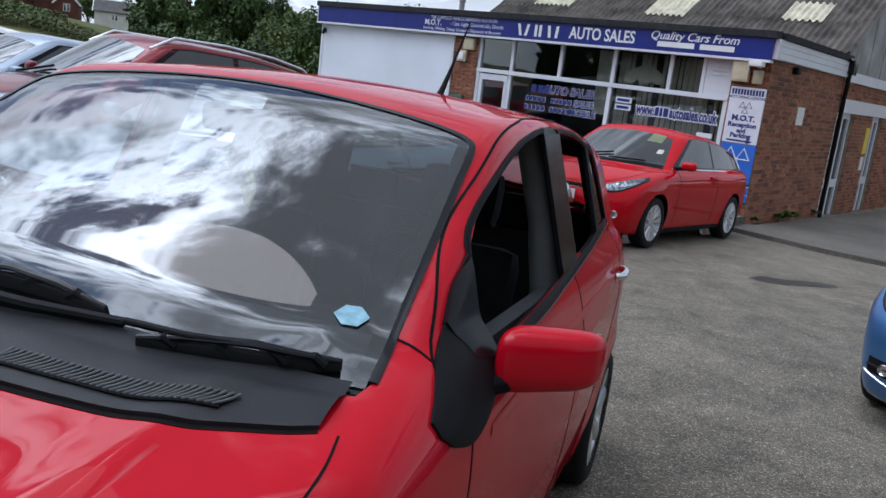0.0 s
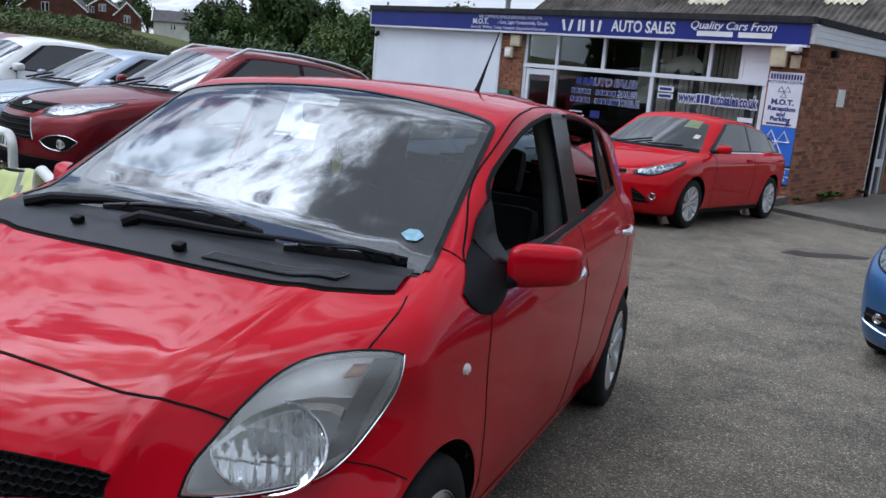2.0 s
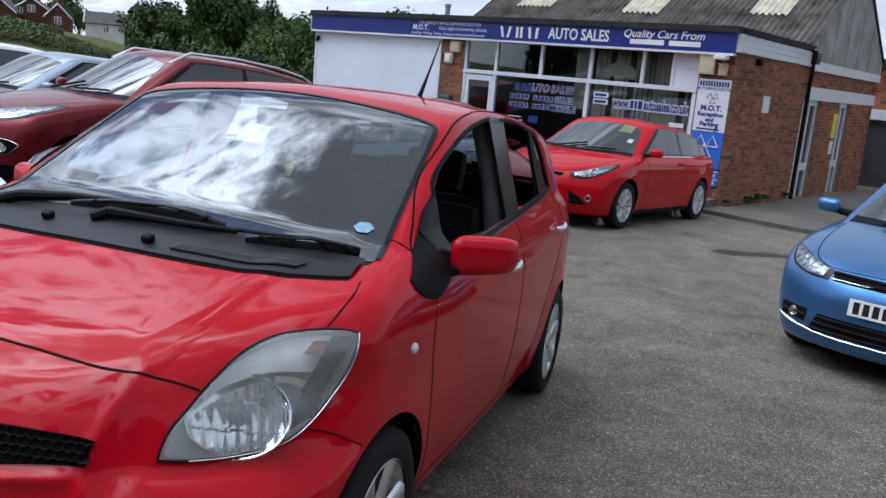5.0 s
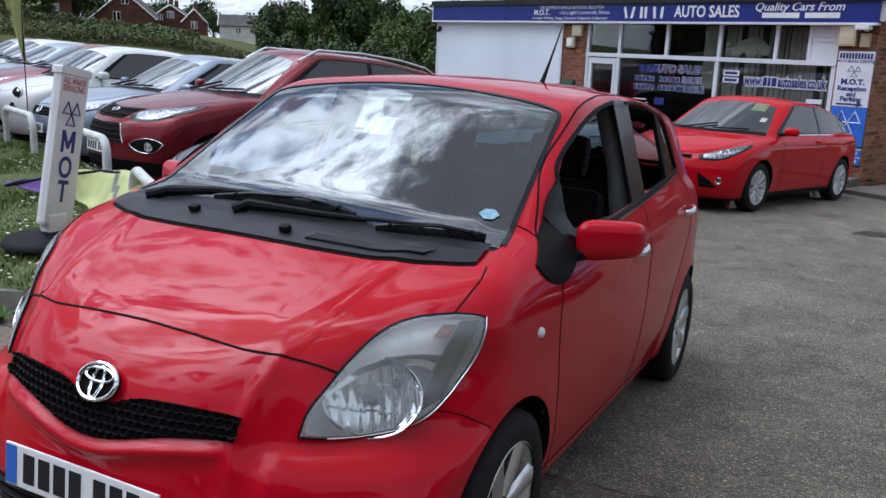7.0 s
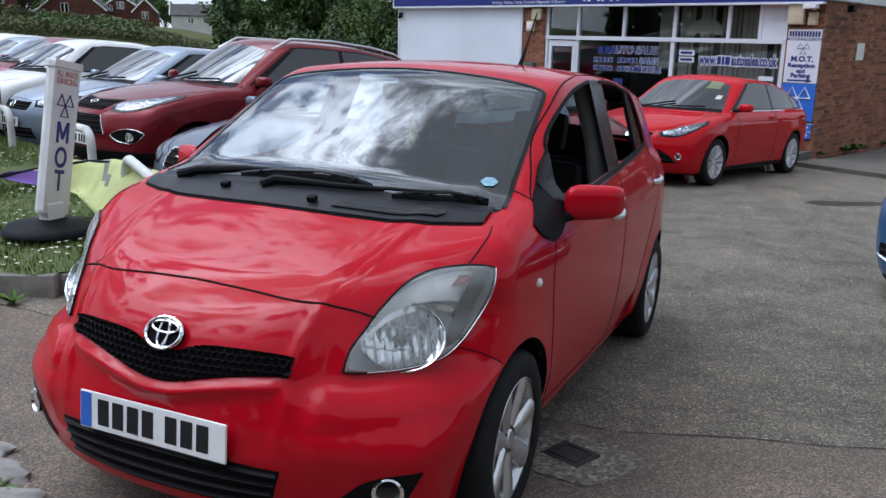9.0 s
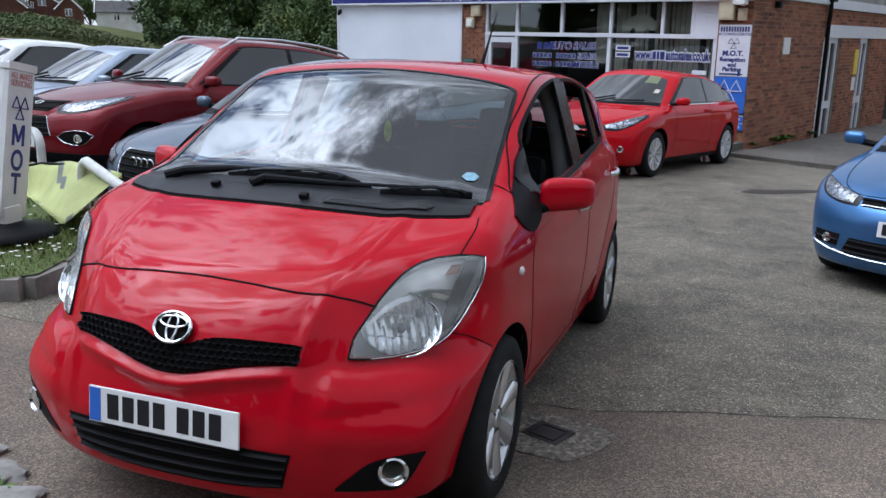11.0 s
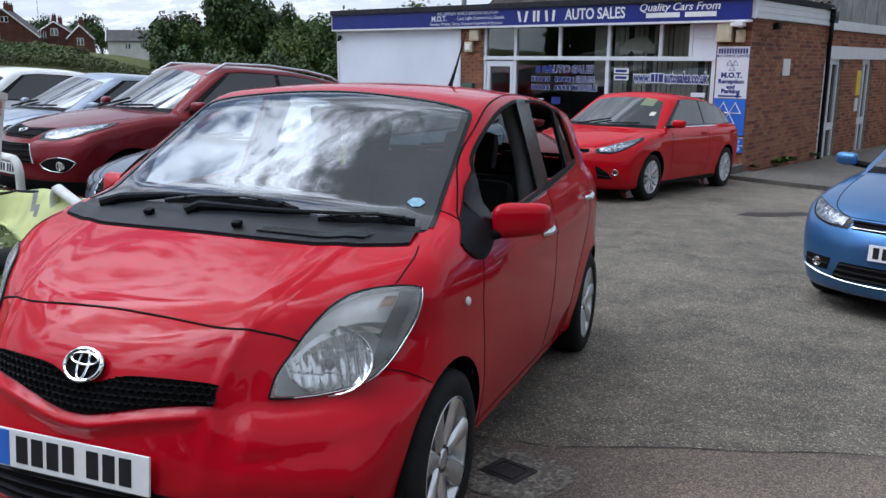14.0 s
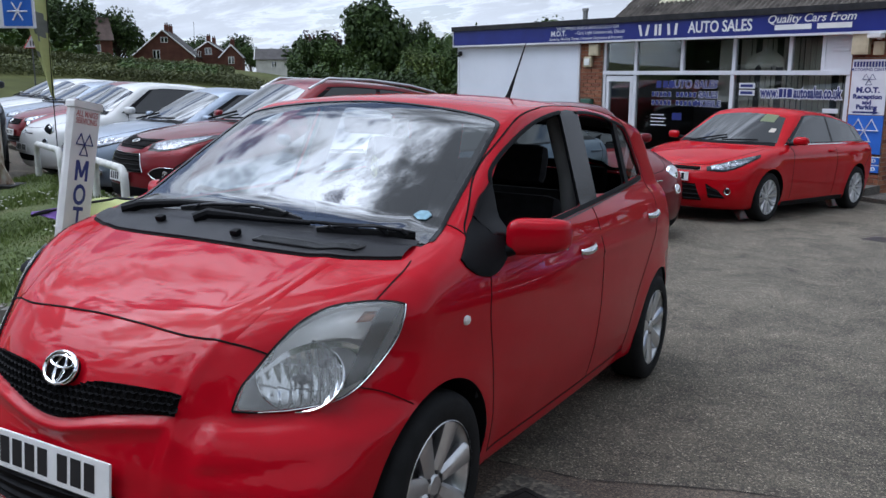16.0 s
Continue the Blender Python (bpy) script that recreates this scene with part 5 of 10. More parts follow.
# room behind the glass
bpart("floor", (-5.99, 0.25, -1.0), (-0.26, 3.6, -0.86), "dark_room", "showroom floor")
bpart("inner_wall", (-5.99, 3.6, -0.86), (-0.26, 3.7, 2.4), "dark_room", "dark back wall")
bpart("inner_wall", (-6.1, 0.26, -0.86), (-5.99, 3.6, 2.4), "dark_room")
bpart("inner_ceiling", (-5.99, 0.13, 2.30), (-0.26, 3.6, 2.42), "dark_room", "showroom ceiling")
rnd = random.Random(8)
for x in np.arange(-2.80, -0.75, 0.105):
    if rnd.random() < 0.78:
        a = rnd.uniform(-30, 30)
        sl = part("blind_slat", bm_box((-0.045, -0.002, -0.85), (0.045, 0.002, 2.18)), M["blind"], fr)
        sl.matrix_basis = pose(float(x), 0.24, 0, 0, 0, a)
for x in (-3.25, -3.13, -3.02):
    sl = part("curtain", bm_box((-0.07, -0.03, 1.0), (0.07, 0.03, 2.18), 0.02), M["blind"], fr, "beige curtain", True)
    sl.matrix_basis = pose(x, 0.28, 0)
# plain pale painted shape in the upper window
bm = bmesh.new()
ol = [(-2.68, 1.64), (-2.66, 1.78), (-2.56, 1.88), (-2.40, 1.95), (-2.22, 2.0), (-2.08, 1.93), (-1.98, 1.86), (-1.90, 1.78), (-1.93, 1.66), (-2.06, 1.66), (-2.12, 1.72), (-2.2, 1.65), (-2.36, 1.64), (-2.42, 1.72), (-2.5, 1.64)]
f = bm.faces.new([bm.verts.new((x, 0.13, z)) for x, z in ol])
r = bmesh.ops.extrude_face_region(bm, geom=[f])
bmesh.ops.translate(bm, vec=(0, 0.006, 0), verts=[v for v in r["geom"] if isinstance(v, bmesh.types.BMVert)])
pl_ = part("painted_shape", bm, M["blind"], fr, "pale plain painted shape on the glass")
# letters on the lower panes
text_part("lettering", "AUTO SALES", 0.21, Matrix.Translation((-3.78, 0.054, 1.33)) @ ROT, M["navy"], fr, 0.002, "CENTER", 0.95, 0.15, 0.004)
text_part("lettering_edge", "AUTO SALES", 0.21, Matrix.Translation((-3.78, 0.057, 1.33)) @ ROT, M["upvc"], fr, 0.001, "CENTER", 0.95, 0.15, 0.011)
for x0, x1 in ((-4.62, -4.50), (-4.46, -4.34), (-4.32, -4.20)):
    part("bar", bm_box((x0, 0.053, 1.26), (x1, 0.057, 1.40)), M["navy"], fr)
for z, word in ((1.13, "SALES"), (0.96, "MOBILE")):
    for k in range(11):
        if k == 5:
            continue
        x = -4.72 + k * 0.098
        part("bar", bm_box((x, 0.0535, z - 0.05), (x + 0.072, 0.057, z + 0.05)), M["upvc"], fr)
        part("bar", bm_box((x + 0.005, 0.051, z - 0.045), (x + 0.067, 0.0535, z + 0.045)), M["navy"], fr)
    text_part("lettering", word, 0.165, Matrix.Translation((-3.40, 0.052, z)) @ ROT, M["navy"], fr, 0.002, "CENTER", 1.0, 0.0, 0.004)
    text_part("lettering_edge", word, 0.165, Matrix.Translation((-3.40, 0.056, z)) @ ROT, M["upvc"], fr, 0.001, "CENTER", 1.0, 0.0, 0.012)
for k in range(4):
    part("bar", bm_box((-4.72, 0.053, 0.70 - k * 0.07), (-4.40 + 0.05 * (k % 2), 0.057, 0.72 - k * 0.07)), M["upvc"], fr)
part("notice", bm_box((-4.20, 0.05, 0.62), (-3.98, 0.057, 0.76), 0.0), M["navy"], fr, "small blue notice")
ban = text_part("web_lettering", "www.", 0.27, Matrix.Translation((-2.12, 0.044, 1.20)) @ ROT, M["navy"], fr, 0.001, "CENTER", 0.55, 0, 0.008)
ban["label"] = "navy white-edged web address"
text_part("lettering", "autosales.co.uk", 0.27, Matrix.Translation((-1.22, 0.044, 1.20)) @ ROT, M["navy"], ban, 0.001, "CENTER", 0.52, 0, 0.008)
text_part("lettering_edge", "www.", 0.27, Matrix.Translation((-2.12, 0.048, 1.20)) @ ROT, M["sign_white"], ban, 0.001, "CENTER", 0.55, 0, 0.030)
text_part("lettering_edge", "autosales.co.uk", 0.27, Matrix.Translation((-1.22, 0.048, 1.20)) @ ROT, M["sign_white"], ban, 0.001, "CENTER", 0.52, 0, 0.030)
for x0, x1 in ((-1.93, -1.86), (-1.84, -1.79), (-1.77, -1.68)):
    part("bar", bm_box((x0, 0.043, 1.12), (x1, 0.046, 1.27)), M["navy"], ban)
part("bar_edge", bm_box((-1.95, 0.047, 1.10), (-1.66, 0.050, 1.29)), M["sign_white"], ban)
for k in range(2):
    part("visit_tag", bm_box((-2.74, 0.05, 1.14 + k * 0.13), (-2.42, 0.057, 1.24 + k * 0.13)), M["sign_white"], fr).rotation_euler = (0, radians(0), 0)
    part("bar", bm_box((-2.71, 0.047, 1.165 + k * 0.13), (-2.46, 0.05, 1.215 + k * 0.13)), M["navy"], fr)
part("notice", bm_box((-1.10, 0.05, 0.86), (-0.82, 0.057, 0.94)), M["sign_white"], fr, "small white notice")

# signs on the corner pillar
sg = tagged(new("mot_sign"), "white garage sign above a blue triangles sign on brick", "sign")
sg.matrix_basis = B
sb = part("board", bm_box((-0.60, -0.04, 0.86), (-0.01, -0.016, 1.78), 0.003), M["sign_white"], sg, "white sign board")
for k in range(11):
    part("bar", bm_box((-0.575 + k * 0.05, -0.043, 1.655), (-0.54 + k * 0.05, -0.041, 1.745)), M["navy"], sb)
for txt, z, size, st, b in (("MOTORING CENTRE", 1.61, 0.068, 0.98, 0.001), ("M.O.T.", 1.27, 0.125, 1.1, 0.006), ("Reception", 1.16, 0.105, 1.12, 0.005), ("and", 1.065, 0.095, 1.1, 0.005), ("Parking", 0.985, 0.105, 1.12, 0.005)):
    text_part("lettering", txt, size, Matrix.Translation((-0.305, -0.042, z)) @ ROT, M["navy"], sb, 0.001, "CENTER", st, 0, b)


def triangles(parent, cx, cz, s, y, mat, w):
    for dx, dz, fl in ((-0.52, 0.42, 1), (0.52, 0.42, 1), (0.0, -0.45, 1)):
        a = [(cx + (dx - 0.5) * s, cz + (dz - 0.43) * s), (cx + (dx + 0.5) * s, cz + (dz - 0.43) * s), (cx + dx * s, cz + (dz + 0.43) * s)]
        vs, fs = tube_verts([(p[0], y, p[1]) for p in a], w, 4, True)
        mesh_from("triangle", vs, fs, M[mat], parent, "", False)


triangles(sb, -0.305, 1.45, 0.105, -0.041, "navy", 0.008)
vs, fs = box_vf((-0.53, -0.043, 0.885), (-0.18, -0.041, 0.915))
mesh_from("arrow_bar", vs, fs, M["navy"], sb, "", False)
mesh_from("arrow_head", [(-0.19, -0.042, 0.865), (-0.08, -0.042, 0.90), (-0.19, -0.042, 0.935), (-0.19, -0.045, 0.865), (-0.08, -0.045, 0.90), (-0.19, -0.045, 0.935)], [(0, 1, 2), (3, 5, 4), (0, 3, 4, 1), (1, 4, 5, 2), (2, 5, 3, 0)], M["navy"], sb, "", False)
bb = part("blue_board", bm_box((-0.60, -0.04, 0.20), (-0.01, -0.016, 0.85), 0.003), M["sign_blue"], sg, "blue board with three white triangles")
triangles(bb, -0.305, 0.60, 0.215, -0.041, "sign_white", 0.020)
for k in range(3):
    part("bar", bm_box((-0.50, -0.042, 0.27 + k * 0.04), (-0.2 - 0.06 * k, -0.040, 0.282 + k * 0.04)), M["sign_white"], bb)
for z in (0.09, -0.05):
    tb = part("tested_board", bm_box((-0.60, -0.04, z - 0.06), (-0.01, -0.016, z + 0.06), 0.003), M["sign_blue"], sg, "narrow blue board")
    text_part("lettering", "TESTED", 0.085, Matrix.Translation((-0.22, -0.041, z)) @ ROT, M["sign_white"], tb, 0.001, "CENTER", 1.1, 0, 0.004)
    part("edge", bm_box((-0.605, -0.038, z + 0.06), (-0.005, -0.017, z + 0.072)), M["sign_white"], tb)
# boxes and lamps on the walls
for name, lab, lo, hi, mt in (("alarm_box", "cream alarm box on the brick corner", (-0.61, -0.13, 1.86), (-0.33, -0.014, 2.22), "cream"), ("junction_box", "small cream box on the brick corner", (-0.27, -0.08, 1.85), (-0.11, -0.014, 2.07), "cream"), ("alarm_box", "yellow-cream alarm box on the pillar", (-6.32, -0.11, 1.93), (-6.06, -0.014, 2.17), "cream"), ("junction_box", "green meter box at the foot of the pillar", (-6.5, -0.12, 0.85), (-6.2, -0.014, 1.0), "green_box")):
    o = tagged(new(name), lab, "box")
    o.matrix_basis = B
    part("case", bm_box(lo, hi, 0.012), M[mt], o, "", True)
    part("cover", bm_box((lo[0] + 0.03, lo[1] - 0.008, lo[2] + 0.03), (hi[0] - 0.03, lo[1], hi[2] - 0.03), 0.003), M[mt], o)
lamp = tagged(new("bulkhead_lamp"), "small white bulkhead lamp on the brick pillar", "lamp")
lamp.matrix_basis = B
part("body", bm_box((-6.47, -0.10, 1.68), (-6.24, -0.014, 1.91), 0.03), M["cream"], lamp, "", True)
part("lens", bm_box((-6.43, -0.12, 1.72), (-6.28, -0.10, 1.87), 0.02), M["white_plastic"], lamp, "white lens", True)
fl = tagged(new("flood_lamp"), "white floodlight under the fascia corner", "lamp")
fl.matrix_basis = B
part("head", bm_box((-0.30, -0.30, 2.12), (-0.08, -0.12, 2.19), 0.012), M["white_plastic"], fl, "", True)
part("arm", bm_box((-0.21, -0.13, 2.10), (-0.17, -0.01, 2.14)), M["white_plastic"], fl)
cm = tagged(new("security_camera"), "small black camera on the white panel", "camera")
cm.matrix_basis = B
vs, fs = tube_verts([(-10.55, -0.04, 2.05), (-10.5, -0.14, 2.05), (-10.38, -0.26, 1.98)], 0.035, 10)
mesh_from("housing", vs, fs, M["black_plastic"], cm)
part("bracket", bm_box((-10.62, -0.06, 1.99), (-10.52, -0.03, 2.10)), M["black_plastic"], cm)
sp = tagged(new("side_lamp"), "small dark lamp under the side cladding", "lamp")
sp.matrix_basis = B
part("head", bm_box((0.02, 0.95, 2.10), (0.12, 1.12, 2.22), 0.02), M["black_plastic"], sp, "", True)
part("notice_plate", bm_box((0.012, 1.66, 1.25), (0.03, 2.05, 1.57), 0.003), M["white_plastic"], show, "white plate on the side wall")
vp = tagged(new("vent_pipe"), "short grey vent pipe on the flat roof", "pipe")
vp.matrix_basis = B
vs, fs = lathe([(0.06, 2.6), (0.06, 2.95), (0.075, 2.95), (0.075, 3.02), (0.0, 3.03)], 14, "z")
mesh_from("pipe", [(v[0] - 7.2, v[1] + 0.8, v[2]) for v in vs], fs, M["cement_sheet"], vp)
# downpipe and hopper
dp = tagged(new("downpipe"), "black plastic downpipe with hopper at the wall end", "pipe")
dp.matrix_basis = B
vs, fs = tube_verts([(0.10, 4.22, 2.40), (0.10, 4.22, 2.0), (0.06, 4.34, 1.85), (0.06, 4.36, -0.75), (0.16, 4.36, -0.92)], 0.045, 12)
mesh_from("pipe", vs, fs, M["black_gloss"], dp)
part("hopper", bm_box((-0.02, 4.08, 2.32), (0.2, 4.34, 2.58), 0.02), M["black_gloss"], dp)
vs, fs = tube_verts([(0.12, 3.9, 2.60), (0.12, 4.22, 2.62), (0.12, 4.25, 2.45)], 0.04, 10)
mesh_from("elbow", vs, fs, M["black_gloss"], dp)

# pitched roof behind, with roof lights and the grey gable
ry0, rz0, ry1, rz1 = 4.05, 2.72, 7.3, 4.78
rf = mesh_from("pitched_roof", *corrugated(-9.3, 0.12, ry0, rz0, ry1, rz1), M["roof_sheet"], show, "weathered corrugated cement roof", True, 60)
for x0, x1, ya, yb in ((-8.25, -7.15, 5.12, 6.2), (-4.97, -3.95, 4.95, 5.98), (-1.75, -0.85, 5.05, 5.8)):
    k = (rz1 - rz0) / (ry1 - ry0)
    vs, fs = corrugated(x0, x1, ya, rz0 + (ya - ry0) * k + 0.035, yb, rz0 + (yb - ry0) * k + 0.035, rows=1)
    mesh_from("roof_light", vs, fs, M["roof_light"], show, "yellowed translucent roof sheet", True, 60)
vs, fs = tube_verts([(-9.35, ry1, rz1 + 0.02), (0.15, ry1, rz1 + 0.02)], 0.11, 10)
mesh_from("ridge", vs, fs, M["roof_sheet"], show, "ridge capping")
mesh_from("roof_back", [(-9.3, ry1, rz1), (0.12, ry1, rz1), (0.12, 10.6, rz0), (-9.3, 10.6, rz0)], [(0, 1, 2, 3)], M["roof_sheet"], show, "", False)
for x, lab in ((0.0, "grey cement-board gable"), (-9.2, "grey cement-board gable")):
    bm = bmesh.new()
    f = bm.faces.new([bm.verts.new((x, y, z)) for y, z in ((ry0, 2.4), (10.6, 2.4), (10.6, rz0 - 0.02), (ry1, rz1 - 0.05), (ry0, rz0 - 0.02))])
    r = bmesh.ops.extrude_face_region(bm, geom=[f])
    bmesh.ops.translate(bm, vec=(0.06, 0, 0), verts=[v for v in r["geom"] if isinstance(v, bmesh.types.BMVert)])
    part("gable", bm, M["cement_sheet"], show, lab)
for y in np.arange(4.6, 10.5, 1.1):
    bpart("gable_batten", (0.06, float(y), 2.42), (0.075, float(y) + 0.05, 2.42 + max(0.1, 2.25 - abs(float(y) - 7.3) * 0.66)), "cement_sheet")
# bays along the side: white lintel, brick piers, glazed doors
bpart("side_fascia", (0.0, 4.32, 2.20), (0.08, 10.6, 2.40), "upvc", "white side fascia")
wl = bpart("wall_lintel", (-0.2, 4.32, 1.86), (-0.005, 10.6, 2.2), "mortar", "brick band")
mesh_from("brickwork", *brick_courses(4.32, 10.6, 1.86, 2.2, seed=5, axis="y"), M["brick"], wl, "red bricks", False)["kind"] = "stuff"
bpart("lintel", (-0.2, 4.45, 1.58), (0.03, 10.6, 1.86), "upvc", "white beam")
for y0, y1 in ((5.62, 7.28), (8.22, 10.6)):
    pr = bpart("wall_pier", (-0.25, y0, -1.2), (-0.01, y1, 1.58), "mortar", "brick pier")
    mesh_from("brickwork", *brick_courses(y0, y1, -1.2, 1.58, seed=int(y0 * 9), axis="y"), M["brick"], pr, "red bricks", False)["kind"] = "stuff"
for k, (y0, y1) in enumerate(((4.5, 5.6), (7.3, 8.2))):
    dd = tagged(new("door_%d" % (k + 1)), "white-framed glazed side door of the workshop", "door", "", "structure")
    dd.matrix_basis = B
    part("door_frame", bm_box((-0.14, y0, -1.0), (-0.06, y0 + 0.10, 1.58)), M["upvc"], dd)
    part("door_frame", bm_box((-0.14, y1 - 0.10, -1.0), (-0.06, y1, 1.58)), M["upvc"], dd)
    part("door_rail", bm_box((-0.14, y0 + 0.1, 1.46), (-0.06, y1 - 0.1, 1.58)), M["upvc"], dd)
    part("door_rail", bm_box((-0.14, y0 + 0.1, 0.0), (-0.06, y1 - 0.1, 0.16)), M["upvc"], dd)
    part("door_rail", bm_box((-0.14, y0 + 0.1, -1.0), (-0.06, y1 - 0.1, -0.86)), M["upvc"], dd)
    part("door_post", bm_box((-0.14, (y0 + y1) / 2 - 0.05, -0.86), (-0.06, (y0 + y1) / 2 + 0.05, 1.46)), M["upvc"], dd)
    part("door_pane", bm_box((-0.11, y0 + 0.1, -0.86), (-0.10, y1 - 0.1, 1.46)), M["glass_dark"], dd, "dark pane")
part("notice_plate", bm_box((0.014, 6.86, 0.73), (0.030, 7.20, 1.32), 0.0), M["yellow"], show, "yellow notice")
part("notice_plate", bm_box((0.014, 6.88, 0.35), (0.030, 7.14, 0.66), 0.0), M["white_plastic"], show, "white notice")
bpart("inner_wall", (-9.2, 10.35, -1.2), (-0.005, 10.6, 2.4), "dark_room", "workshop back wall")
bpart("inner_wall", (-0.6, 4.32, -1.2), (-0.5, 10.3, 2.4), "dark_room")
# low block further along the side
an = tagged(new("annex"), "low brick workshop block with white cladding", "building", "", "structure")
an.matrix_basis = B
part("wall", bm_box((-6, 12.2, -1.3), (1.6, 17.5, 2.75)), M["brick"], an, "brick wall")
vs, fs = brick_courses(-6, 1.6, -1.3, 2.75, seed=11, holes=((-1.4, 0.7, -1.3, 1.25),))
mesh_from("brickwork", [(v[0], v[1] + 12.195, v[2]) for v in vs], fs, M["brick"], an, "red bricks", False)["kind"] = "stuff"
part("roof_edge", bm_box((-6.1, 12.05, 2.75), (1.75, 17.6, 2.92)), M["felt"], an, "black roof edge")
part("cladding", bm_box((1.60, 12.6, 1.3), (1.68, 17.4, 2.70)), M["upvc"], an, "white side cladding")
part("roller_door", bm_box((-1.3, 12.12, -1.2), (0.6, 12.19, 1.2)), M["alloy_dark"], an, "grey roller shutter")
for k in range(12):
    part("shutter_slat", bm_box((-1.28, 12.10, -1.15 + k * 0.195), (0.58, 12.12, -0.985 + k * 0.195), 0.004), M["alloy_dark"], an)
part("shutter_box", bm_box((-1.4, 11.95, 1.2), (0.7, 12.18, 1.5), 0.02), M["upvc"], an, "white shutter box")
# raised walkway along the side of the building
def slab_of(name, pts, top, mat, label):
    bm = bmesh.new()
    f = bm.faces.new([bm.verts.new((x, y, ground_z(x, y) + top)) for x, y in pts])
    if f.normal.z < 0:
        f.normal_flip()
    r = bmesh.ops.extrude_face_region(bm, geom=[f])
    bmesh.ops.translate(bm, vec=(0, 0, -0.3), verts=[v for v in r["geom"] if isinstance(v, bmesh.types.BMVert)])
    bmesh.ops.recalc_face_normals(bm, faces=bm.faces)
    return tagged(part(name, bm, mat), label, "pavement", "", "structure")


slab_of("pavement_side", [(0.55, 14.5), (0.9, 14.25), (1.50, 13.90), (2.0, 13.62), (2.67, 13.26), (4.2, 12.75), (9, 12.2), (11.5, 24), (6.2, 26), (1.7, 14.9)], 0.07, M["walk_concrete"], "raised concrete walkway beside the showroom")
slab_of("step", [(-0.3, 14.9), (0.6, 14.42), (1.35, 14.15), (1.55, 14.8)], 0.20, M["walk_concrete"], "low concrete step at the corner")

# ---- grass verge with kerb ----
def verge_z(x, y):
    """Grass rises from the kerb towards the car row."""
    lin = 0.14 + 0.11 * (y - 2.6) + 0.06 * (x + 3.27)
    t = min(1.0, max(0.0, (y - 1.85) / 0.75)) * min(1.0, max(0.0, (-2.55 - x) / 0.6 + 0.15 * max(0.0, y - 2.4)))
    return 0.06 + (min(0.30, max(0.08, lin)) - 0.06) * t * t * (3 - 2 * t)


def grass_mat():
    m, nt, b = node_mat("grass_ground")
    big = add_noise(nt, 1.4, 6, 0.6)
    fine = add_noise(nt, 40, 4)
    c = ramp_of(nt, big, [(0.3, (0.060, 0.080, 0.020)), (0.55, (0.085, 0.118, 0.028)), (0.75, (0.145, 0.140, 0.062))])
    c2 = ramp_of(nt, fine, [(0.3, (0.6, 0.6, 0.6)), (0.7, (1.25, 1.25, 1.2))])
    nt.links.new(mix_col(nt, 1.0, c, c2, "MULTIPLY"), b.inputs["Base Color"])
    b.inputs["Roughness"].default_value = 0.9
    bump(nt, b, fine, 0.8, 0.02)
    return m


def leaf_mat(name, lo, hi, trans=0.3):
    m, nt, b = node_mat(name)
    geo = nt.nodes.new("ShaderNodeNewGeometry")
    c = ramp_of(nt, geo.outputs["Random Per Island"], [(0.0, lo), (0.6, tuple((a + b2) / 2 for a, b2 in zip(lo, hi))), (1.0, hi)])
    big = ramp_of(nt, add_noise(nt, 0.35, 4), [(0.3, (0.65, 0.68, 0.62)), (0.7, (1.15, 1.15, 1.0))])
    nt.links.new(mix_col(nt, 1.0, c, big, "MULTIPLY"), b.inputs["Base Color"])
    b.inputs["Roughness"].default_value = 0.65
    b.inputs["Specular IOR Level"].default_value = 0.25
    b.inputs["Subsurface Weight"].default_value = 0.0
    return m


M["grass_ground"] = grass_mat()
M["blade"] = leaf_mat("blade", (0.06, 0.095, 0.020), (0.16, 0.205, 0.055))
M["daisy"] = plain("daisy", (0.78, 0.77, 0.68), 0.6, 0, 0.3, 0.05)
FRONT = [(-15.0, 1.55), (-3.1, 1.82), (-2.62, 1.90), (-2.50, 2.10), (-2.60, 2.45), (-3.0, 3.2)]
BACK = [(-3.45, 3.65), (-4.8, 4.5), (-6.6, 5.35), (-8.0, 5.9), (-8.4, 4.8), (-15.0, 3.0)]
vp_ = FRONT + BACK
bm = bmesh.new()
bm.faces.new([bm.verts.new((x, y, 0)) for x, y in vp_])
for k in range(-50, -8):
    bmesh.ops.bisect_plane(bm, geom=bm.verts[:] + bm.edges[:] + bm.faces[:], plane_co=(k * 0.3, 0, 0), plane_no=(1, 0, 0))
for k in range(5, 34):
    bmesh.ops.bisect_plane(bm, geom=bm.verts[:] + bm.edges[:] + bm.faces[:], plane_co=(0, k * 0.3, 0), plane_no=(0, 1, 0))
for v in bm.verts:
    v.co.z = verge_z(v.co.x, v.co.y) + 0.02 * noise.noise(v.co * 1.3)
bmesh.ops.recalc_face_normals(bm, faces=bm.faces)
tagged(part("grass_verge", bm, M["grass_ground"], None, "", True), "uneven grass verge with daisies and bare soil", "grass", "", "structure")
rnd = random.Random(12)
poly_np = [(float(a), float(b)) for a, b in vp_]


def scatter(n, area):
    out = []
    while len(out) < n:
        P = np.array([[rnd.uniform(area[0], area[1]), rnd.uniform(area[2], area[3])] for _ in range(2000)])
        out += [tuple(p) for p in P[in_poly(P, poly_np)]]
    return out[:n]


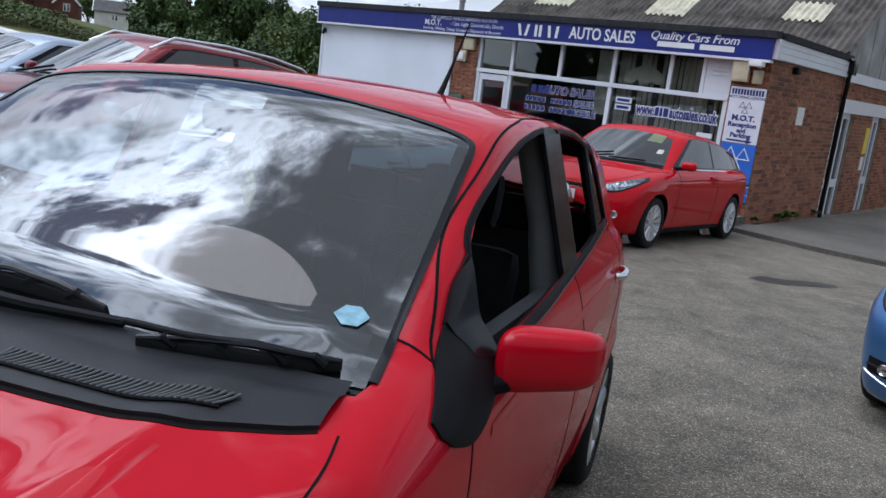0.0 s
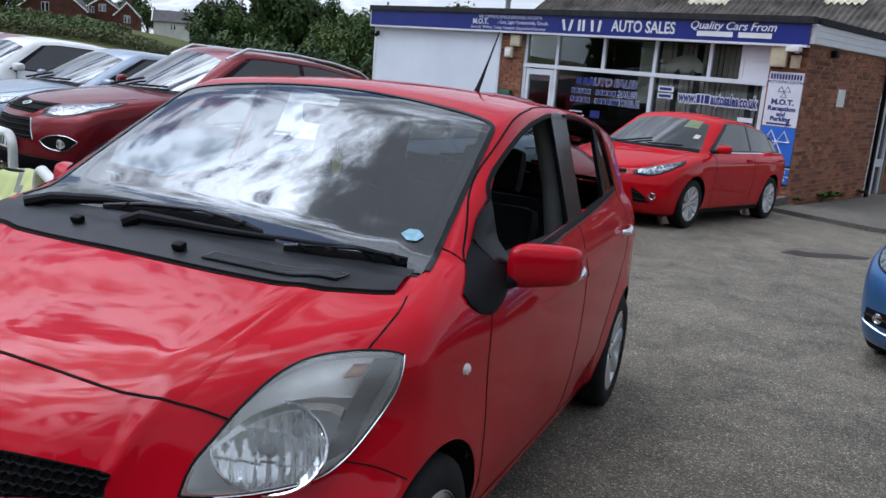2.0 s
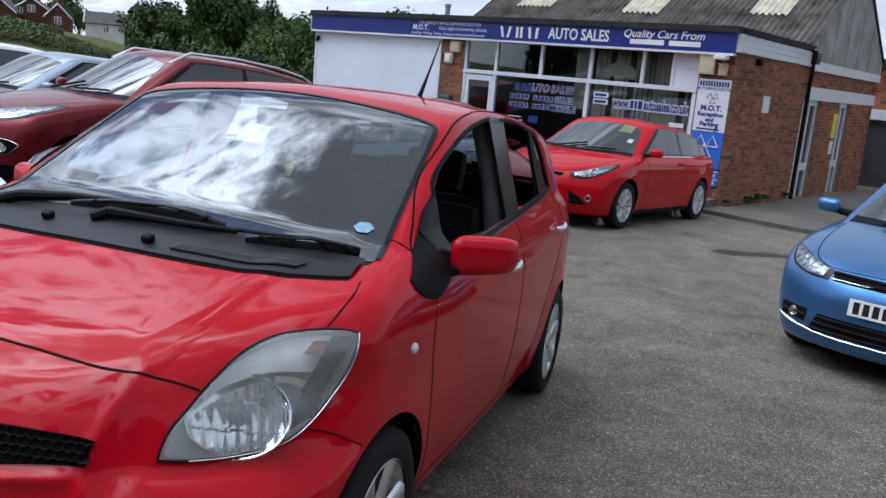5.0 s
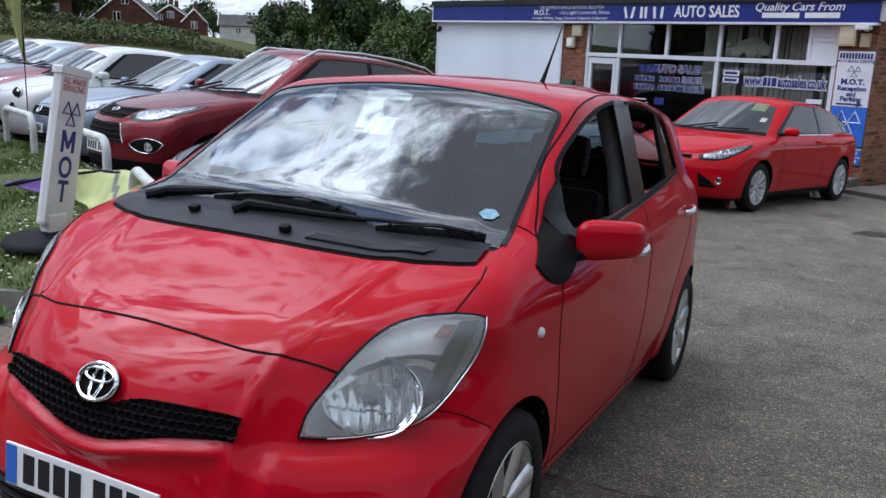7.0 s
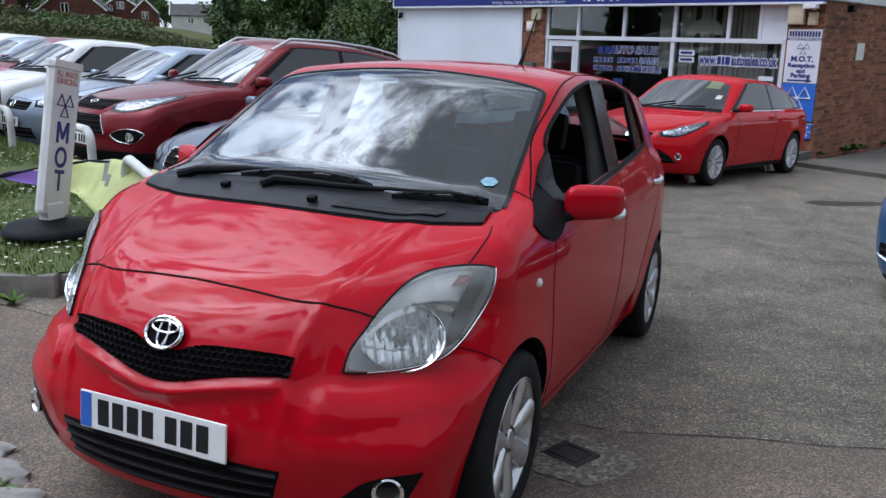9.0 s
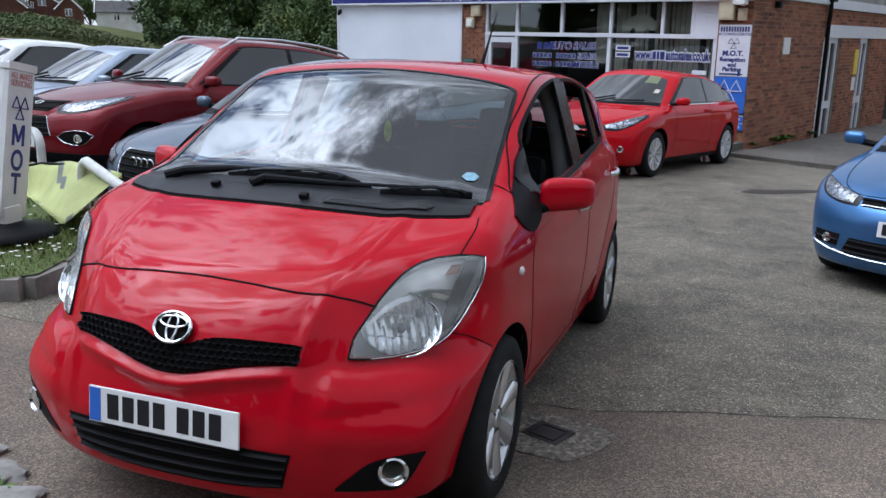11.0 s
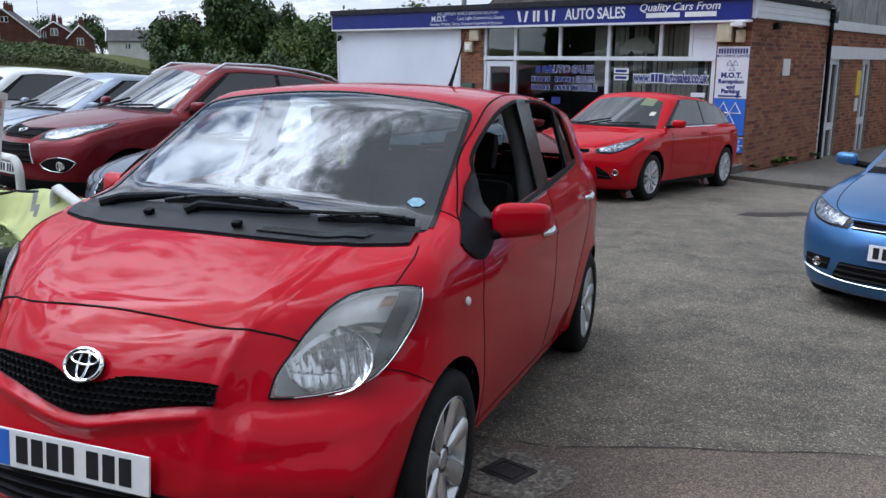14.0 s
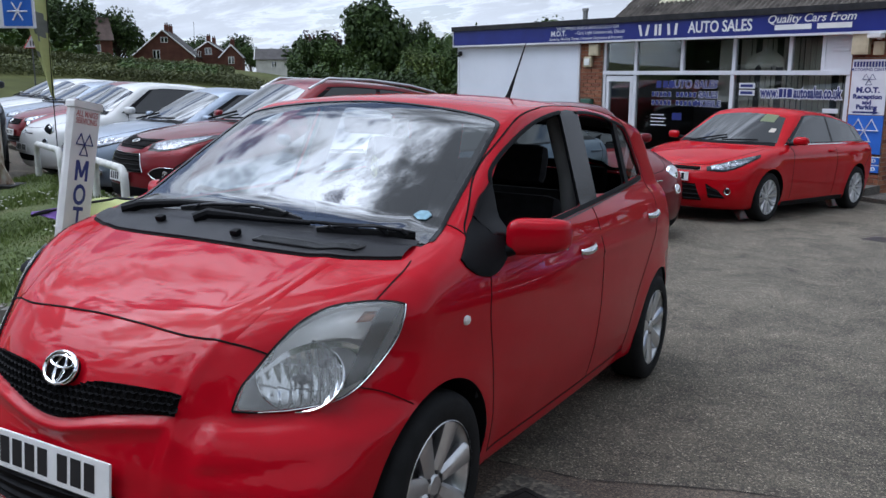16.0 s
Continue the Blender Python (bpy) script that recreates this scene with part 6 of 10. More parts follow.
vs, fs = [], []
for x, y in scatter(42000, (-8.5, -2.45, 1.6, 6.5)):
    z = verge_z(x, y) - 0.005
    h = rnd.uniform(0.015, 0.045) * (1.3 if noise.noise(Vector((x, y, 0)) * 1.2) > 0 else 0.7)
    a = rnd.uniform(0, 6.28)
    w = rnd.uniform(0.004, 0.008)
    lx, ly = rnd.uniform(-0.025, 0.025), rnd.uniform(-0.025, 0.025)
    o = len(vs)
    vs += [(x - w * math.cos(a), y - w * math.sin(a), z), (x + w * math.cos(a), y + w * math.sin(a), z), (x + lx, y + ly, z + h)]
    fs.append((o, o + 1, o + 2))
tagged(mesh_from("grass_blades", vs, fs, M["blade"], None, "", False), "short green grass blades on the verge", "grass", "", "stuff")
vs, fs = [], []
for x, y in scatter(900, (-7.5, -2.7, 1.9, 4.8)):
    if noise.noise(Vector((x * 0.9, y * 0.9, 4))) < -0.02:
        continue
    z = verge_z(x, y) + rnd.uniform(0.03, 0.05)
    r = rnd.uniform(0.009, 0.016)
    o = len(vs)
    vs += [(x + r * math.cos(k * 1.047), y + r * math.sin(k * 1.047), z + (0.003 if k % 2 else 0)) for k in range(6)] + [(x, y, z - 0.005)]
    fs += [(o + k, o + (k + 1) % 6, o + 6) for k in range(6)]
tagged(mesh_from("daisies", vs, fs, M["daisy"], None, "", False), "small white daisies in the grass", "flowers", "", "stuff")
# weeds by the kerb and at the wall foot
M["weed"] = leaf_mat("weed", (0.04, 0.09, 0.015), (0.12, 0.20, 0.04))


def weed(x, y, z, r, n, lab, seed):
    rr = random.Random(seed)
    vs, fs = [], []
    for _ in range(n):
        a, l, w = rr.uniform(0, 6.28), rr.uniform(0.5, 1) * r, rr.uniform(0.1, 0.22) * r
        e = rr.uniform(0.2, 1.0)
        c, s = math.cos(a), math.sin(a)
        o = len(vs)
        vs += [(x, y, z), (x + c * l * 0.5 - s * w, y + s * l * 0.5 + c * w, z + l * 0.45 * e), (x + c * l, y + s * l, z + l * 0.6 * e), (x + c * l * 0.5 + s * w, y + s * l * 0.5 - c * w, z + l * 0.45 * e)]
        fs.append((o, o + 1, o + 2, o + 3))
    tagged(mesh_from("weed", vs, fs, M["weed"], None, "", False), lab, "plant", "weeds")


for k, (x, y, r) in enumerate(((-3.4, 1.66, 0.12), (-3.05, 1.68, 0.16), (-2.8, 1.72, 0.13), (-2.62, 1.75, 0.12), (-2.95, 1.45, 0.10), (-1.2, -0.05, 0.08), (-0.75, 0.12, 0.07))):
    weed(x, y, ground_z(x, y) + 0.005, r, 16, "green weed growing at the kerb", k)
for k, y in enumerate((1.6, 2.0, 2.3, 3.9, 0.4)):
    p = B @ Vector((0.10, y, 0))
    weed(p.x, p.y, ground_z(p.x, p.y) + 0.11, 0.24 if k in (0, 1, 2) else 0.15, 26, "weeds at the foot of the brick wall", 20 + k)
# kerb stones
M["kerb"] = plain("kerb", (0.20, 0.185, 0.165), 0.9, 0, 0.3, 0.35, 7, bumps=0.5, grain=60)
line = FRONT[:]
P = polyline([(a, b) for a, b in line], 400)
L = np.concatenate([[0], np.cumsum(np.linalg.norm(np.diff(P, axis=0), axis=1))])
s = 0.0
kerb = tagged(new("kerb"), "worn grey concrete kerb along the verge", "kerb", "", "structure")
while s + 0.3 < L[-1]:
    ln = 0.90 if s < 11.0 else 0.42
    e = min(s + ln - 0.012, L[-1])
    a = np.array([np.interp(s, L, P[:, 0]), np.interp(s, L, P[:, 1])])
    b = np.array([np.interp(e, L, P[:, 0]), np.interp(e, L, P[:, 1])])
    mid = (a + b) / 2
    ang = math.degrees(math.atan2(b[1] - a[1], b[0] - a[0]))
    hl = np.linalg.norm(b - a) / 2
    st = part("kerb_stone", bm_box((-hl, -0.075, -0.2), (hl, 0.06, 0.062 + rnd.uniform(-0.008, 0.008)), 0.014), M["kerb"], kerb, "", True)
    st.matrix_basis = pose(mid[0], mid[1], 0.0, 0, 0, ang)
    s += ln

# ---- the red hatchback in front: all its parts ----
def mirror_x(pts):
    return [(-p[0], p[1], p[2]) for p in pts]


WIN_F = [(1.265, 1.03), (1.305, 1.21), (1.39, 1.272), (1.56, 1.345), (1.78, 1.41), (1.96, 1.44), (2.075, 1.452), (2.10, 1.44), (2.055, 1.10), (2.035, 1.072), (1.6, 1.046)]
WIN_R = [(2.265, 1.105), (2.30, 1.44), (2.33, 1.455), (2.55, 1.448), (2.74, 1.43), (2.80, 1.415), (2.765, 1.135), (2.74, 1.122), (2.4, 1.098)]
WIN_Q = [(2.82, 1.14), (2.86, 1.40), (2.90, 1.405), (2.98, 1.385), (3.04, 1.30), (3.085, 1.16), (3.06, 1.148)]
SCREEN = [(0.0, 1.615), (0.3, 1.605), (0.5, 1.592), (0.585, 1.575), (0.61, 1.545), (0.628, 1.42), (0.652, 1.23), (0.676, 1.03), (0.70, 0.915), (0.69, 0.86), (0.55, 0.805), (0.3, 0.765), (0.0, 0.75)]
SCREEN = SCREEN + [(-x, y) for x, y in SCREEN[-2:0:-1]]
LAMP_TOP = [(0.509, 0.21, 0.646), (0.512, 0.242, 0.703), (0.53, 0.285, 0.75), (0.552, 0.338, 0.806), (0.585, 0.409, 0.862), (0.628, 0.479, 0.893), (0.695, 0.549, 0.906), (0.751, 0.605, 0.904), (0.777, 0.63, 0.896)]
LAMP_BOT = [(0.509, 0.21, 0.646), (0.56, 0.253, 0.641), (0.623, 0.316, 0.643), (0.695, 0.408, 0.656), (0.728, 0.467, 0.684), (0.756, 0.544, 0.747), (0.777, 0.591, 0.812), (0.784, 0.614, 0.868), (0.777, 0.63, 0.896)]


def lamp_poly(sd):
    a = spline(LAMP_TOP, 30)
    b = spline(LAMP_BOT, 30)[::-1]
    return [(sd * p[0], p[2]) for p in np.concatenate([a, b[1:-1]])]


def grille_edges(n):
    top = [(0.385, 0.682), (0.30, 0.689), (0.22, 0.692), (0.14, 0.689), (0.10, 0.680), (0.055, 0.664), (0, 0.656)]
    bot = [(0.383, 0.632), (0.34, 0.632), (0.27, 0.627), (0.18, 0.613), (0.10, 0.595), (0.04, 0.584), (0, 0.582)]
    top = [(-a, b) for a, b in top] + top[-2::-1]
    bot = [(-a, b) for a, b in bot] + bot[-2::-1]
    top = [(p[0], 0.1, (p[1] + q[1]) / 2) for p, q in zip(top, [(-a, b) for a, b in top[::-1]])]
    bot = [(p[0], 0.1, (p[1] + q[1]) / 2 - 0.004) for p, q in zip(bot, [(-a, b) for a, b in bot[::-1]])]
    return spline(top, n), spline(bot, n)


def small_front(car):
    F = FORM_SMALL
    # grille: dark backing and honeycomb
    A, Bc = grille_edges(48)
    fwd = (0, 1, 0)
    patch(F, "grille", A, Bc, fwd, M["gap"], car, 0.002, 0, 48, 8, "black honeycomb grille", 0.02)
    pitch, row = 0.0235, 0.0178
    cells = []
    for r in range(-5, 6):
        for c in range(-18, 19):
            x = (c + 0.5 * (r % 2)) * pitch
            z = 0.640 + r * row - 0.10 * x * x + 0.05 * abs(x)
            zt = np.interp(x, A[:, 0], A[:, 2]) - 0.004
            zb = np.interp(x, Bc[:, 0], Bc[:, 2]) + 0.004
            if zb - 0.006 < z < zt + 0.006 and abs(x) < 0.379:
                cells.append((x, z, zt, zb))
    P = []
    for x, z, zt, zb in cells:
        for rad in (1.03, 0.70):
            for k in range(6):
                a = math.pi / 6 + k * math.pi / 3
                P.append((x + math.cos(a) * pitch * 0.577 * rad, 0.1, min(zt + 0.002, max(zb - 0.002, z + math.sin(a) * row * 0.62 * rad))))
    Q = F.onto(P, fwd)
    N = F.grad(Q)
    vs, fs = [], []
    for i in range(len(cells)):
        o = len(vs)
        for k in range(12):
            vs.append(Q[i * 12 + k] + N[i * 12 + k] * (0.011 if k < 6 else 0.006))
        for k in range(6, 12):
            vs.append(Q[i * 12 + k] - N[i * 12 + k] * 0.006)
        for k in range(6):
            j = (k + 1) % 6
            fs.append((o + k, o + 6 + k, o + 6 + j, o + j)[::-1])
            fs.append((o + 6 + k, o + 12 + k, o + 12 + j, o + 6 + j)[::-1])
    mesh_from("grille_mesh", vs, fs, M["black_plastic"], car, "black plastic honeycomb mesh", False)
    # oval chrome badge
    bc = F.onto([(0, 0.1, 0.697)], fwd)[0]
    bn = F.grad(np.array([bc]))[0]
    q = Vector(bn).to_track_quat("Z", "Y").to_matrix().to_4x4()
    bm_ = Matrix.Translation(Vector(bc) + Vector(bn) * 0.018) @ q

    def oval(rx, ry, r, n=40):
        vs, fs = tube_verts([(rx * math.cos(2 * math.pi * k / n), ry * math.sin(2 * math.pi * k / n), 0) for k in range(n)], r, 8, True)
        return vs, fs
    vs, fs = oval(0.061, 0.045, 0.0062)
    ring = mesh_from("badge", [bm_ @ Vector(v) for v in vs], fs, M["chrome"], car, "chrome oval badge")
    vs, fs = merge(oval(0.017, 0.040, 0.0042, 28), ([(v[0], v[1] + 0.017, v[2]) for v in oval(0.046, 0.0165, 0.0042, 28)[0]], oval(0.046, 0.0165, 0.0042, 28)[1]))
    mesh_from("badge_emblem", [bm_ @ Vector(v) for v in vs], fs, M["chrome"], ring)
    vs, fs = lathe([(0, 0.0), (0.058, 0.0), (0.06, -0.02)], 32, "z")
    mesh_from("badge_back", [bm_ @ Vector((v[0], v[1] * 0.72, v[2] - 0.006)) for v in vs], fs, M["gap"], ring, "black badge backing")
    # lower grille with slats
    lt = [(-0.392, 0.05, 0.378), (-0.2, 0, 0.392), (0, 0, 0.396), (0.2, 0, 0.392), (0.392, 0.05, 0.378)]
    lb = [(-0.357, 0.05, 0.262), (-0.2, 0, 0.252), (0, 0, 0.248), (0.2, 0, 0.252), (0.357, 0.05, 0.262)]
    patch(F, "lower_grille", lt, lb, fwd, M["gap"], car, 0.003, 0, 40, 6, "black lower intake", 0.02)
    for k in range(4):
        t = 0.12 + 0.25 * k
        pts = [tuple(np.array(a) * (1 - t) + np.array(b) * t) for a, b in zip(lt, lb)]
        pts[0], pts[-1] = (pts[0][0] + 0.006, *pts[0][1:]), (pts[-1][0] - 0.006, *pts[-1][1:])
        seam(F, "grille_slat", pts, fwd, M["black_plastic"], car, 0.012, 40, 0.004, lift=0.010)
    # fog lamps in their recesses
    ft = [(0.522, 0.12, 0.264), (0.55, 0.13, 0.297), (0.608, 0.157, 0.352), (0.676, 0.19, 0.372), (0.749, 0.25, 0.379)]
    fb = [(0.522, 0.12, 0.258), (0.58, 0.15, 0.256), (0.625, 0.17, 0.256), (0.69, 0.22, 0.264), (0.749, 0.25, 0.374)]
    for sd in (1, -1):
        rec = patch(F, "fog_recess", [(sd * x, y, z) for x, y, z in ft], [(sd * x, y, z) for x, y, z in fb], (-0.55 * sd, 0.8, 0), M["black_plastic"], car, 0.003, 0, 24, 8, "black fog lamp surround", 0.015)
        c = F.onto([(sd * 0.672, 0.19, 0.324)], (-0.5 * sd, 0.85, 0))[0]
        n = Vector((0.42 * sd, -0.9, 0.0)).normalized()
        q = Matrix.Translation(Vector(c) + n * 0.004) @ n.to_track_quat("Z", "Y").to_matrix().to_4x4()
        vs, fs = lathe([(0.034, -0.02), (0.043, 0.004), (0.045, 0.010), (0.040, 0.013), (0.034, 0.006)], 32, "z")
        fog = mesh_from("fog_lamp", [q @ Vector(v) for v in vs], fs, M["chrome"], car, "chrome-ringed fog lamp")
        vs, fs = lathe([(0, 0.012), (0.02, 0.011), (0.036, 0.004)], 28, "z")
        mesh_from("fog_lens", [q @ Vector(v) for v in vs], fs, M["glass_clear"], fog, "clear lens")
        vs, fs = lathe([(0.0, -0.02), (0.012, -0.018), (0.025, -0.008), (0.035, 0.005)], 28, "z")
        mesh_from("fog_reflector", [q @ Vector(v) for v in vs], fs, M["reflector"], fog)
    # number plate on its holder
    pl = number_plate(car, pose(0, 0.0, 0, 0) @ Matrix.Translation((0.0, 0.024, 0.449)) @ pose(0, 0, 0, -2, 0, 0))
    plate_bars(pl)
    part("plate_holder", bm_box((-0.24, 0.026, 0.383), (0.25, 0.05, 0.402), 0.003), M["black_gloss"], car, "black plate holder")
    part("bar", bm_box((-0.12, 0.024, 0.387), (0.19, 0.0265, 0.393)), M["trim_grey"], car)
    # joints of bonnet, bumper and wings
    bon = [(0, 0.226, 0.83), (0.131, 0.224, 0.828), (0.317, 0.234, 0.815), (0.414, 0.261, 0.81), (0.470, 0.287, 0.798), (0.535, 0.318, 0.782)]
    seam(F, "bonnet_joint", mirror_x(bon[::-1]) + bon[1:], (0, 0.6, -0.8), M["gap"], car, 0.005, 120, 0.0030)
    bs = [(0.716, 0.572, 0.912), (0.723, 0.62, 0.94), (0.725, 0.70, 0.977), (0.711, 0.768, 0.997)]
    seam(F, "bonnet_edge", bs, (-0.3, 0.2, -0.93), M["gap"], car, 0.004, 60, sides=(1, -1))
    seam(F, "bumper_joint", [(0.728, 0.470, 0.684), (0.78, 0.535, 0.661), (0.826, 0.618, 0.612)], (-0.9, 0.4, -0.1), M["gap_soft"], car, 0.004, 24, sides=(1, -1))


def small_crease(car):
    pts = [(0.502, 0.62, 0.99), (0.482, 0.47, 0.93), (0.456, 0.345, 0.87), (0.432, 0.275, 0.817)]
    seam(FORM_SMALL, "bonnet_crease", pts, (-0.1, 0.6, -0.8), M["red_solid"], car, 0.036, 60, 0.0002, (1, -1), "", 0.0026)


def small_lining(car, cuts):
    """Dark lining a finger's width inside the skin, above the sills."""
    V, F = skin(FORM_SMALL, 0.8, cuts)
    V = np.array(V, float)
    V = V - FORM_SMALL.grad(V) * 0.016
    keep = [f for f in F if all(V[i][2] > 0.5 and V[i][1] > 1.0 for i in f)]
    mesh_from("inner_lining", [tuple(p) for p in V], keep, M["fabric"], car, "dark cabin lining")


def small_lamp(car, sd):
    F = FORM_SMALL
    T = [(sd * x, y, z) for x, y, z in LAMP_TOP]
    Bt = [(sd * x, y, z) for x, y, z in LAMP_BOT]
    d = (-0.6 * sd, 0.7, -0.35)
    lens = patch(F, "headlamp", T, Bt, d, M["glass_lens"], car, 0.006, 0.006, 36, 14, "clear headlamp with round reflector", 0.012)
    lens.visible_shadow = False
    patch(F, "lamp_housing", T, Bt, d, M["lamp_grey"], lens, -0.085, -0.03, 28, 10, "grey lamp housing", 0.0)
    rim = np.concatenate([spline(LAMP_TOP, 40), spline(LAMP_BOT, 40)[::-1]])
    rim[:, 0] *= sd
    Q = F.onto(rim, d)
    N = F.grad(Q)
    wall = [tuple(p - n * 0.001) for p, n in zip(Q, N)] + [tuple(p - n * 0.10) for p, n in zip(Q, N)]
    k = len(Q)
    mesh_from("lamp_rim", wall, [(i, (i + 1) % k, k + (i + 1) % k, k + i) for i in range(k)], M["lamp_frost"], lens, "pale lamp rim")
    for edge_, mat, lab in ((LAMP_TOP, "black_gloss", "thin black seal"), (LAMP_BOT, "black_gloss", "thin black seal"), (LAMP_BOT[1:], "alloy", "thin silver edge")):
        w = 0.006 if mat == "black_gloss" else 0.0028
        seam(F, "lamp_seal", [(sd * x, y, z) for x, y, z in edge_], d, M[mat], lens, w, 50, 0.0070 if mat == "black_gloss" else 0.0082, label=lab, lift=0.001)
    # main reflector bowl, bulb caps and the upper indicator chamber
    c = Vector((sd * 0.605, 0.37, 0.722))
    n = Vector((sd * 0.36, -0.82, 0.48)).normalized()
    q = Matrix.Translation(c - n * 0.035) @ n.to_track_quat("Z", "Y").to_matrix().to_4x4()
    # bowl with upright flutes in three tiers
    vs, fs = [], []
    nx, ny = 49, 31
    for j in range(ny):
        for i in range(nx):
            x = -0.118 + 0.236 * i / (nx - 1)
            half = math.sqrt(max(0.0, 1 - (x / 0.120) ** 2)) * 0.100
            y = -half + 2 * half * j / (ny - 1)
            tier = 0.010 * (((y + 0.10) / 0.067) % 1.0 - 0.5) * (1 if abs(y) < 0.085 else 0.3)
            flute = 0.0045 * abs(math.sin(math.pi * (x + 0.2 * y) / 0.030))
            vs.append((x, y, 2.6 * (x * x + y * y) - 0.008 + tier - flute))
    for j in range(ny - 1):
        for i in range(nx - 1):
            fs.append((j * nx + i, j * nx + i + 1, (j + 1) * nx + i + 1, (j + 1) * nx + i))
    mesh_from("reflector", [q @ Vector(v) for v in vs], fs, M["mirror_bowl"], lens, "fluted mirror reflector", True, 28)
    vs, fs = tube_verts([(0.116 * math.cos(2 * math.pi * s / 40) * 1.05, 0.116 * math.sin(2 * math.pi * s / 40) * 0.86, 0.028) for s in range(40)], 0.004, 8, True)
    mesh_from("reflector_ring", [q @ Vector(v) for v in vs], fs, M["chrome"], lens)
    for dx, dy, r in ((0.0, -0.005, 0.015), (0.055 * sd, 0.04, 0.013)):
        vs, fs = lathe([(0, 0.028), (r * 0.6, 0.027), (r, 0.016), (r * 1.05, -0.01)], 16, "z")
        mesh_from("bulb_cap", [q @ Vector((v[0] + dx, v[1] + dy, v[2])) for v in vs], fs, M["alloy_dark"], lens, "grey bulb cap")
    up_t = [(sd * x, y, z) for x, y, z in ((0.548, 0.34, 0.795), (0.588, 0.41, 0.856), (0.63, 0.478, 0.886), (0.69, 0.545, 0.899), (0.735, 0.59, 0.898))]
    up_b = [(sd * x, y, z) for x, y, z in ((0.545, 0.32, 0.755), (0.60, 0.39, 0.800), (0.65, 0.45, 0.812), (0.70, 0.51, 0.805), (0.738, 0.565, 0.795))]
    patch(F, "indicator_chamber", up_t, up_b, d, M["lamp_frost"], lens, -0.022, 0.0, 20, 8, "ribbed silver indicator chamber", 0.02)
    am_t = [(sd * x, y, z) for x, y, z in ((0.695, 0.545, 0.880), (0.722, 0.572, 0.880))]
    am_b = [(sd * x, y, z) for x, y, z in ((0.688, 0.515, 0.852), (0.716, 0.548, 0.852))]
    patch(F, "indicator_bulb", am_t, am_b, d, M["amber"], lens, -0.018, 0.006, 10, 8, "amber indicator bulb", 0.004)
    br_t = [(sd * x, y, z) for x, y, z in ((0.53, 0.29, 0.735), (0.58, 0.36, 0.792), (0.65, 0.44, 0.806), (0.71, 0.51, 0.785), (0.735, 0.52, 0.72))]
    br_b = [(sd * x, y, z) for x, y, z in ((0.528, 0.28, 0.722), (0.585, 0.36, 0.775), (0.648, 0.44, 0.79), (0.70, 0.50, 0.768), (0.722, 0.50, 0.71))]
    patch(F, "lamp_brow", br_t, br_b, d, M["chrome"], lens, -0.014, 0.0, 30, 4, "chrome brow", 0.01)
    dk_t = [(sd * x, y, z) for x, y, z in ((0.728, 0.582, 0.893), (0.772, 0.626, 0.893))]
    dk_b = [(sd * x, y, z) for x, y, z in ((0.690, 0.445, 0.672), (0.738, 0.50, 0.705))]
    patch(F, "lamp_bezel", dk_t, dk_b, d, M["black_gloss"], lens, -0.010, 0.0, 8, 14, "dark bezel", 0.01)


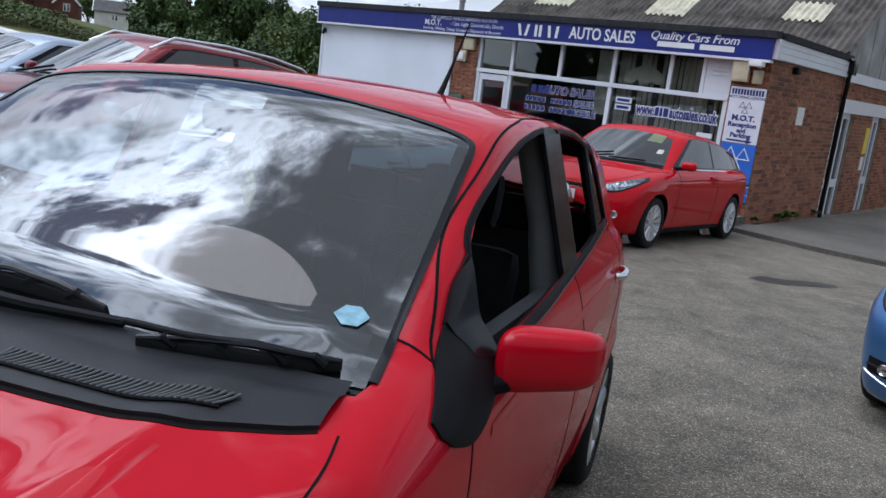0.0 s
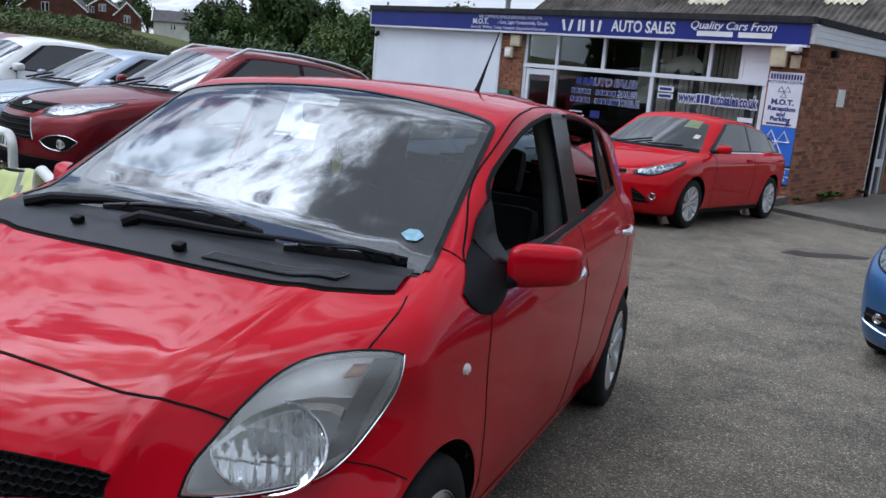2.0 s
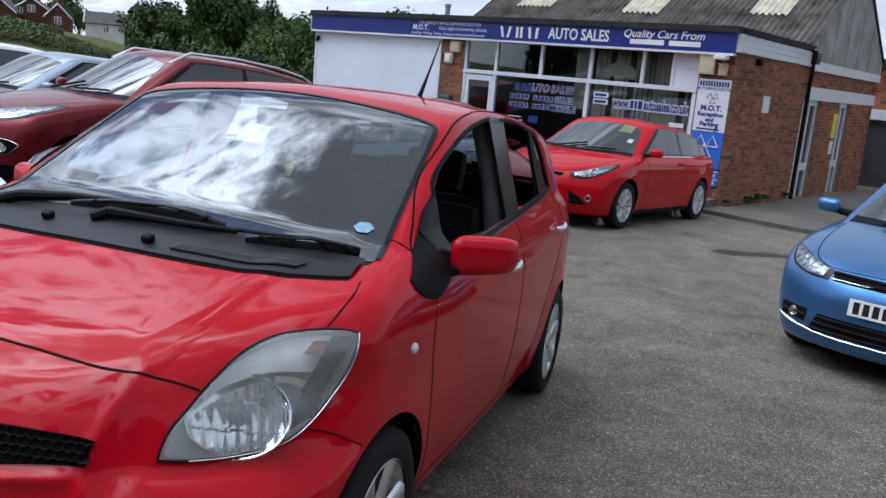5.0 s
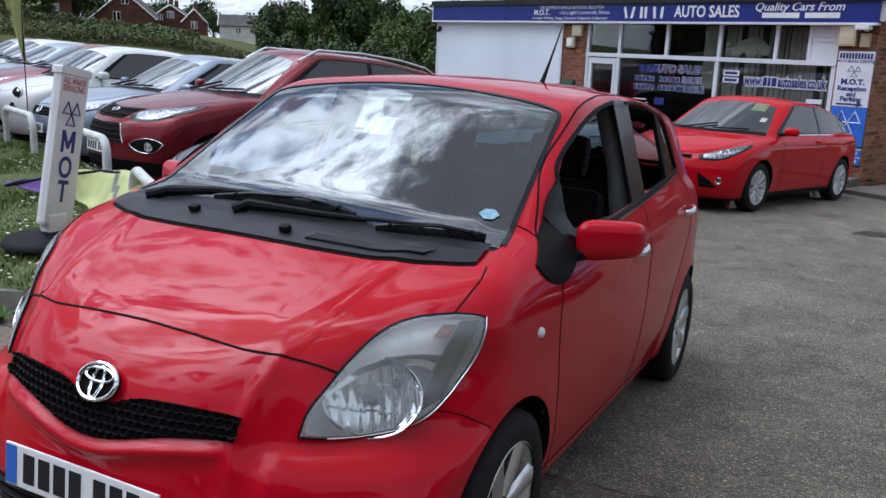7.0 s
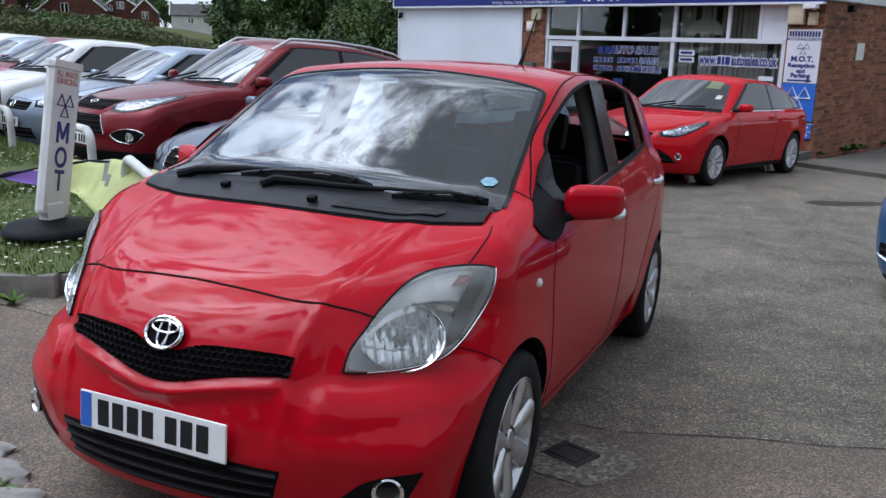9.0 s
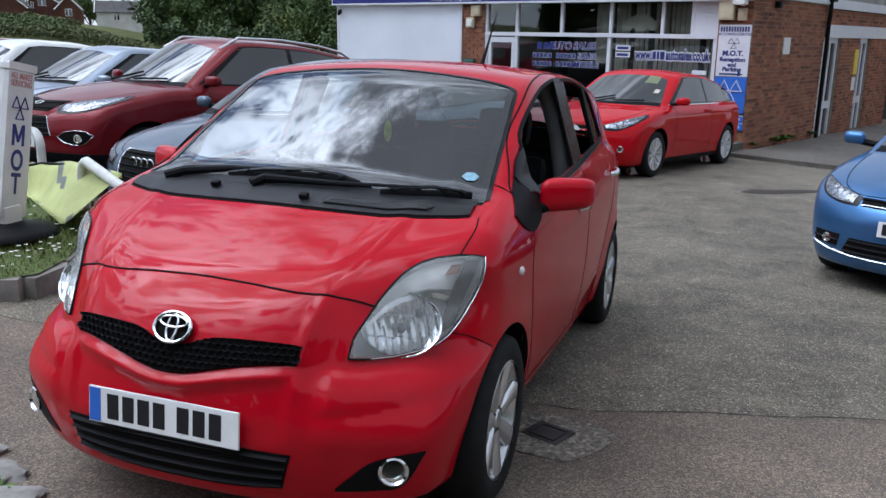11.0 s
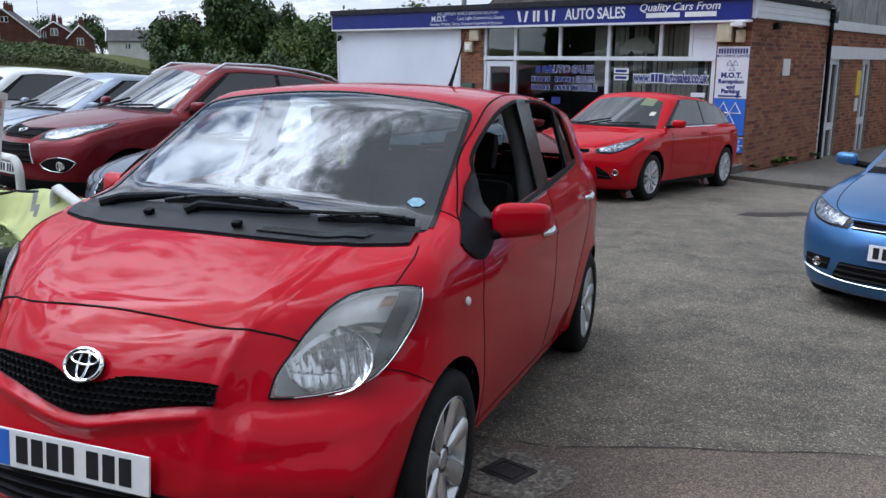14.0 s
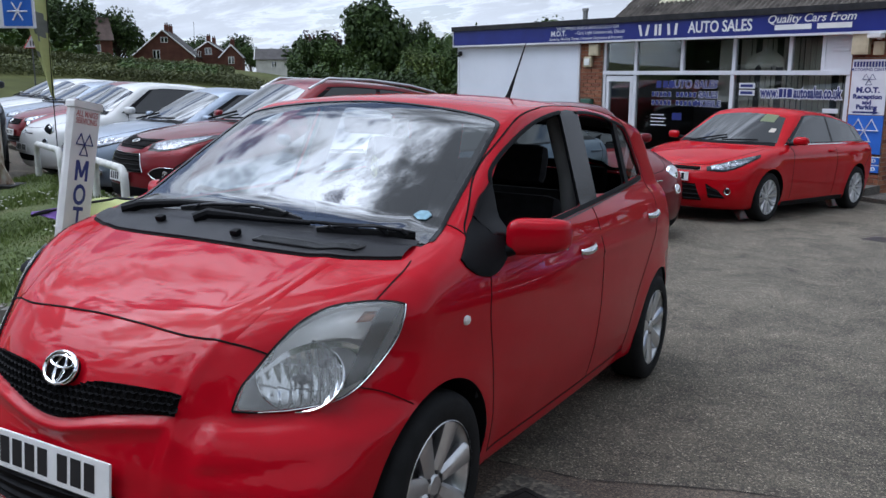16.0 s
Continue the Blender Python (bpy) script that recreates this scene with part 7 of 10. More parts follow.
def small_glass(car):
    F = FORM_SMALL
    down = (0, 0.45, -0.9)
    # windscreen
    top = [(-0.60, 1.575), (-0.5, 1.594), (-0.3, 1.607), (0, 1.617), (0.3, 1.607), (0.5, 1.594), (0.60, 1.575)]
    bot = [(-0.695, 0.885), (-0.55, 0.84), (-0.3, 0.80), (0, 0.785), (0.3, 0.80), (0.55, 0.84), (0.695, 0.885)]
    ws = patch(F, "windscreen", [(x, y, 1.42) for x, y in top], [(x, y, 1.02) for x, y in bot], (0, 0, -1), M["glass_screen"], car, 0.001, 0.0, 48, 30, "clear windscreen", 0.0)
    for a, b, w in ((top, None, 0.03),):
        seam(F, "screen_border", [(x, y - 0.018, 1.42) for x, y in top], (0, 0, -1), M["black_gloss"], ws, 0.030, 60, -0.002)
    side = [(0.592, 1.56), (0.612, 1.43), (0.634, 1.24), (0.658, 1.04), (0.676, 0.93)]
    seam(F, "screen_border", [(x, y, 1.2) for x, y in side], (0, 0, -1), M["black_gloss"], ws, 0.036, 50, -0.002, (1, -1))
    seam(F, "screen_border", [(x, y + 0.02, 1.0) for x, y in bot], (0, 0, -1), M["black_gloss"], ws, 0.07, 60, -0.002)
    seam(F, "screen_seal", [(0.3, 1.602, 1.42), (0.5, 1.590, 1.42), (0.585, 1.572, 1.42), (0.610, 1.545, 1.4), (0.629, 1.42, 1.2), (0.653, 1.23, 1.2), (0.677, 1.03, 1.1), (0.699, 0.905, 1.0)], (0, 0, -1), M["black_gloss"], ws, 0.016, 70, 0.0035, (1, -1), "black screen seal", 0.001)
    seam(F, "screen_seal", [(-0.3, 1.602, 1.42), (0, 1.612, 1.42), (0.3, 1.602, 1.42)], (0, 0, -1), M["black_gloss"], ws, 0.014, 40, 0.0035, (1,), "black screen seal", 0.001)
    # rear screen in the tailgate
    rs = patch(F, "rear_screen", [(x, 3.5, 1.40) for x in (-0.52, 0, 0.52)], [(x, 3.6, 1.12) for x in (-0.60, 0, 0.60)], (0, -1, 0), M["glass_clear"], car, 0.001, 0, 16, 10, "clear rear screen", 0.0)
    # tax disc and air freshener
    st = F.onto([(0.594, 1.032, 1.10)], (0, 0, -1))[0]
    sn = Vector(F.grad(np.array([st]))[0])
    q = Matrix.Translation(Vector(st) + sn * 0.0) @ sn.to_track_quat("Z", "Y").to_matrix().to_4x4()
    hexa = [(0.028 * math.cos(a) * (1.15 if k % 3 == 0 else 1.0), 0.027 * math.sin(a)) for k, a in enumerate(2 * math.pi * (j + 0.0) / 6 for j in range(6))]
    vs = [q @ Vector((x, y, z)) for z in (0.004, 0.0055) for x, y in hexa]
    mesh_from("sticker", vs, [tuple(range(6, 12)), tuple(range(5, -1, -1))] + [(k, (k + 1) % 6, 6 + (k + 1) % 6, 6 + k) for k in range(6)], M["sticker_blue"], ws, "pale blue six-sided sticker", False)
    ctr = Vector((0.022, 1.60, 1.207))
    vs = []
    m = 28
    for z in (-0.001, 0.001):
        vs += [ctr + Vector((0.017 * math.cos(2 * math.pi * k / m) * (1.12 if k % 2 else 0.95), z, 0.045 * math.sin(2 * math.pi * k / m) * (1.06 if k % 2 else 0.97))) for k in range(m)]
    fs = [tuple(range(m)), tuple(range(2 * m - 1, m - 1, -1))] + [(k, (k + 1) % m, m + (k + 1) % m, m + k) for k in range(m)]
    fr = mesh_from("air_freshener", vs, fs, M["lime"], car, "yellow-green hanging air freshener", False)
    v2, f2 = tube_verts([(0.022, 1.60, 1.25), (0.015, 1.60, 1.34)], 0.001, 5)
    mesh_from("cord", v2, f2, M["white_plastic"], fr)
    # quarter panes
    q_t = [(0.7, 2.862, 1.40), (0.7, 2.92, 1.403), (0.7, 2.985, 1.383)]
    q_b = [(0.75, 2.822, 1.14), (0.75, 2.95, 1.145), (0.75, 3.083, 1.155)]
    for sd in (1, -1):
        patch(F, "quarter_window", [(sd * a, b, c) for a, b, c in q_t], [(sd * a, b, c) for a, b, c in q_b], (-sd, 0, 0), M["glass_clear"], car, -0.004, 0, 14, 14, "fixed quarter window", 0.0)
    # black window trim and pillars
    for sd in (1, -1):
        S = lambda pts: [(sd * 0.75, y, z) for y, z in pts]
        d = (-sd, 0, 0)
        patch(F, "b_pillar_trim", S([(2.078, 1.462), (2.20, 1.47), (2.30, 1.462)]), S([(2.04, 1.062), (2.16, 1.075), (2.268, 1.088)]), d, M["black_gloss"], car, 0.003, 0, 10, 24, "gloss black pillar trim", 0.01)
        patch(F, "quarter_post", S([(2.80, 1.43), (2.865, 1.418)]), S([(2.762, 1.12), (2.824, 1.128)]), d, M["black_plastic"], car, 0.003, 0, 5, 20, "black window post", 0.01)
        seam(F, "belt_trim", S([(1.262, 1.018), (1.6, 1.035), (2.05, 1.062), (2.4, 1.088), (2.8, 1.118), (3.09, 1.140)]), d, M["black_plastic"], car, 0.022, 60, 0.004, (1,), "black waist rubber", 0.002)
        seam(F, "belt_chrome", S([(1.27, 1.003), (1.6, 1.020), (2.05, 1.047), (2.4, 1.073), (2.8, 1.103), (3.09, 1.126)]), d, M["trim_grey"], car, 0.005, 60, 0.003)
        seam(F, "window_seal", S([(1.268, 1.03), (1.30, 1.21), (1.385, 1.276), (1.56, 1.350), (1.78, 1.415), (1.96, 1.446), (2.09, 1.46)]), d, M["black_plastic"], car, 0.016, 60, 0.004, (1,), "", 0.003)
        seam(F, "window_seal", S([(2.27, 1.46), (2.4, 1.463), (2.6, 1.455), (2.8, 1.428), (2.93, 1.41), (3.0, 1.385), (3.06, 1.29), (3.098, 1.15)]), d, M["black_plastic"], car, 0.016, 60, 0.004, (1,), "", 0.003)
        # triangular mirror base
        patch(F, "mirror_base", S([(0.925, 0.99), (0.98, 1.02), (1.10, 1.085), (1.20, 1.155), (1.288, 1.205)]), S([(0.935, 0.965), (0.99, 0.935), (1.09, 0.918), (1.20, 0.955), (1.268, 1.02)]), d, M["black_plastic"], car, 0.006, 0.006, 24, 12, "black triangular mirror base", 0.012)
        patch(F, "front_quarter_window", S([(1.12, 1.10), (1.20, 1.16), (1.285, 1.198)]), S([(1.15, 1.04), (1.21, 1.03), (1.262, 1.035)]), d, M["dark_pane"], car, 0.0125, 0.0, 10, 8, "small fixed dark corner pane", 0.004)
        # joints: door frames and edges
        seam(F, "pillar_joint", S([(1.03, 1.045), (1.09, 1.095), (1.24, 1.212), (1.43, 1.325), (1.66, 1.43), (1.9, 1.472), (2.15, 1.488), (2.6, 1.484), (2.85, 1.455), (3.02, 1.40), (3.13, 1.25), (3.15, 1.13)]), d, M["gap"], car, 0.006, 90)
        seam(F, "wing_joint", [(sd * 0.69, 1.03, 1.08), (sd * 0.73, 1.035, 1.065), (sd * 0.76, 1.04, 1.045)], d, M["gap"], car, 0.005, 14)
        seam(F, "door_joint", S([(1.085, 0.915), (1.082, 0.79), (1.115, 0.62), (1.135, 0.50), (1.165, 0.34), (1.18, 0.27)]), d, M["gap_soft"], car, 0.006, 50)
        seam(F, "door_joint", S([(2.175, 1.065), (2.19, 0.95), (2.225, 0.80), (2.23, 0.6), (2.225, 0.40), (2.215, 0.275)]), d, M["gap_soft"], car, 0.006, 50)
        seam(F, "door_joint", S([(3.15, 1.13), (3.18, 1.04), (3.13, 0.86), (3.0, 0.72), (2.87, 0.60), (2.80, 0.48), (2.77, 0.35), (2.76, 0.275)]), d, M["gap_soft"], car, 0.006, 50)
        seam(F, "sill_joint", S([(1.18, 0.272), (1.7, 0.268), (2.2, 0.268), (2.76, 0.275)]), d, M["gap_soft"], car, 0.008, 50)
        seam(F, "side_swage", S([(1.2, 0.90), (1.6, 0.925), (2.1, 0.94), (2.6, 0.95), (3.1, 0.95)]), d, M["red_solid"], car, 0.03, 50, 0.0005, (1,), "", 0.002)
        # handles in dished recesses
        for hy, hz in ((1.975, 0.900), (3.03, 0.955)):
            dish = patch(F, "handle_recess", S([(hy - 0.065, hz + 0.012), (hy - 0.04, hz + 0.04), (hy, hz + 0.048), (hy + 0.04, hz + 0.04), (hy + 0.065, hz + 0.012)]), S([(hy - 0.065, hz - 0.008), (hy - 0.04, hz - 0.035), (hy, hz - 0.042), (hy + 0.04, hz - 0.035), (hy + 0.065, hz - 0.008)]), d, M["red_shadow"], car, 0.0015, 0, 20, 8, "dished handle recess", 0.004)
            c = F.onto([(sd * 0.85, hy, hz)], d)[0]
            vs, fs = tube_verts([(c[0] + sd * 0.004, hy - 0.062, hz - 0.006), (c[0] + sd * 0.026, hy - 0.045, hz - 0.004), (c[0] + sd * 0.034, hy - 0.015, hz), (c[0] + sd * 0.034, hy + 0.02, hz + 0.003), (c[0] + sd * 0.026, hy + 0.05, hz + 0.006), (c[0] + sd * 0.004, hy + 0.066, hz + 0.008)], 0.0125, 12, taper=[0.75, 1, 1.05, 1.05, 1, 0.75])
            vs = [Vector((v[0], v[1], hz + (v[2] - hz) * 1.25)) for v in vs]
            mesh_from("door_handle", vs, fs, M["chrome"], car, "chrome door handle")
        # side repeater
        c = F.onto([(sd * 0.85, 0.915, 0.802)], d)[0]
        vs, fs = lathe([(0, 0.012), (0.010, 0.011), (0.018, 0.007), (0.021, -0.004)], 20)
        mesh_from("side_repeater", [(c[0] + sd * v[0], c[1] + v[1] * 0.95, c[2] + v[2] * 0.8) for v in vs], fs if sd > 0 else [f[::-1] for f in fs], M["white_plastic"], car, "clear oval side repeater")
    # wing mirrors
    for sd in (1, -1):
        vs, fs = [], []
        nu, nv = 18, 22
        for i in range(nu + 1):
            a = math.pi * (i / nu - 0.5)
            for j in range(nv):
                b = 2 * math.pi * j / nv
                cx, cz, cy = math.sin(a), math.cos(a) * math.cos(b), math.cos(a) * math.sin(b)
                sx = math.copysign(abs(cx) ** 0.45, cx) * 0.096
                sz = math.copysign(abs(cz) ** 0.5, cz) * 0.063
                sy = math.copysign(abs(cy) ** 0.75, cy) * (0.060 if cy < 0 else 0.028)
                vs.append((sd * (0.908 + sx), 1.30 + sy + 0.052 * sx / 0.096, 1.034 + sz * (1 - 0.10 * sx / 0.096) + 0.006 * sx / 0.096))
        for i in range(nu):
            for j in range(nv):
                qd = (i * nv + j, i * nv + (j + 1) % nv, (i + 1) * nv + (j + 1) % nv, (i + 1) * nv + j)
                fs.append(qd if sd > 0 else qd[::-1])
        mir = mesh_from("wing_mirror", vs, fs, M["red_solid"], car, "body-coloured door mirror", True, 60)
        vs, fs = tube_verts([(sd * 0.755, 1.19, 0.975), (sd * 0.80, 1.215, 0.978), (sd * 0.84, 1.245, 0.992)], 0.033, 12, taper=[1.2, 1.0, 0.9])
        mesh_from("mirror_stalk", [(v[0], v[1], 0.99 + (v[2] - 0.99) * 0.8) for v in vs], fs, M["black_plastic"], mir, "black mirror stalk")
        vs, fs = box_vf((-0.088, 0.178 - 0.15, -0.05), (0.088, 0.182 - 0.15, 0.05))
        mesh_from("mirror_glass", [(sd * (0.905) + v[0] * 0.9, 1.305 + v[1] + sd * v[0] * 0.54, 1.034 + v[2]) for v in vs], fs, M["chrome"], mir, "mirror glass", False)


def small_cowl(car):
    F = FORM_SMALL
    up = (0, 0, -1)
    f_ = [(-0.682, 0.763), (-0.645, 0.737), (-0.58, 0.703), (-0.50, 0.662), (-0.37, 0.634), (-0.21, 0.616), (0, 0.611), (0.21, 0.616), (0.37, 0.634), (0.50, 0.662), (0.58, 0.703), (0.645, 0.737), (0.682, 0.763)]
    b_ = [(-0.676, 0.880), (-0.65, 0.872), (-0.58, 0.852), (-0.48, 0.832), (-0.36, 0.815), (-0.2, 0.805), (0, 0.80), (0.2, 0.805), (0.36, 0.815), (0.48, 0.832), (0.58, 0.852), (0.65, 0.872), (0.676, 0.880)]
    n, m = 72, 10
    A = F.onto([(x, y, 1.0) for x, y in spline(f_, n)], up) + np.array([0, 0, 0.003])
    C = F.onto([(x, y, 1.0) for x, y in spline(b_, n)], up) + np.array([0, 0, 0.004])
    for _ in range(3):
        for e in (A, C):
            e[1:-1, 2] = (e[:-2, 2] + 2 * e[1:-1, 2] + e[2:, 2]) / 4
    lift = lambda v: 0.006 * np.sin(np.pi * np.minimum(1, v * 1.25)) - 0.004 * ease(v, 0.55, 0.62) + 0.004 * ease(v, 0.80, 0.9)
    vs = [tuple(A[j] - np.array([0, -0.004, 0.02])) for j in range(n)]
    for i in range(m):
        v = i / (m - 1)
        row = A * (1 - v) + C * v
        row[:, 2] = np.maximum(row[:, 2], F.onto([(x, y, 1.0) for x, y, z in row], up)[:, 2] + 0.008) + float(lift(v))
        vs += [tuple(q) for q in row]
    cowl = mesh_from("cowl", vs, [(i * n + j, i * n + j + 1, (i + 1) * n + j + 1, (i + 1) * n + j) for i in range(m) for j in range(n - 1)], M["cowl_grey"], car, "black plastic scuttle panel", True, 50)
    seam(F, "cowl_gap", [(x, y - 0.004, 1.0) for x, y in f_], up, M["gap"], car, 0.009, 70, 0.0012)

    def on_cowl(x, y):
        """Height of the scuttle panel at a place."""
        ya, yc = np.interp(x, A[:, 0], A[:, 1]), np.interp(x, C[:, 0], C[:, 1])
        v = min(1.0, max(0.0, (y - ya) / (yc - ya)))
        z = np.interp(x, A[:, 0], A[:, 2]) * (1 - v) + np.interp(x, C[:, 0], C[:, 2]) * v
        return float(max(z, F.onto([(x, y, 1.0)], up)[0][2] + 0.008) + lift(v))
    # louvred vent: dark tray with slanting ribs
    vt = spline([(0.214, 0.672, 0), (0.337, 0.684, 0), (0.464, 0.706, 0), (0.562, 0.742, 0)], 35)
    vb = spline([(0.200, 0.640, 0), (0.326, 0.652, 0), (0.455, 0.672, 0), (0.548, 0.709, 0)], 35)
    tray = [(p[0], p[1], on_cowl(p[0], p[1]) + 0.003) for p in vt] + [(p[0], p[1], on_cowl(p[0], p[1]) + 0.003) for p in vb]
    vent = mesh_from("scuttle_vent", tray, [(j, j + 1, 35 + j + 1, 35 + j) for j in range(34)], M["gap"], cowl, "black louvred vent", True, 50)
    for k in range(35):
        a, c = vt[k], vb[max(0, k - 1)]
        pts = []
        for q in (0.0, 0.33, 0.66, 1.0):
            x, y = a[0] * (1 - q) + c[0] * q + 0.003 * math.sin(math.pi * q), a[1] * (1 - q) + c[1] * q
            pts.append((x, y, on_cowl(x, y) + 0.0052))
        mesh_from("louvre", *tube_verts(pts, 0.0023, 6), M["louvre_grey"], vent)
    for edge_ in (vb,):
        mesh_from("louvre_rail", *tube_verts([(p[0], p[1], on_cowl(p[0], p[1]) + 0.003) for p in edge_[::2]], 0.003, 6), M["black_plastic"], vent)
    # wipers: arm and blade
    def lay(pts, lift):
        Q = F.onto([(x, y, 1.05) for x, y in pts], up)
        N = F.grad(Q)
        return [tuple(q + n * h) for q, n, h in zip(Q, N, lift)]

    def bar(name, pts, w, h, mat, parent, label="", twist=None):
        """A flat strip of given widths along points."""
        P = [Vector(p) for p in pts]
        vs, fs = [], []
        for i, p in enumerate(P):
            t = (P[min(i + 1, len(P) - 1)] - P[max(i - 1, 0)]).normalized()
            s = t.cross(Vector((0, -0.45, 0.9))).normalized()
            u = s.cross(t).normalized()
            ww, hh = w[i] / 2, h[i] / 2
            for a, b in ((-1, -1), (1, -1), (1, 0.3), (0.5, 1), (-0.5, 1), (-1, 0.3)):
                vs.append(p + s * a * ww + u * b * hh)
        for i in range(len(P) - 1):
            for k in range(6):
                fs.append((i * 6 + k, i * 6 + (k + 1) % 6, (i + 1) * 6 + (k + 1) % 6, (i + 1) * 6 + k))
        fs += [tuple(range(5, -1, -1)), tuple((len(P) - 1) * 6 + k for k in range(6))]
        return mesh_from(name, vs, fs, mat, parent, label, True, 30)
    arms = (("wiper", [(-0.525, 0.762), (-0.47, 0.808), (-0.30, 0.838), (-0.16, 0.842), (0.0, 0.848)], [(-0.28, 0.812), (-0.137, 0.824), (0.046, 0.838), (0.144, 0.837), (0.245, 0.831)]),
            ("wiper", [(-0.125, 0.716), (-0.09, 0.755), (0.02, 0.765), (0.147, 0.775), (0.305, 0.806)], [(0.345, 0.785), (0.417, 0.806), (0.528, 0.832), (0.582, 0.862), (0.640, 0.908)]))
    for name, arm, blade in arms:
        w = bar(name, lay(arm, [0.020, 0.028, 0.024, 0.022, 0.020]), [0.040, 0.034, 0.024, 0.020, 0.016], [0.030, 0.028, 0.020, 0.016, 0.012], M["black_plastic"], car, "black wiper arm")
        if arm[-1][0] < blade[0][0] + 0.1:
            bar("wiper_link", lay([arm[-1], blade[1], blade[2]], [0.024, 0.036, 0.036]), [0.012] * 3, [0.008] * 3, M["black_plastic"], w)
        bar("wiper_blade", lay(blade, [0.008, 0.010, 0.010, 0.010, 0.008]), [0.012, 0.018, 0.020, 0.018, 0.012], [0.020, 0.028, 0.030, 0.026, 0.016], M["rubber"], w, "black wiper blade")
        bar("blade_frame", lay(blade, [0.018, 0.032, 0.038, 0.032, 0.016]), [0.010, 0.014, 0.016, 0.014, 0.009], [0.007] * 5, M["black_gloss"], w)
        for q in (0.15, 0.38, 0.62, 0.85):
            i = min(3, int(q * 4))
            f = q * 4 - i
            x, y = blade[i][0] * (1 - f) + blade[i + 1][0] * f, blade[i][1] * (1 - f) + blade[i + 1][1] * f
            bar("blade_claw", lay([(x - 0.02, y - 0.002), (x, y), (x + 0.02, y + 0.002)], [0.016, 0.026, 0.016]), [0.016] * 3, [0.012] * 3, M["black_plastic"], w)
    for x, y in ((-0.257, 0.690), (0.12, 0.652)):
        Q = (x, y, on_cowl(x, y))
        bm = bm_box((-0.016, -0.012, 0.0), (0.016, 0.014, 0.02), 0.006)
        noz = part("washer_jet", bm, M["black_plastic"], car, "black washer jet", True)
        noz.matrix_basis = Matrix.Translation(Q) @ pose(0, 0, 0, 20, 0, 0)


def small_inside(car):
    # lining: the same shell a little smaller, dark
    bm = bm_box((-0.70, 0.95, 0.22), (0.70, 3.45, 0.30))
    part("cabin_floor", bm, M["fabric"], car, "dark cabin floor")
    vs, fs = [], []
    prof = [(0.84, 0.995), (0.95, 1.035), (1.10, 1.045), (1.25, 1.02), (1.36, 0.97), (1.40, 0.86), (1.36, 0.70), (1.30, 0.5)]
    n = 25
    for y, z in prof:
        for i in range(n):
            x = -0.70 + 1.4 * i / (n - 1)
            hump = 0.035 * math.exp(-((x + 0.36) / 0.17) ** 2) * (1 if 1.0 < y else 0.4)
            vs.append((x, y + 0.09 * (abs(x) / 0.7) ** 2 * (1 if y < 1 else 0), z + hump - 0.015 * (x / 0.7) ** 2))
    for j in range(len(prof) - 1):
        for i in range(n - 1):
            fs.append((j * n + i, j * n + i + 1, (j + 1) * n + i + 1, (j + 1) * n + i))
    mesh_from("dashboard", vs, fs, M["dash_grey"], car, "dark grey dashboard")
    # door linings, pillars and headlining
    for sd in (1, -1):
        vs, fs = box_vf((sd * 0.735 - 0.02, 1.05, 0.3), (sd * 0.735 + 0.02, 3.1, 1.02))
        mesh_from("door_lining", vs, fs, M["trim_grey"], car, "grey door lining", False)
        v1, f1 = tube_verts([(sd * 0.60, 2.16, 1.43), (sd * 0.68, 2.14, 1.2), (sd * 0.73, 2.12, 0.95), (sd * 0.74, 2.12, 0.4)], 0.045, 10)
        mesh_from("pillar_lining", v1, f1, M["pillar_beige"], car, "grey pillar lining")
    V, F2 = [], []
    xs, ys = np.linspace(-0.56, 0.56, 15), np.linspace(1.66, 3.40, 18)
    top = FORM_SMALL.onto([(x, y, 1.6) for y in ys for x in xs], (0, 0, -1))
    V = top - np.array([0, 0, 0.03])
    F2 = [(j * 15 + i, j * 15 + i + 1, (j + 1) * 15 + i + 1, (j + 1) * 15 + i) for j in range(17) for i in range(14)]
    mesh_from("headlining", V, F2, M["headlining"], car, "grey headlining")

    for sd in (1, -1):
        seat = part("seat_cushion", bm_box((sd * 0.36 - 0.24, 1.62, 0.32), (sd * 0.36 + 0.24, 2.12, 0.52), 0.06), M["fabric"], car, "dark fabric front seat", True)
        bk = part("seat_back", bm_box((-0.24, -0.07, 0.0), (0.24, 0.07, 0.62), 0.06), M["fabric"], car, "dark fabric seat back", True)
        bk.matrix_basis = pose(sd * 0.36, 2.12, 0.48, -17, 0, 0)
        hr = part("headrest", bm_box((-0.14, -0.05, 0.0), (0.14, 0.05, 0.19), 0.05), M["fabric"], car, "dark fabric headrest", True)
        hr.matrix_basis = pose(sd * 0.36, 2.315, 1.12, -12, 0, 0)
    part("rear_bench", bm_box((-0.62, 2.70, 0.34), (0.62, 3.12, 0.56), 0.06), M["fabric"], car, "dark rear seat", True)
    rb = part("rear_seat_back", bm_box((-0.62, -0.07, 0.0), (0.62, 0.07, 0.52), 0.06), M["fabric"], car, "dark rear seat back", True)
    rb.matrix_basis = pose(0, 3.12, 0.52, -18, 0, 0)
    for x in (-0.36, 0.36):
        hr = part("rear_headrest", bm_box((-0.12, -0.045, 0.0), (0.12, 0.045, 0.15), 0.04), M["fabric"], car, "dark rear headrest", True)
        hr.matrix_basis = pose(x, 3.29, 1.02, -12, 0, 0)
    ring = [(0.18 * math.cos(2 * math.pi * k / 36), 0.18 * math.sin(2 * math.pi * k / 36), 0) for k in range(36)]
    vs, fs = tube_verts(ring, 0.015, 10, True)
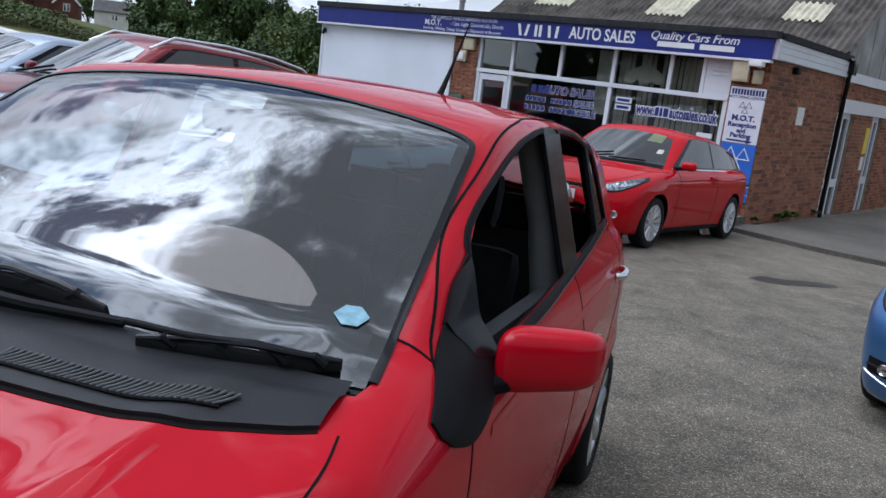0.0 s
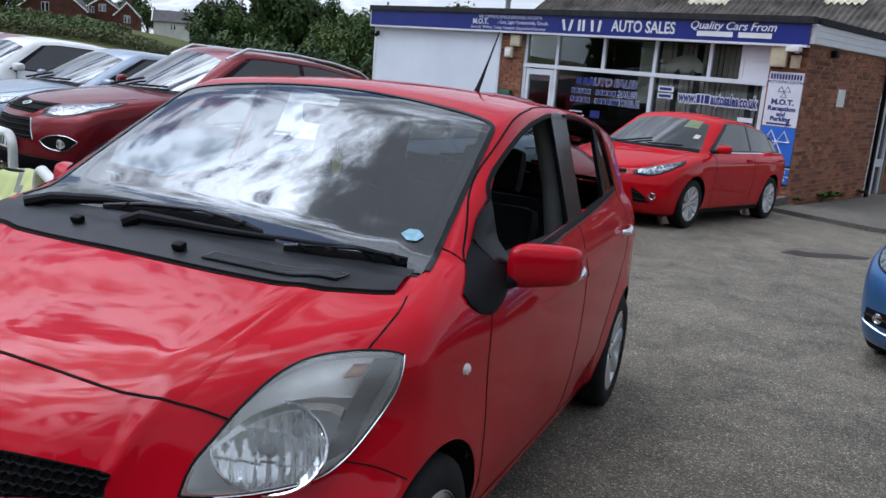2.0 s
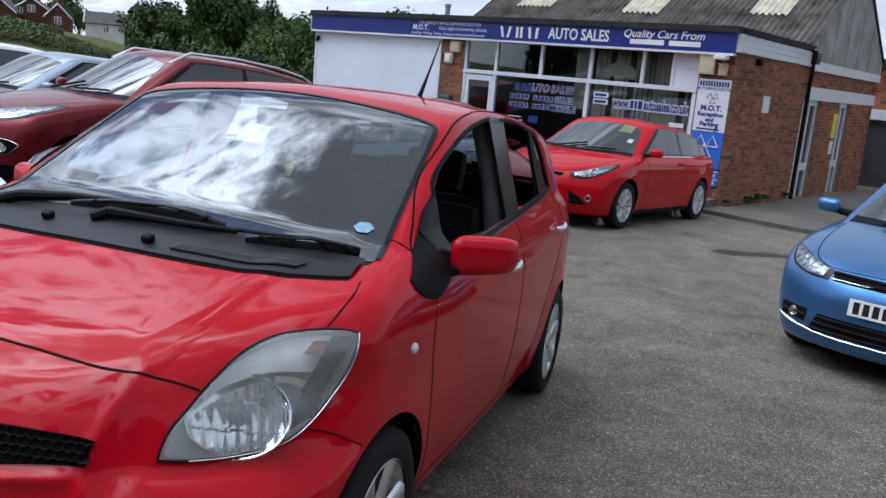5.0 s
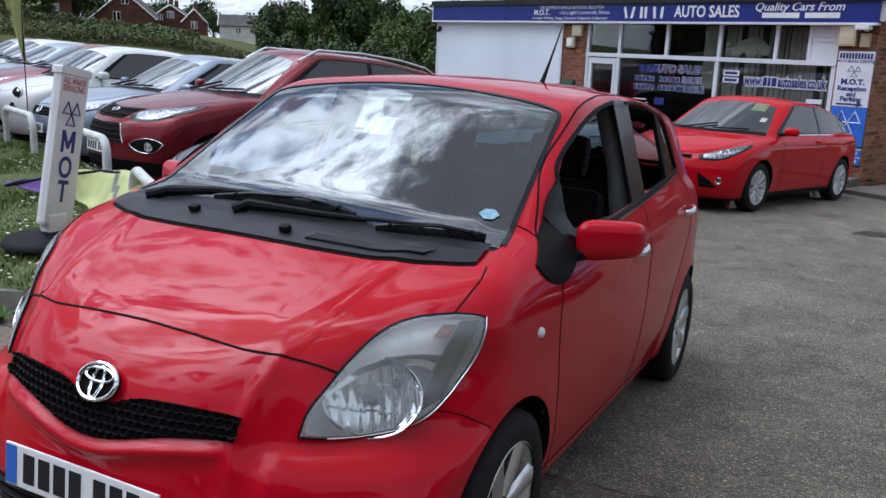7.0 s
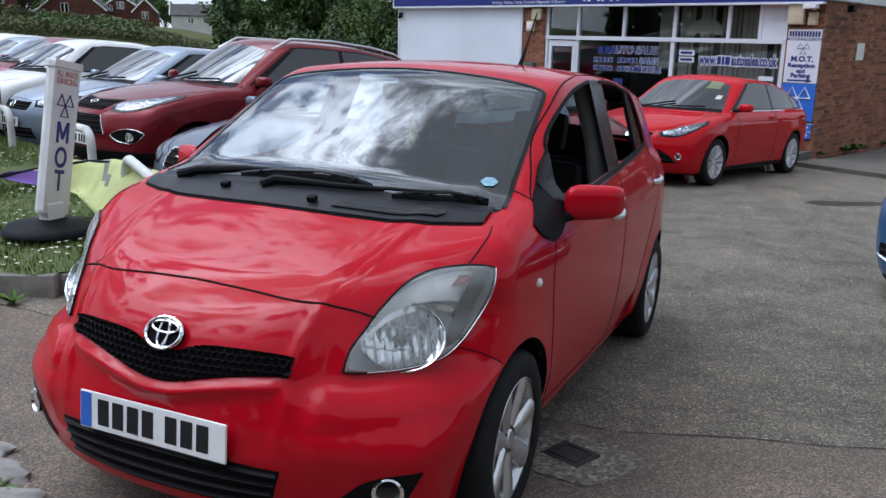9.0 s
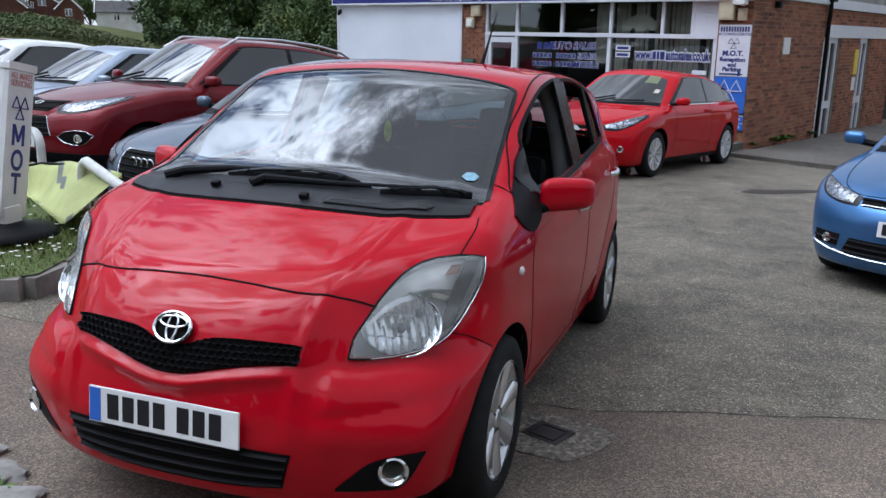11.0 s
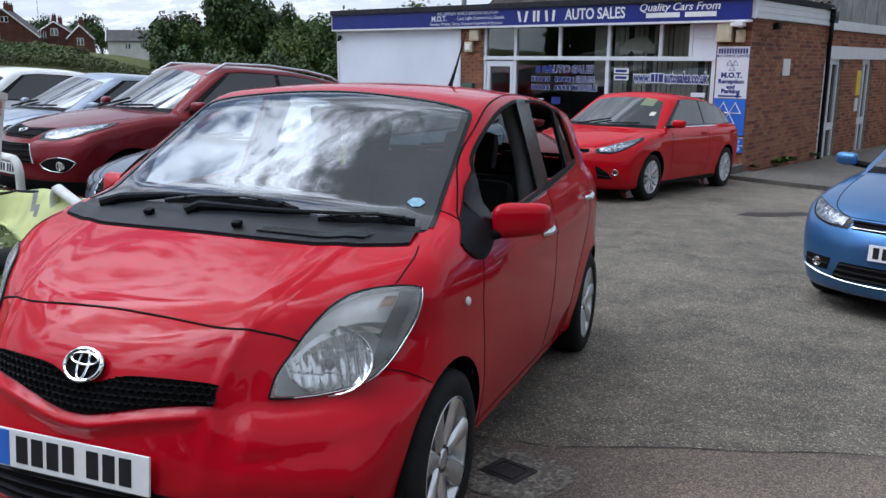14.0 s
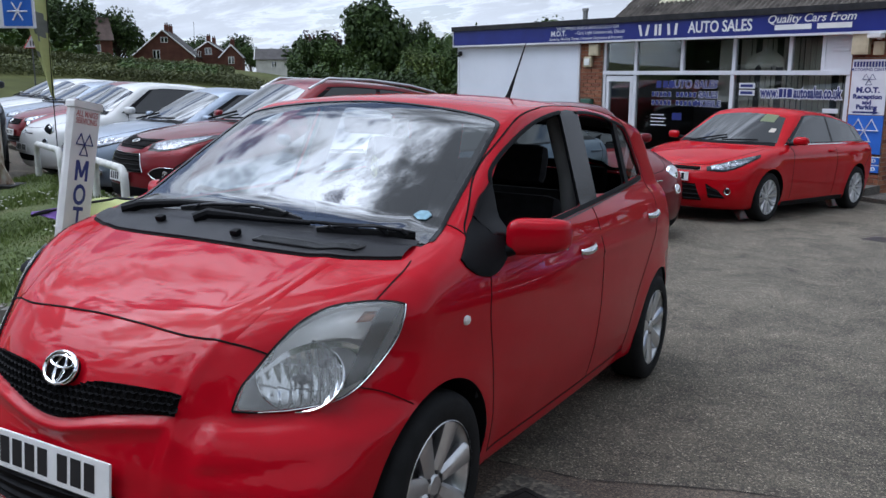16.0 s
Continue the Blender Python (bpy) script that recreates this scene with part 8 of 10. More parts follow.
    q = pose(-0.36, 1.48, 0.93, 62, 0, 0)
    wheel_ = mesh_from("steering_wheel", [q @ Vector(v) for v in vs], fs, M["black_plastic"], car, "black steering wheel")
    part("wheel_boss", bm_box((-0.08, -0.07, -0.03), (0.08, 0.07, 0.02), 0.03), M["black_plastic"], wheel_, "", True).matrix_basis = q
    rm = part("interior_mirror", bm_box((-0.12, -0.02, -0.035), (0.12, 0.02, 0.035), 0.018), M["black_plastic"], car, "black interior mirror", True)
    rm.matrix_basis = pose(0.0, 1.585, 1.375, 8, 0, 0)
    # aerial on the roof
    base = FORM_SMALL.onto([(0.10, 2.72, 1.6)], (0, 0, -1))[0]
    vs, fs = tube_verts([tuple(base), tuple(base + np.array([0.004, 0.015, 0.03])), tuple(base + np.array([0.02, 0.05, 0.13])), tuple(base + np.array([0.045, 0.11, 0.30]))], 0.011, 8, taper=[1.6, 1.0, 0.5, 0.25])
    mesh_from("aerial", vs, fs, M["black_plastic"], car, "short black roof aerial")


def haze_lens(name):
    """Slightly clouded clear plastic."""
    m = glass_mat(name, (0.95, 0.96, 0.95), 0.48)
    nt = m.node_tree
    out = nt.nodes["Material Output"]
    src = out.inputs[0].links[0].from_socket
    df = nt.nodes.new("ShaderNodeBsdfDiffuse")
    df.inputs[0].default_value = (0.75, 0.76, 0.74, 1)
    r = nt.nodes.new("ShaderNodeMapRange")
    r.inputs["To Min"].default_value = 0.13
    r.inputs["To Max"].default_value = 0.27
    nt.links.new(add_noise(nt, 9, 5), r.inputs["Value"])
    mx = nt.nodes.new("ShaderNodeMixShader")
    nt.links.new(r.outputs[0], mx.inputs[0])
    nt.links.new(src, mx.inputs[1])
    nt.links.new(df.outputs[0], mx.inputs[2])
    nt.links.new(mx.outputs[0], out.inputs[0])
    return m


M["glass_lens"] = haze_lens("glass_lens")
M["lamp_grey"] = plain("lamp_grey", (0.90, 0.91, 0.91), 0.32, 0.0, 0.5, 0.15, 14)
M["lamp_frost"] = plain("lamp_frost", (0.93, 0.94, 0.92), 0.35, 0.1, 0.5, 0.08, 30, bumps=0.4, grain=110)
M["mirror_bowl"] = plain("mirror_bowl", (0.93, 0.95, 0.97), 0.07, 0.85, 0.5, 0.04, 14)
M["sticker_blue"] = plain("sticker_blue", (0.20, 0.37, 0.45), 0.5, 0, 0.5, 0.25, 60)
M["lime"] = plain("lime", (0.62, 0.66, 0.08), 0.5, 0, 0.5, 0.3, 40)
M["red_shadow"] = car_paint("red_shadow", (0.46, 0.008, 0.014), 0.0, 0.4)
M["pillar_beige"] = plain("pillar_beige", (0.16, 0.16, 0.155), 0.7, 0, 0.3, 0.1, 12)
M["headlining"] = plain("headlining", (0.20, 0.20, 0.195), 0.9, 0, 0.2, 0.1, 12)

top_ok = lambda C, N: (C[:, 2] > 0.99) & (C[:, 1] < 1.75)
side_ok = lambda C, N: (np.abs(C[:, 0]) > 0.5)
rear_ok = lambda C, N: (C[:, 1] > 3.2)
lamp_ok = lambda C, N: (C[:, 1] < 0.80) & (N[:, 1] < 0.2)
FORM_SMALL_CUTS = (("xy", SCREEN, top_ok), ("yz", WIN_F, side_ok), ("yz", WIN_R, side_ok), ("yz", WIN_Q, side_ok), ("xz", [(-0.52, 1.40), (0.52, 1.40), (0.60, 1.12), (-0.60, 1.12)], rear_ok), ("xz", lamp_poly(1), lamp_ok), ("xz", lamp_poly(-1), lamp_ok))
small = build_car("hatchback", FORM_SMALL, M["red_solid"], TILT, "small red five-door hatchback, front side window open", fine=1.25, spokes=7, tyre_r=0.297, rim_r=0.209, tyre_w=0.185,
                  cuts=FORM_SMALL_CUTS)
small_front(small)
small_crease(small)
small_lining(small, FORM_SMALL_CUTS)
for side_ in (1, -1):
    small_lamp(small, side_)
small_glass(small)
small_cowl(small)
small_inside(small)

# ---- the other cars ----
def sym(pts):
    """Right half given, mirrored to a whole curve."""
    return [(-x, y, z) for x, y, z in pts[::-1]] + [p for p in pts if p[0] > 0.001]


def blue_car():
    F = FORM_BLUE
    c = build_car("hatchback", F, M["blue_metal"], on_ground(2.72, 4.6, -25, L=4.25), "metallic blue five-door hatchback on the forecourt", 0.75, 5, "twin", 0.315, 0.215)
    dress(c, F, M["blue_metal"],
          lamps=[([(0.44, 0.1, 0.715), (0.58, 0.2, 0.745), (0.72, 0.36, 0.78), (0.80, 0.56, 0.79)], [(0.44, 0.1, 0.635), (0.58, 0.2, 0.628), (0.72, 0.34, 0.665), (0.79, 0.54, 0.755)], "mirror_bowl2")],
          grille=[("grille", sym([(0, 0, 0.70), (0.42, 0.1, 0.705)]), sym([(0, 0, 0.64), (0.42, 0.1, 0.645)]), "gap", 2, False),
                  ("lower_grille", sym([(0, 0, 0.41), (0.46, 0.05, 0.41)]), sym([(0, 0, 0.29), (0.52, 0.05, 0.29)]), "gap", 3, False),
                  ("side_intake", [(0.54, 0.1, 0.42), (0.76, 0.25, 0.42)], [(0.56, 0.1, 0.33), (0.76, 0.25, 0.33)], "gap", 1, False),
                  ("side_intake", [(-0.76, 0.25, 0.42), (-0.54, 0.1, 0.42)], [(-0.76, 0.25, 0.33), (-0.56, 0.1, 0.33)], "gap", 1, False)],
          fogs=[(0.64, 0.15, 0.375, 0.035)], plate_z=0.515, chrome_line=False)
    seam(F, "chrome_strip", sym([(0, 0, 0.655), (0.42, 0.1, 0.655)]), (0, 1, 0), M["chrome"], c, 0.006, 30, 0.010, label="chrome grille strip")
    seam(F, "bumper_chrome", sym([(0, 0, 0.275), (0.4, 0.05, 0.278), (0.62, 0.12, 0.295), (0.78, 0.3, 0.33)]), (0, 1, 0), M["chrome"], c, 0.013, 50, 0.004, label="chrome strip along the bumper", lift=0.008)
    seam(F, "bonnet_joint", sym([(0, 0.1, 0.735), (0.35, 0.12, 0.735), (0.5, 0.16, 0.755), (0.62, 0.3, 0.80), (0.70, 0.7, 0.90), (0.72, 1.1, 0.96)]), (0, 0.6, -0.8), M["gap"], c, 0.007, 80)
    disc_badge(c, F, 0.675, 0.058, 0.058)
    return c


def red_car():
    F = FORM_RED
    c = build_car("hatchback", F, M["red_bright"], on_ground(-0.76, 9.8, -19.5, L=4.36), "bright red five-door hatchback parked by the showroom", 0.7, 10, "thin", 0.32, 0.228)
    dress(c, F, M["red_bright"],
          lamps=[([(0.42, 0.15, 0.705), (0.56, 0.28, 0.76), (0.70, 0.48, 0.82), (0.80, 0.80, 0.865)], [(0.43, 0.15, 0.645), (0.60, 0.28, 0.635), (0.73, 0.48, 0.70), (0.81, 0.76, 0.81)], "mirror_bowl2")],
          grille=[("grille", sym([(0, 0, 0.70), (0.36, 0.05, 0.70)]), sym([(0, 0, 0.655), (0.36, 0.05, 0.66)]), "gap", 1, True),
                  ("lower_grille", sym([(0, 0, 0.50), (0.34, 0.03, 0.49)]), sym([(0, 0, 0.27), (0.42, 0.05, 0.28)]), "gap", 4, False),
                  ("side_intake", [(0.46, 0.08, 0.50), (0.60, 0.12, 0.42)], [(0.50, 0.08, 0.32), (0.68, 0.16, 0.32)], "gap", 2, False),
                  ("side_intake", [(-0.60, 0.12, 0.42), (-0.46, 0.08, 0.50)], [(-0.68, 0.16, 0.32), (-0.50, 0.08, 0.32)], "gap", 2, False)],
          fogs=[(0.70, 0.22, 0.41, 0.045)], plate_z=0.575, chrome_line=True, screen_mat="glass_dark")
    seam(F, "bonnet_joint", sym([(0, 0.1, 0.735), (0.35, 0.14, 0.745), (0.5, 0.25, 0.79), (0.66, 0.6, 0.88), (0.72, 1.0, 0.96)]), (0, 0.6, -0.8), M["gap"], c, 0.007, 70)
    patch(F, "price_card", [(0.26, 1.90, 1.3), (0.44, 1.92, 1.3)], [(0.27, 1.70, 1.2), (0.46, 1.74, 1.2)], (0, 0.35, -0.94), M["flag_pale"], c, 0.0045, 0, 8, 8, "pale green price card behind the screen", 0.0)
    patch(F, "tax_disc", [(0.50, 1.58, 1.2), (0.57, 1.60, 1.2)], [(0.51, 1.50, 1.1), (0.58, 1.53, 1.1)], (0, 0.35, -0.94), M["blind"], c, 0.0045, 0, 6, 6, "white paper disc behind the screen", 0.0)
    return c


FOG_T = [tuple(q) for q in spline([(0.52, 0.1, 0.572), (0.58, 0.12, 0.615), (0.68, 0.17, 0.638), (0.77, 0.25, 0.632), (0.83, 0.33, 0.602)], 12)]
FOG_B = [tuple(q) for q in spline([(0.52, 0.1, 0.566), (0.58, 0.12, 0.522), (0.68, 0.17, 0.502), (0.77, 0.25, 0.515), (0.83, 0.33, 0.596)], 12)]


def suv_car():
    F = FORM_SUV
    c = build_car("suv", F, M["red_dark"], on_ground(-5.36, 4.86, -21, L=4.4), "dark red compact SUV with roof rails in the car row", 0.75, 5, "twin", 0.345, 0.23, tyre_w=0.225)
    dress(c, F, M["red_dark"],
          lamps=[([(0.44, 0.10, 0.905), (0.58, 0.22, 0.965), (0.74, 0.42, 1.005), (0.86, 0.70, 1.015)], [(0.45, 0.10, 0.81), (0.60, 0.2, 0.80), (0.75, 0.38, 0.835), (0.86, 0.62, 0.955)], "mirror_bowl2")],
          grille=[("grille", sym([(0, 0, 0.895), (0.40, 0.08, 0.91)]), sym([(0, 0, 0.80), (0.30, 0.05, 0.80)]), "gap", 2, False),
                  ("lower_grille", sym([(0, 0, 0.745), (0.34, 0.05, 0.755)]), sym([(0, 0, 0.56), (0.44, 0.06, 0.57)]), "gap", 4, True),
                  ("fog_panel", FOG_T, FOG_B, "gap", 0, True),
                  ("fog_panel", mirror_x(FOG_T[::-1]), mirror_x(FOG_B[::-1]), "gap", 0, True)],
          fogs=[(0.72, 0.2, 0.56, 0.045)], plate_z=0.50, chrome_line=False, glass="glass_dark")
    seam(F, "bonnet_joint", sym([(0, 0.1, 0.925), (0.42, 0.14, 0.93), (0.6, 0.4, 0.99), (0.72, 0.9, 1.07)]), (0, 0.6, -0.8), M["gap"], c, 0.007, 70)
    seam(F, "bumper_skirt", sym([(0, 0, 0.35), (0.5, 0.05, 0.35), (0.75, 0.2, 0.35), (0.86, 0.42, 0.35)]), (0, 1, 0), M["black_plastic"], c, 0.13, 50, 0.006, label="black lower bumper", lift=0.01)
    disc_badge(c, F, 0.865, 0.062, 0.034)
    for sd in (1, -1):
        Q = F.onto([(sd * 0.56, y, 1.8) for y in (1.95, 2.2, 2.8, 3.4, 3.8, 3.95)], (0, 0, -1))
        vs, fs = tube_verts([tuple(q + np.array([0, 0, h])) for q, h in zip(Q, (0.0, 0.045, 0.05, 0.05, 0.045, 0.0))], 0.017, 8)
        mesh_from("roof_rail", vs, fs, M["alloy"], c, "silver roof rail")
    return c


def saloon_car():
    F = SALOON
    c = build_car("saloon", F, M["grey_blue"], on_ground(-2.96, 3.64, -15.8, z=-0.149, L=4.7), "grey-blue metallic saloon with chrome grille surround", 0.7, 5, "twin", 0.32, 0.225)
    dress(c, F, M["grey_blue"],
          lamps=[([(0.46, 0.1, 0.69), (0.62, 0.2, 0.715), (0.80, 0.5, 0.73)], [(0.47, 0.1, 0.60), (0.62, 0.2, 0.60), (0.79, 0.44, 0.64)], "mirror_bowl2")],
          grille=[("grille", sym([(0, 0, 0.735), (0.36, 0.03, 0.735)]), sym([(0, 0, 0.34), (0.25, 0.03, 0.35)]), "gap", 9, True)],
          plate=False, windows=2)
    for k in range(4):
        x = (k - 1.5) * 0.072
        p = F.onto([(x, 0, 0.655)], (0, 1, 0))[0]
        vs, fs = tube_verts([(p[0] + 0.047 * math.cos(2 * math.pi * j / 24), p[1] - 0.022, p[2] + 0.047 * math.sin(2 * math.pi * j / 24)) for j in range(24)], 0.005, 6, True)
        mesh_from("badge_ring", vs, fs, M["chrome"], c, "chrome ring")
    seam(F, "bonnet_joint", sym([(0, 0.1, 0.765), (0.4, 0.12, 0.765), (0.62, 0.4, 0.80), (0.72, 1.2, 0.92)]), (0, 0.6, -0.8), M["gap"], c, 0.007, 70)
    return c


def bubble_car(paint, m, label, group=""):
    F = BUBBLE
    c = build_car("city_car", F, M[paint], m, label, 0.55, 7, "single", 0.29, 0.19, group=group)
    dress(c, F, M[paint], plate_z=0.46, windows=2, pillar=0.62)
    for fx, fz, r, mat in ((0.53, 0.735, 0.085, "mirror_bowl2"), (0.53, 0.545, 0.052, "mirror_bowl2")):
        for sd in (1, -1):
            p = F.onto([(sd * fx, 0.2, fz)], (-0.3 * sd, 0.9, -0.2))[0]
            n = Vector((0.35 * sd, -0.9, 0.25)).normalized()
            q = Matrix.Translation(Vector(p) + n * 0.0) @ n.to_track_quat("Z", "Y").to_matrix().to_4x4()
            vs, fs = lathe([(0.0, 0.022), (r * 0.5, 0.020), (r * 0.85, 0.012), (r, 0.012), (r * 1.08, 0.004), (r * 1.1, -0.02)], 28, "z")
            hl = mesh_from("headlamp", [q @ Vector(v) for v in vs], fs, M["chrome"], c, "round chrome-ringed headlamp")
    for sd in (1, -1):
        seam(F, "chrome_whisker", [(sd * 0.07, 0, 0.665), (sd * 0.27, 0.05, 0.668)], (0, 1, 0), M["chrome"], c, 0.016, 12, 0.004, label="chrome whisker", lift=0.006)
    patch(F, "lower_grille", sym([(0, 0, 0.37), (0.36, 0.05, 0.36)]), sym([(0, 0, 0.27), (0.40, 0.05, 0.28)]), (0, 1, 0), M["gap"], c, 0.004, 0, 20, 4, "black lower intake")
    disc_badge(c, F, 0.675, 0.04, 0.04, inner=False)
    seam(F, "bonnet_joint", sym([(0, 0.1, 0.76), (0.4, 0.2, 0.80), (0.62, 0.6, 0.92)]), (0, 0.6, -0.8), M["gap"], c, 0.007, 40)
    return c


def plain_car(name, F, paint, m, label, fine=0.42, group="", spokes=5, style="single", plate_z=0.46, windows=3, glass="glass_dark"):
    k = F.belt / 0.98
    w = F.W / 0.89
    c = build_car(name, F, M[paint], m, label, fine, spokes, style, F.hub_z, F.hub_z * 0.66, group=group)
    dress(c, F, M[paint],
          lamps=[([(0.44 * w, 0.12, 0.73 * k), (0.60 * w, 0.25, 0.77 * k), (0.80 * w, 0.6, 0.80 * k)], [(0.45 * w, 0.12, 0.65 * k), (0.60 * w, 0.22, 0.645 * k), (0.79 * w, 0.52, 0.72 * k)], "mirror_bowl2")],
          grille=[("grille", sym([(0, 0, 0.70 * k), (0.38 * w, 0.08, 0.70 * k)]), sym([(0, 0, 0.60 * k), (0.34 * w, 0.06, 0.60 * k)]), "gap", 3, False),
                  ("lower_grille", sym([(0, 0, 0.40), (0.44 * w, 0.05, 0.40)]), sym([(0, 0, 0.28), (0.48 * w, 0.05, 0.28)]), "gap", 2, False)],
          fogs=[(0.66 * w, 0.2, 0.36, 0.045)], plate_z=plate_z, windows=windows, glass=glass)
    disc_badge(c, F, 0.655 * k, 0.05, 0.045)
    seam(F, "bonnet_joint", sym([(0, 0.1, 0.76 * k), (0.4, 0.14, 0.77 * k), (0.62 * w, 0.5, 0.87 * k), (0.70 * w, 1.0, 0.96 * k)]), (0, 0.6, -0.8), M["gap"], c, 0.007, 50)
    return c


blue_car()
red_car()
suv_car()
saloon_car()
# the row on the grass side, away from the SUV
ROW = "cars in the parked row"
plain_car("hatchback", HATCH, "silver_blue_car", on_ground(-7.4, 5.75, -20, L=4.0), "pale silver-blue metallic hatchback beside the dark red SUV", group=ROW)
bubble_car("white_car", on_ground(-9.45, 6.6, -20, L=3.55), "small white rounded city car in the parked row", ROW)
plain_car("hatchback", HATCH, "red_pink", on_ground(-10.75, 7.6, -20, L=4.0), "crimson hatchback in the parked row", group=ROW)
plain_car("hatchback", HATCH, "red_dark", on_ground(-12.5, 8.5, -20, L=4.0), "dark red hatchback in the parked row", group=ROW)
plain_car("hatchback", FORM_BLUE, "silver_blue_car", on_ground(-14.3, 9.4, -20, L=4.2), "silver-blue hatchback in the parked row", group=ROW)
plain_car("hatchback", HATCH, "white_car", on_ground(-16.1, 10.3, -20, L=4.0), "white hatchback in the parked row", group=ROW)
plain_car("hatchback", FORM_BLUE, "silver_car", on_ground(-18.0, 11.3, -20, L=4.2), "silver hatchback at the end of the row", group=ROW)
plain_car("people_carrier", VAN, "black_car", on_ground(-9.1, 5.2, 64, L=4.4), "black people carrier by the rusty post")
# behind the red hatchback
bubble_car("red_dark", on_ground(-0.52, 7.83, 52, L=3.55), "small deep red rounded city car")
plain_car("hatchback", HATCH, "black_car", on_ground(-2.3, 12.3, 48, L=4.0), "black hatchback in front of the showroom window")
plain_car("estate_car", SALOON, "silver_car", on_ground(-6.6, 9.9, -20, L=4.7), "silver estate car with roof rails", windows=3)
plain_car("hatchback", FORM_BLUE, "silver_car", on_ground(6.0, 7.4, -25, L=4.25), "silver hatchback beyond the blue one")

# ---- things on the verge ----
# pillar sign on a round black base, leaning
M["board_white"] = plain("board_white", (0.66, 0.655, 0.64), 0.5, 0, 0.4, 0.12, 3, bumps=0.1)
M["flag_lime"] = plain("flag_lime", (0.46, 0.49, 0.20), 0.7, 0, 0.3, 0.2, 3)
M["flag_purple"] = plain("flag_purple", (0.16, 0.08, 0.30), 0.7, 0, 0.3, 0.2, 5)
M["flag_grey"] = plain("flag_grey", (0.16, 0.17, 0.15), 0.7, 0, 0.3, 0.2, 5)
M["rust_post"] = None
m_, nt_, b_ = node_mat("rust_post")
rr_ = add_noise(nt_, 5, 6, 0.65, (1, 1, 0.5))
nt_.links.new(ramp_of(nt_, rr_, [(0.42, (0.62, 0.60, 0.55)), (0.52, (0.50, 0.42, 0.33)), (0.62, (0.20, 0.085, 0.035))]), b_.inputs["Base Color"])
b_.inputs["Roughness"].default_value = 0.75
bump(nt_, b_, rr_, 0.4, 0.004)
M["rust_post"] = m_

mx, my = -3.24, 2.62
mz = verge_z(mx, my)
pb = tagged(new("pillar_sign"), "white plastic pillar sign with navy letters on a round base", "sign")
pb.matrix_basis = pose(mx, my, mz, 0, 0, 88)
vs, fs = lathe([(0.0, 0.085), (0.09, 0.085), (0.12, 0.07), (0.30, 0.045), (0.33, 0.02), (0.335, 0.0), (0.0, 0.0)], 36, "z")
mesh_from("base", vs, fs, M["black_plastic"], pb, "round black rubber base")
part("post_stub", bm_box((-0.07, -0.05, 0.07), (0.07, 0.05, 0.2), 0.01), M["white_plastic"], pb)
body = new("board")
body.parent = pb
body.matrix_basis = pose(0, 0, 0.16, 0, 8, 0)
bmb = bmesh.new()
prof = [(-0.17, -0.045), (0.17, -0.045), (0.185, 0.0), (0.17, 0.045), (-0.17, 0.045), (-0.185, 0.0)]
rings = []
for z, k in ((0.0, 0.94), (0.02, 1.0), (1.20, 1.0), (1.205, 1.10), (1.25, 1.10), (1.265, 1.04)):
    rings.append([bmb.verts.new((x * k, y * (k if z < 1.201 else 1.25), z)) for x, y in prof])
for a, b in zip(rings, rings[1:]):
    for k in range(6):
        bmb.faces.new((a[k], a[(k + 1) % 6], b[(k + 1) % 6], b[k]))
bmb.faces.new(rings[0][::-1])
bmb.faces.new(rings[-1])
bd = part("board_body", bmb, M["board_white"], pb, "white board")
bd.matrix_basis = pose(0, 0, 0.12, 0, 12, 0) @ Matrix.Diagonal((0.63, 0.9, 0.84, 1))
bpy.data.objects.remove(body)
FRM = Matrix.Translation((0, -0.047, 0)) @ ROT
M["sign_red"] = plain("sign_red", (0.45, 0.16, 0.15), 0.5, 0, 0.4, 0.1)
for txt, z, size, mt, st in (("ALL MAKES", 1.155, 0.07, "sign_red", 0.8), ("SERVICING", 1.095, 0.07, "sign_red", 0.8), ("O", 0.462, 0.24, "navy", 0.85), ("T", 0.27, 0.24, "navy", 0.85)):
    text_part("lettering", txt, size, Matrix.Translation((0, -0.047, z)) @ ROT, M[mt], bd, 0.001, "CENTER", st, 0, 0.006 if len(txt) == 1 else 0.001)
bml = bmesh.new()
m_pts = [(-0.5, 0), (-0.5, 1), (-0.26, 1), (0, 0.46), (0.26, 1), (0.5, 1), (0.5, 0), (0.29, 0), (0.29, 0.60), (0.09, 0.17), (-0.09, 0.17), (-0.29, 0.60), (-0.29, 0)]
mf = bml.faces.new([bml.verts.new((a * 0.165, -0.0475, 0.590 + b * 0.175)) for a, b in m_pts])
ret = bmesh.ops.extrude_face_region(bml, geom=[mf])
bmesh.ops.translate(bml, vec=(0, 0.002, 0), verts=[v for v in ret["geom"] if isinstance(v, bmesh.types.BMVert)])
bmesh.ops.triangulate(bml, faces=bml.faces[:])
part("lettering", bml, M["navy"], bd)
triangles(bd, 0.0, 0.90, 0.105, -0.047, "navy", 0.009)

# white tubular hoops in front of the cars
M["hoop_white"] = plain("hoop_white", (0.62, 0.62, 0.58), 0.55, 0, 0.4, 0.2, 6, bumps=0.1)


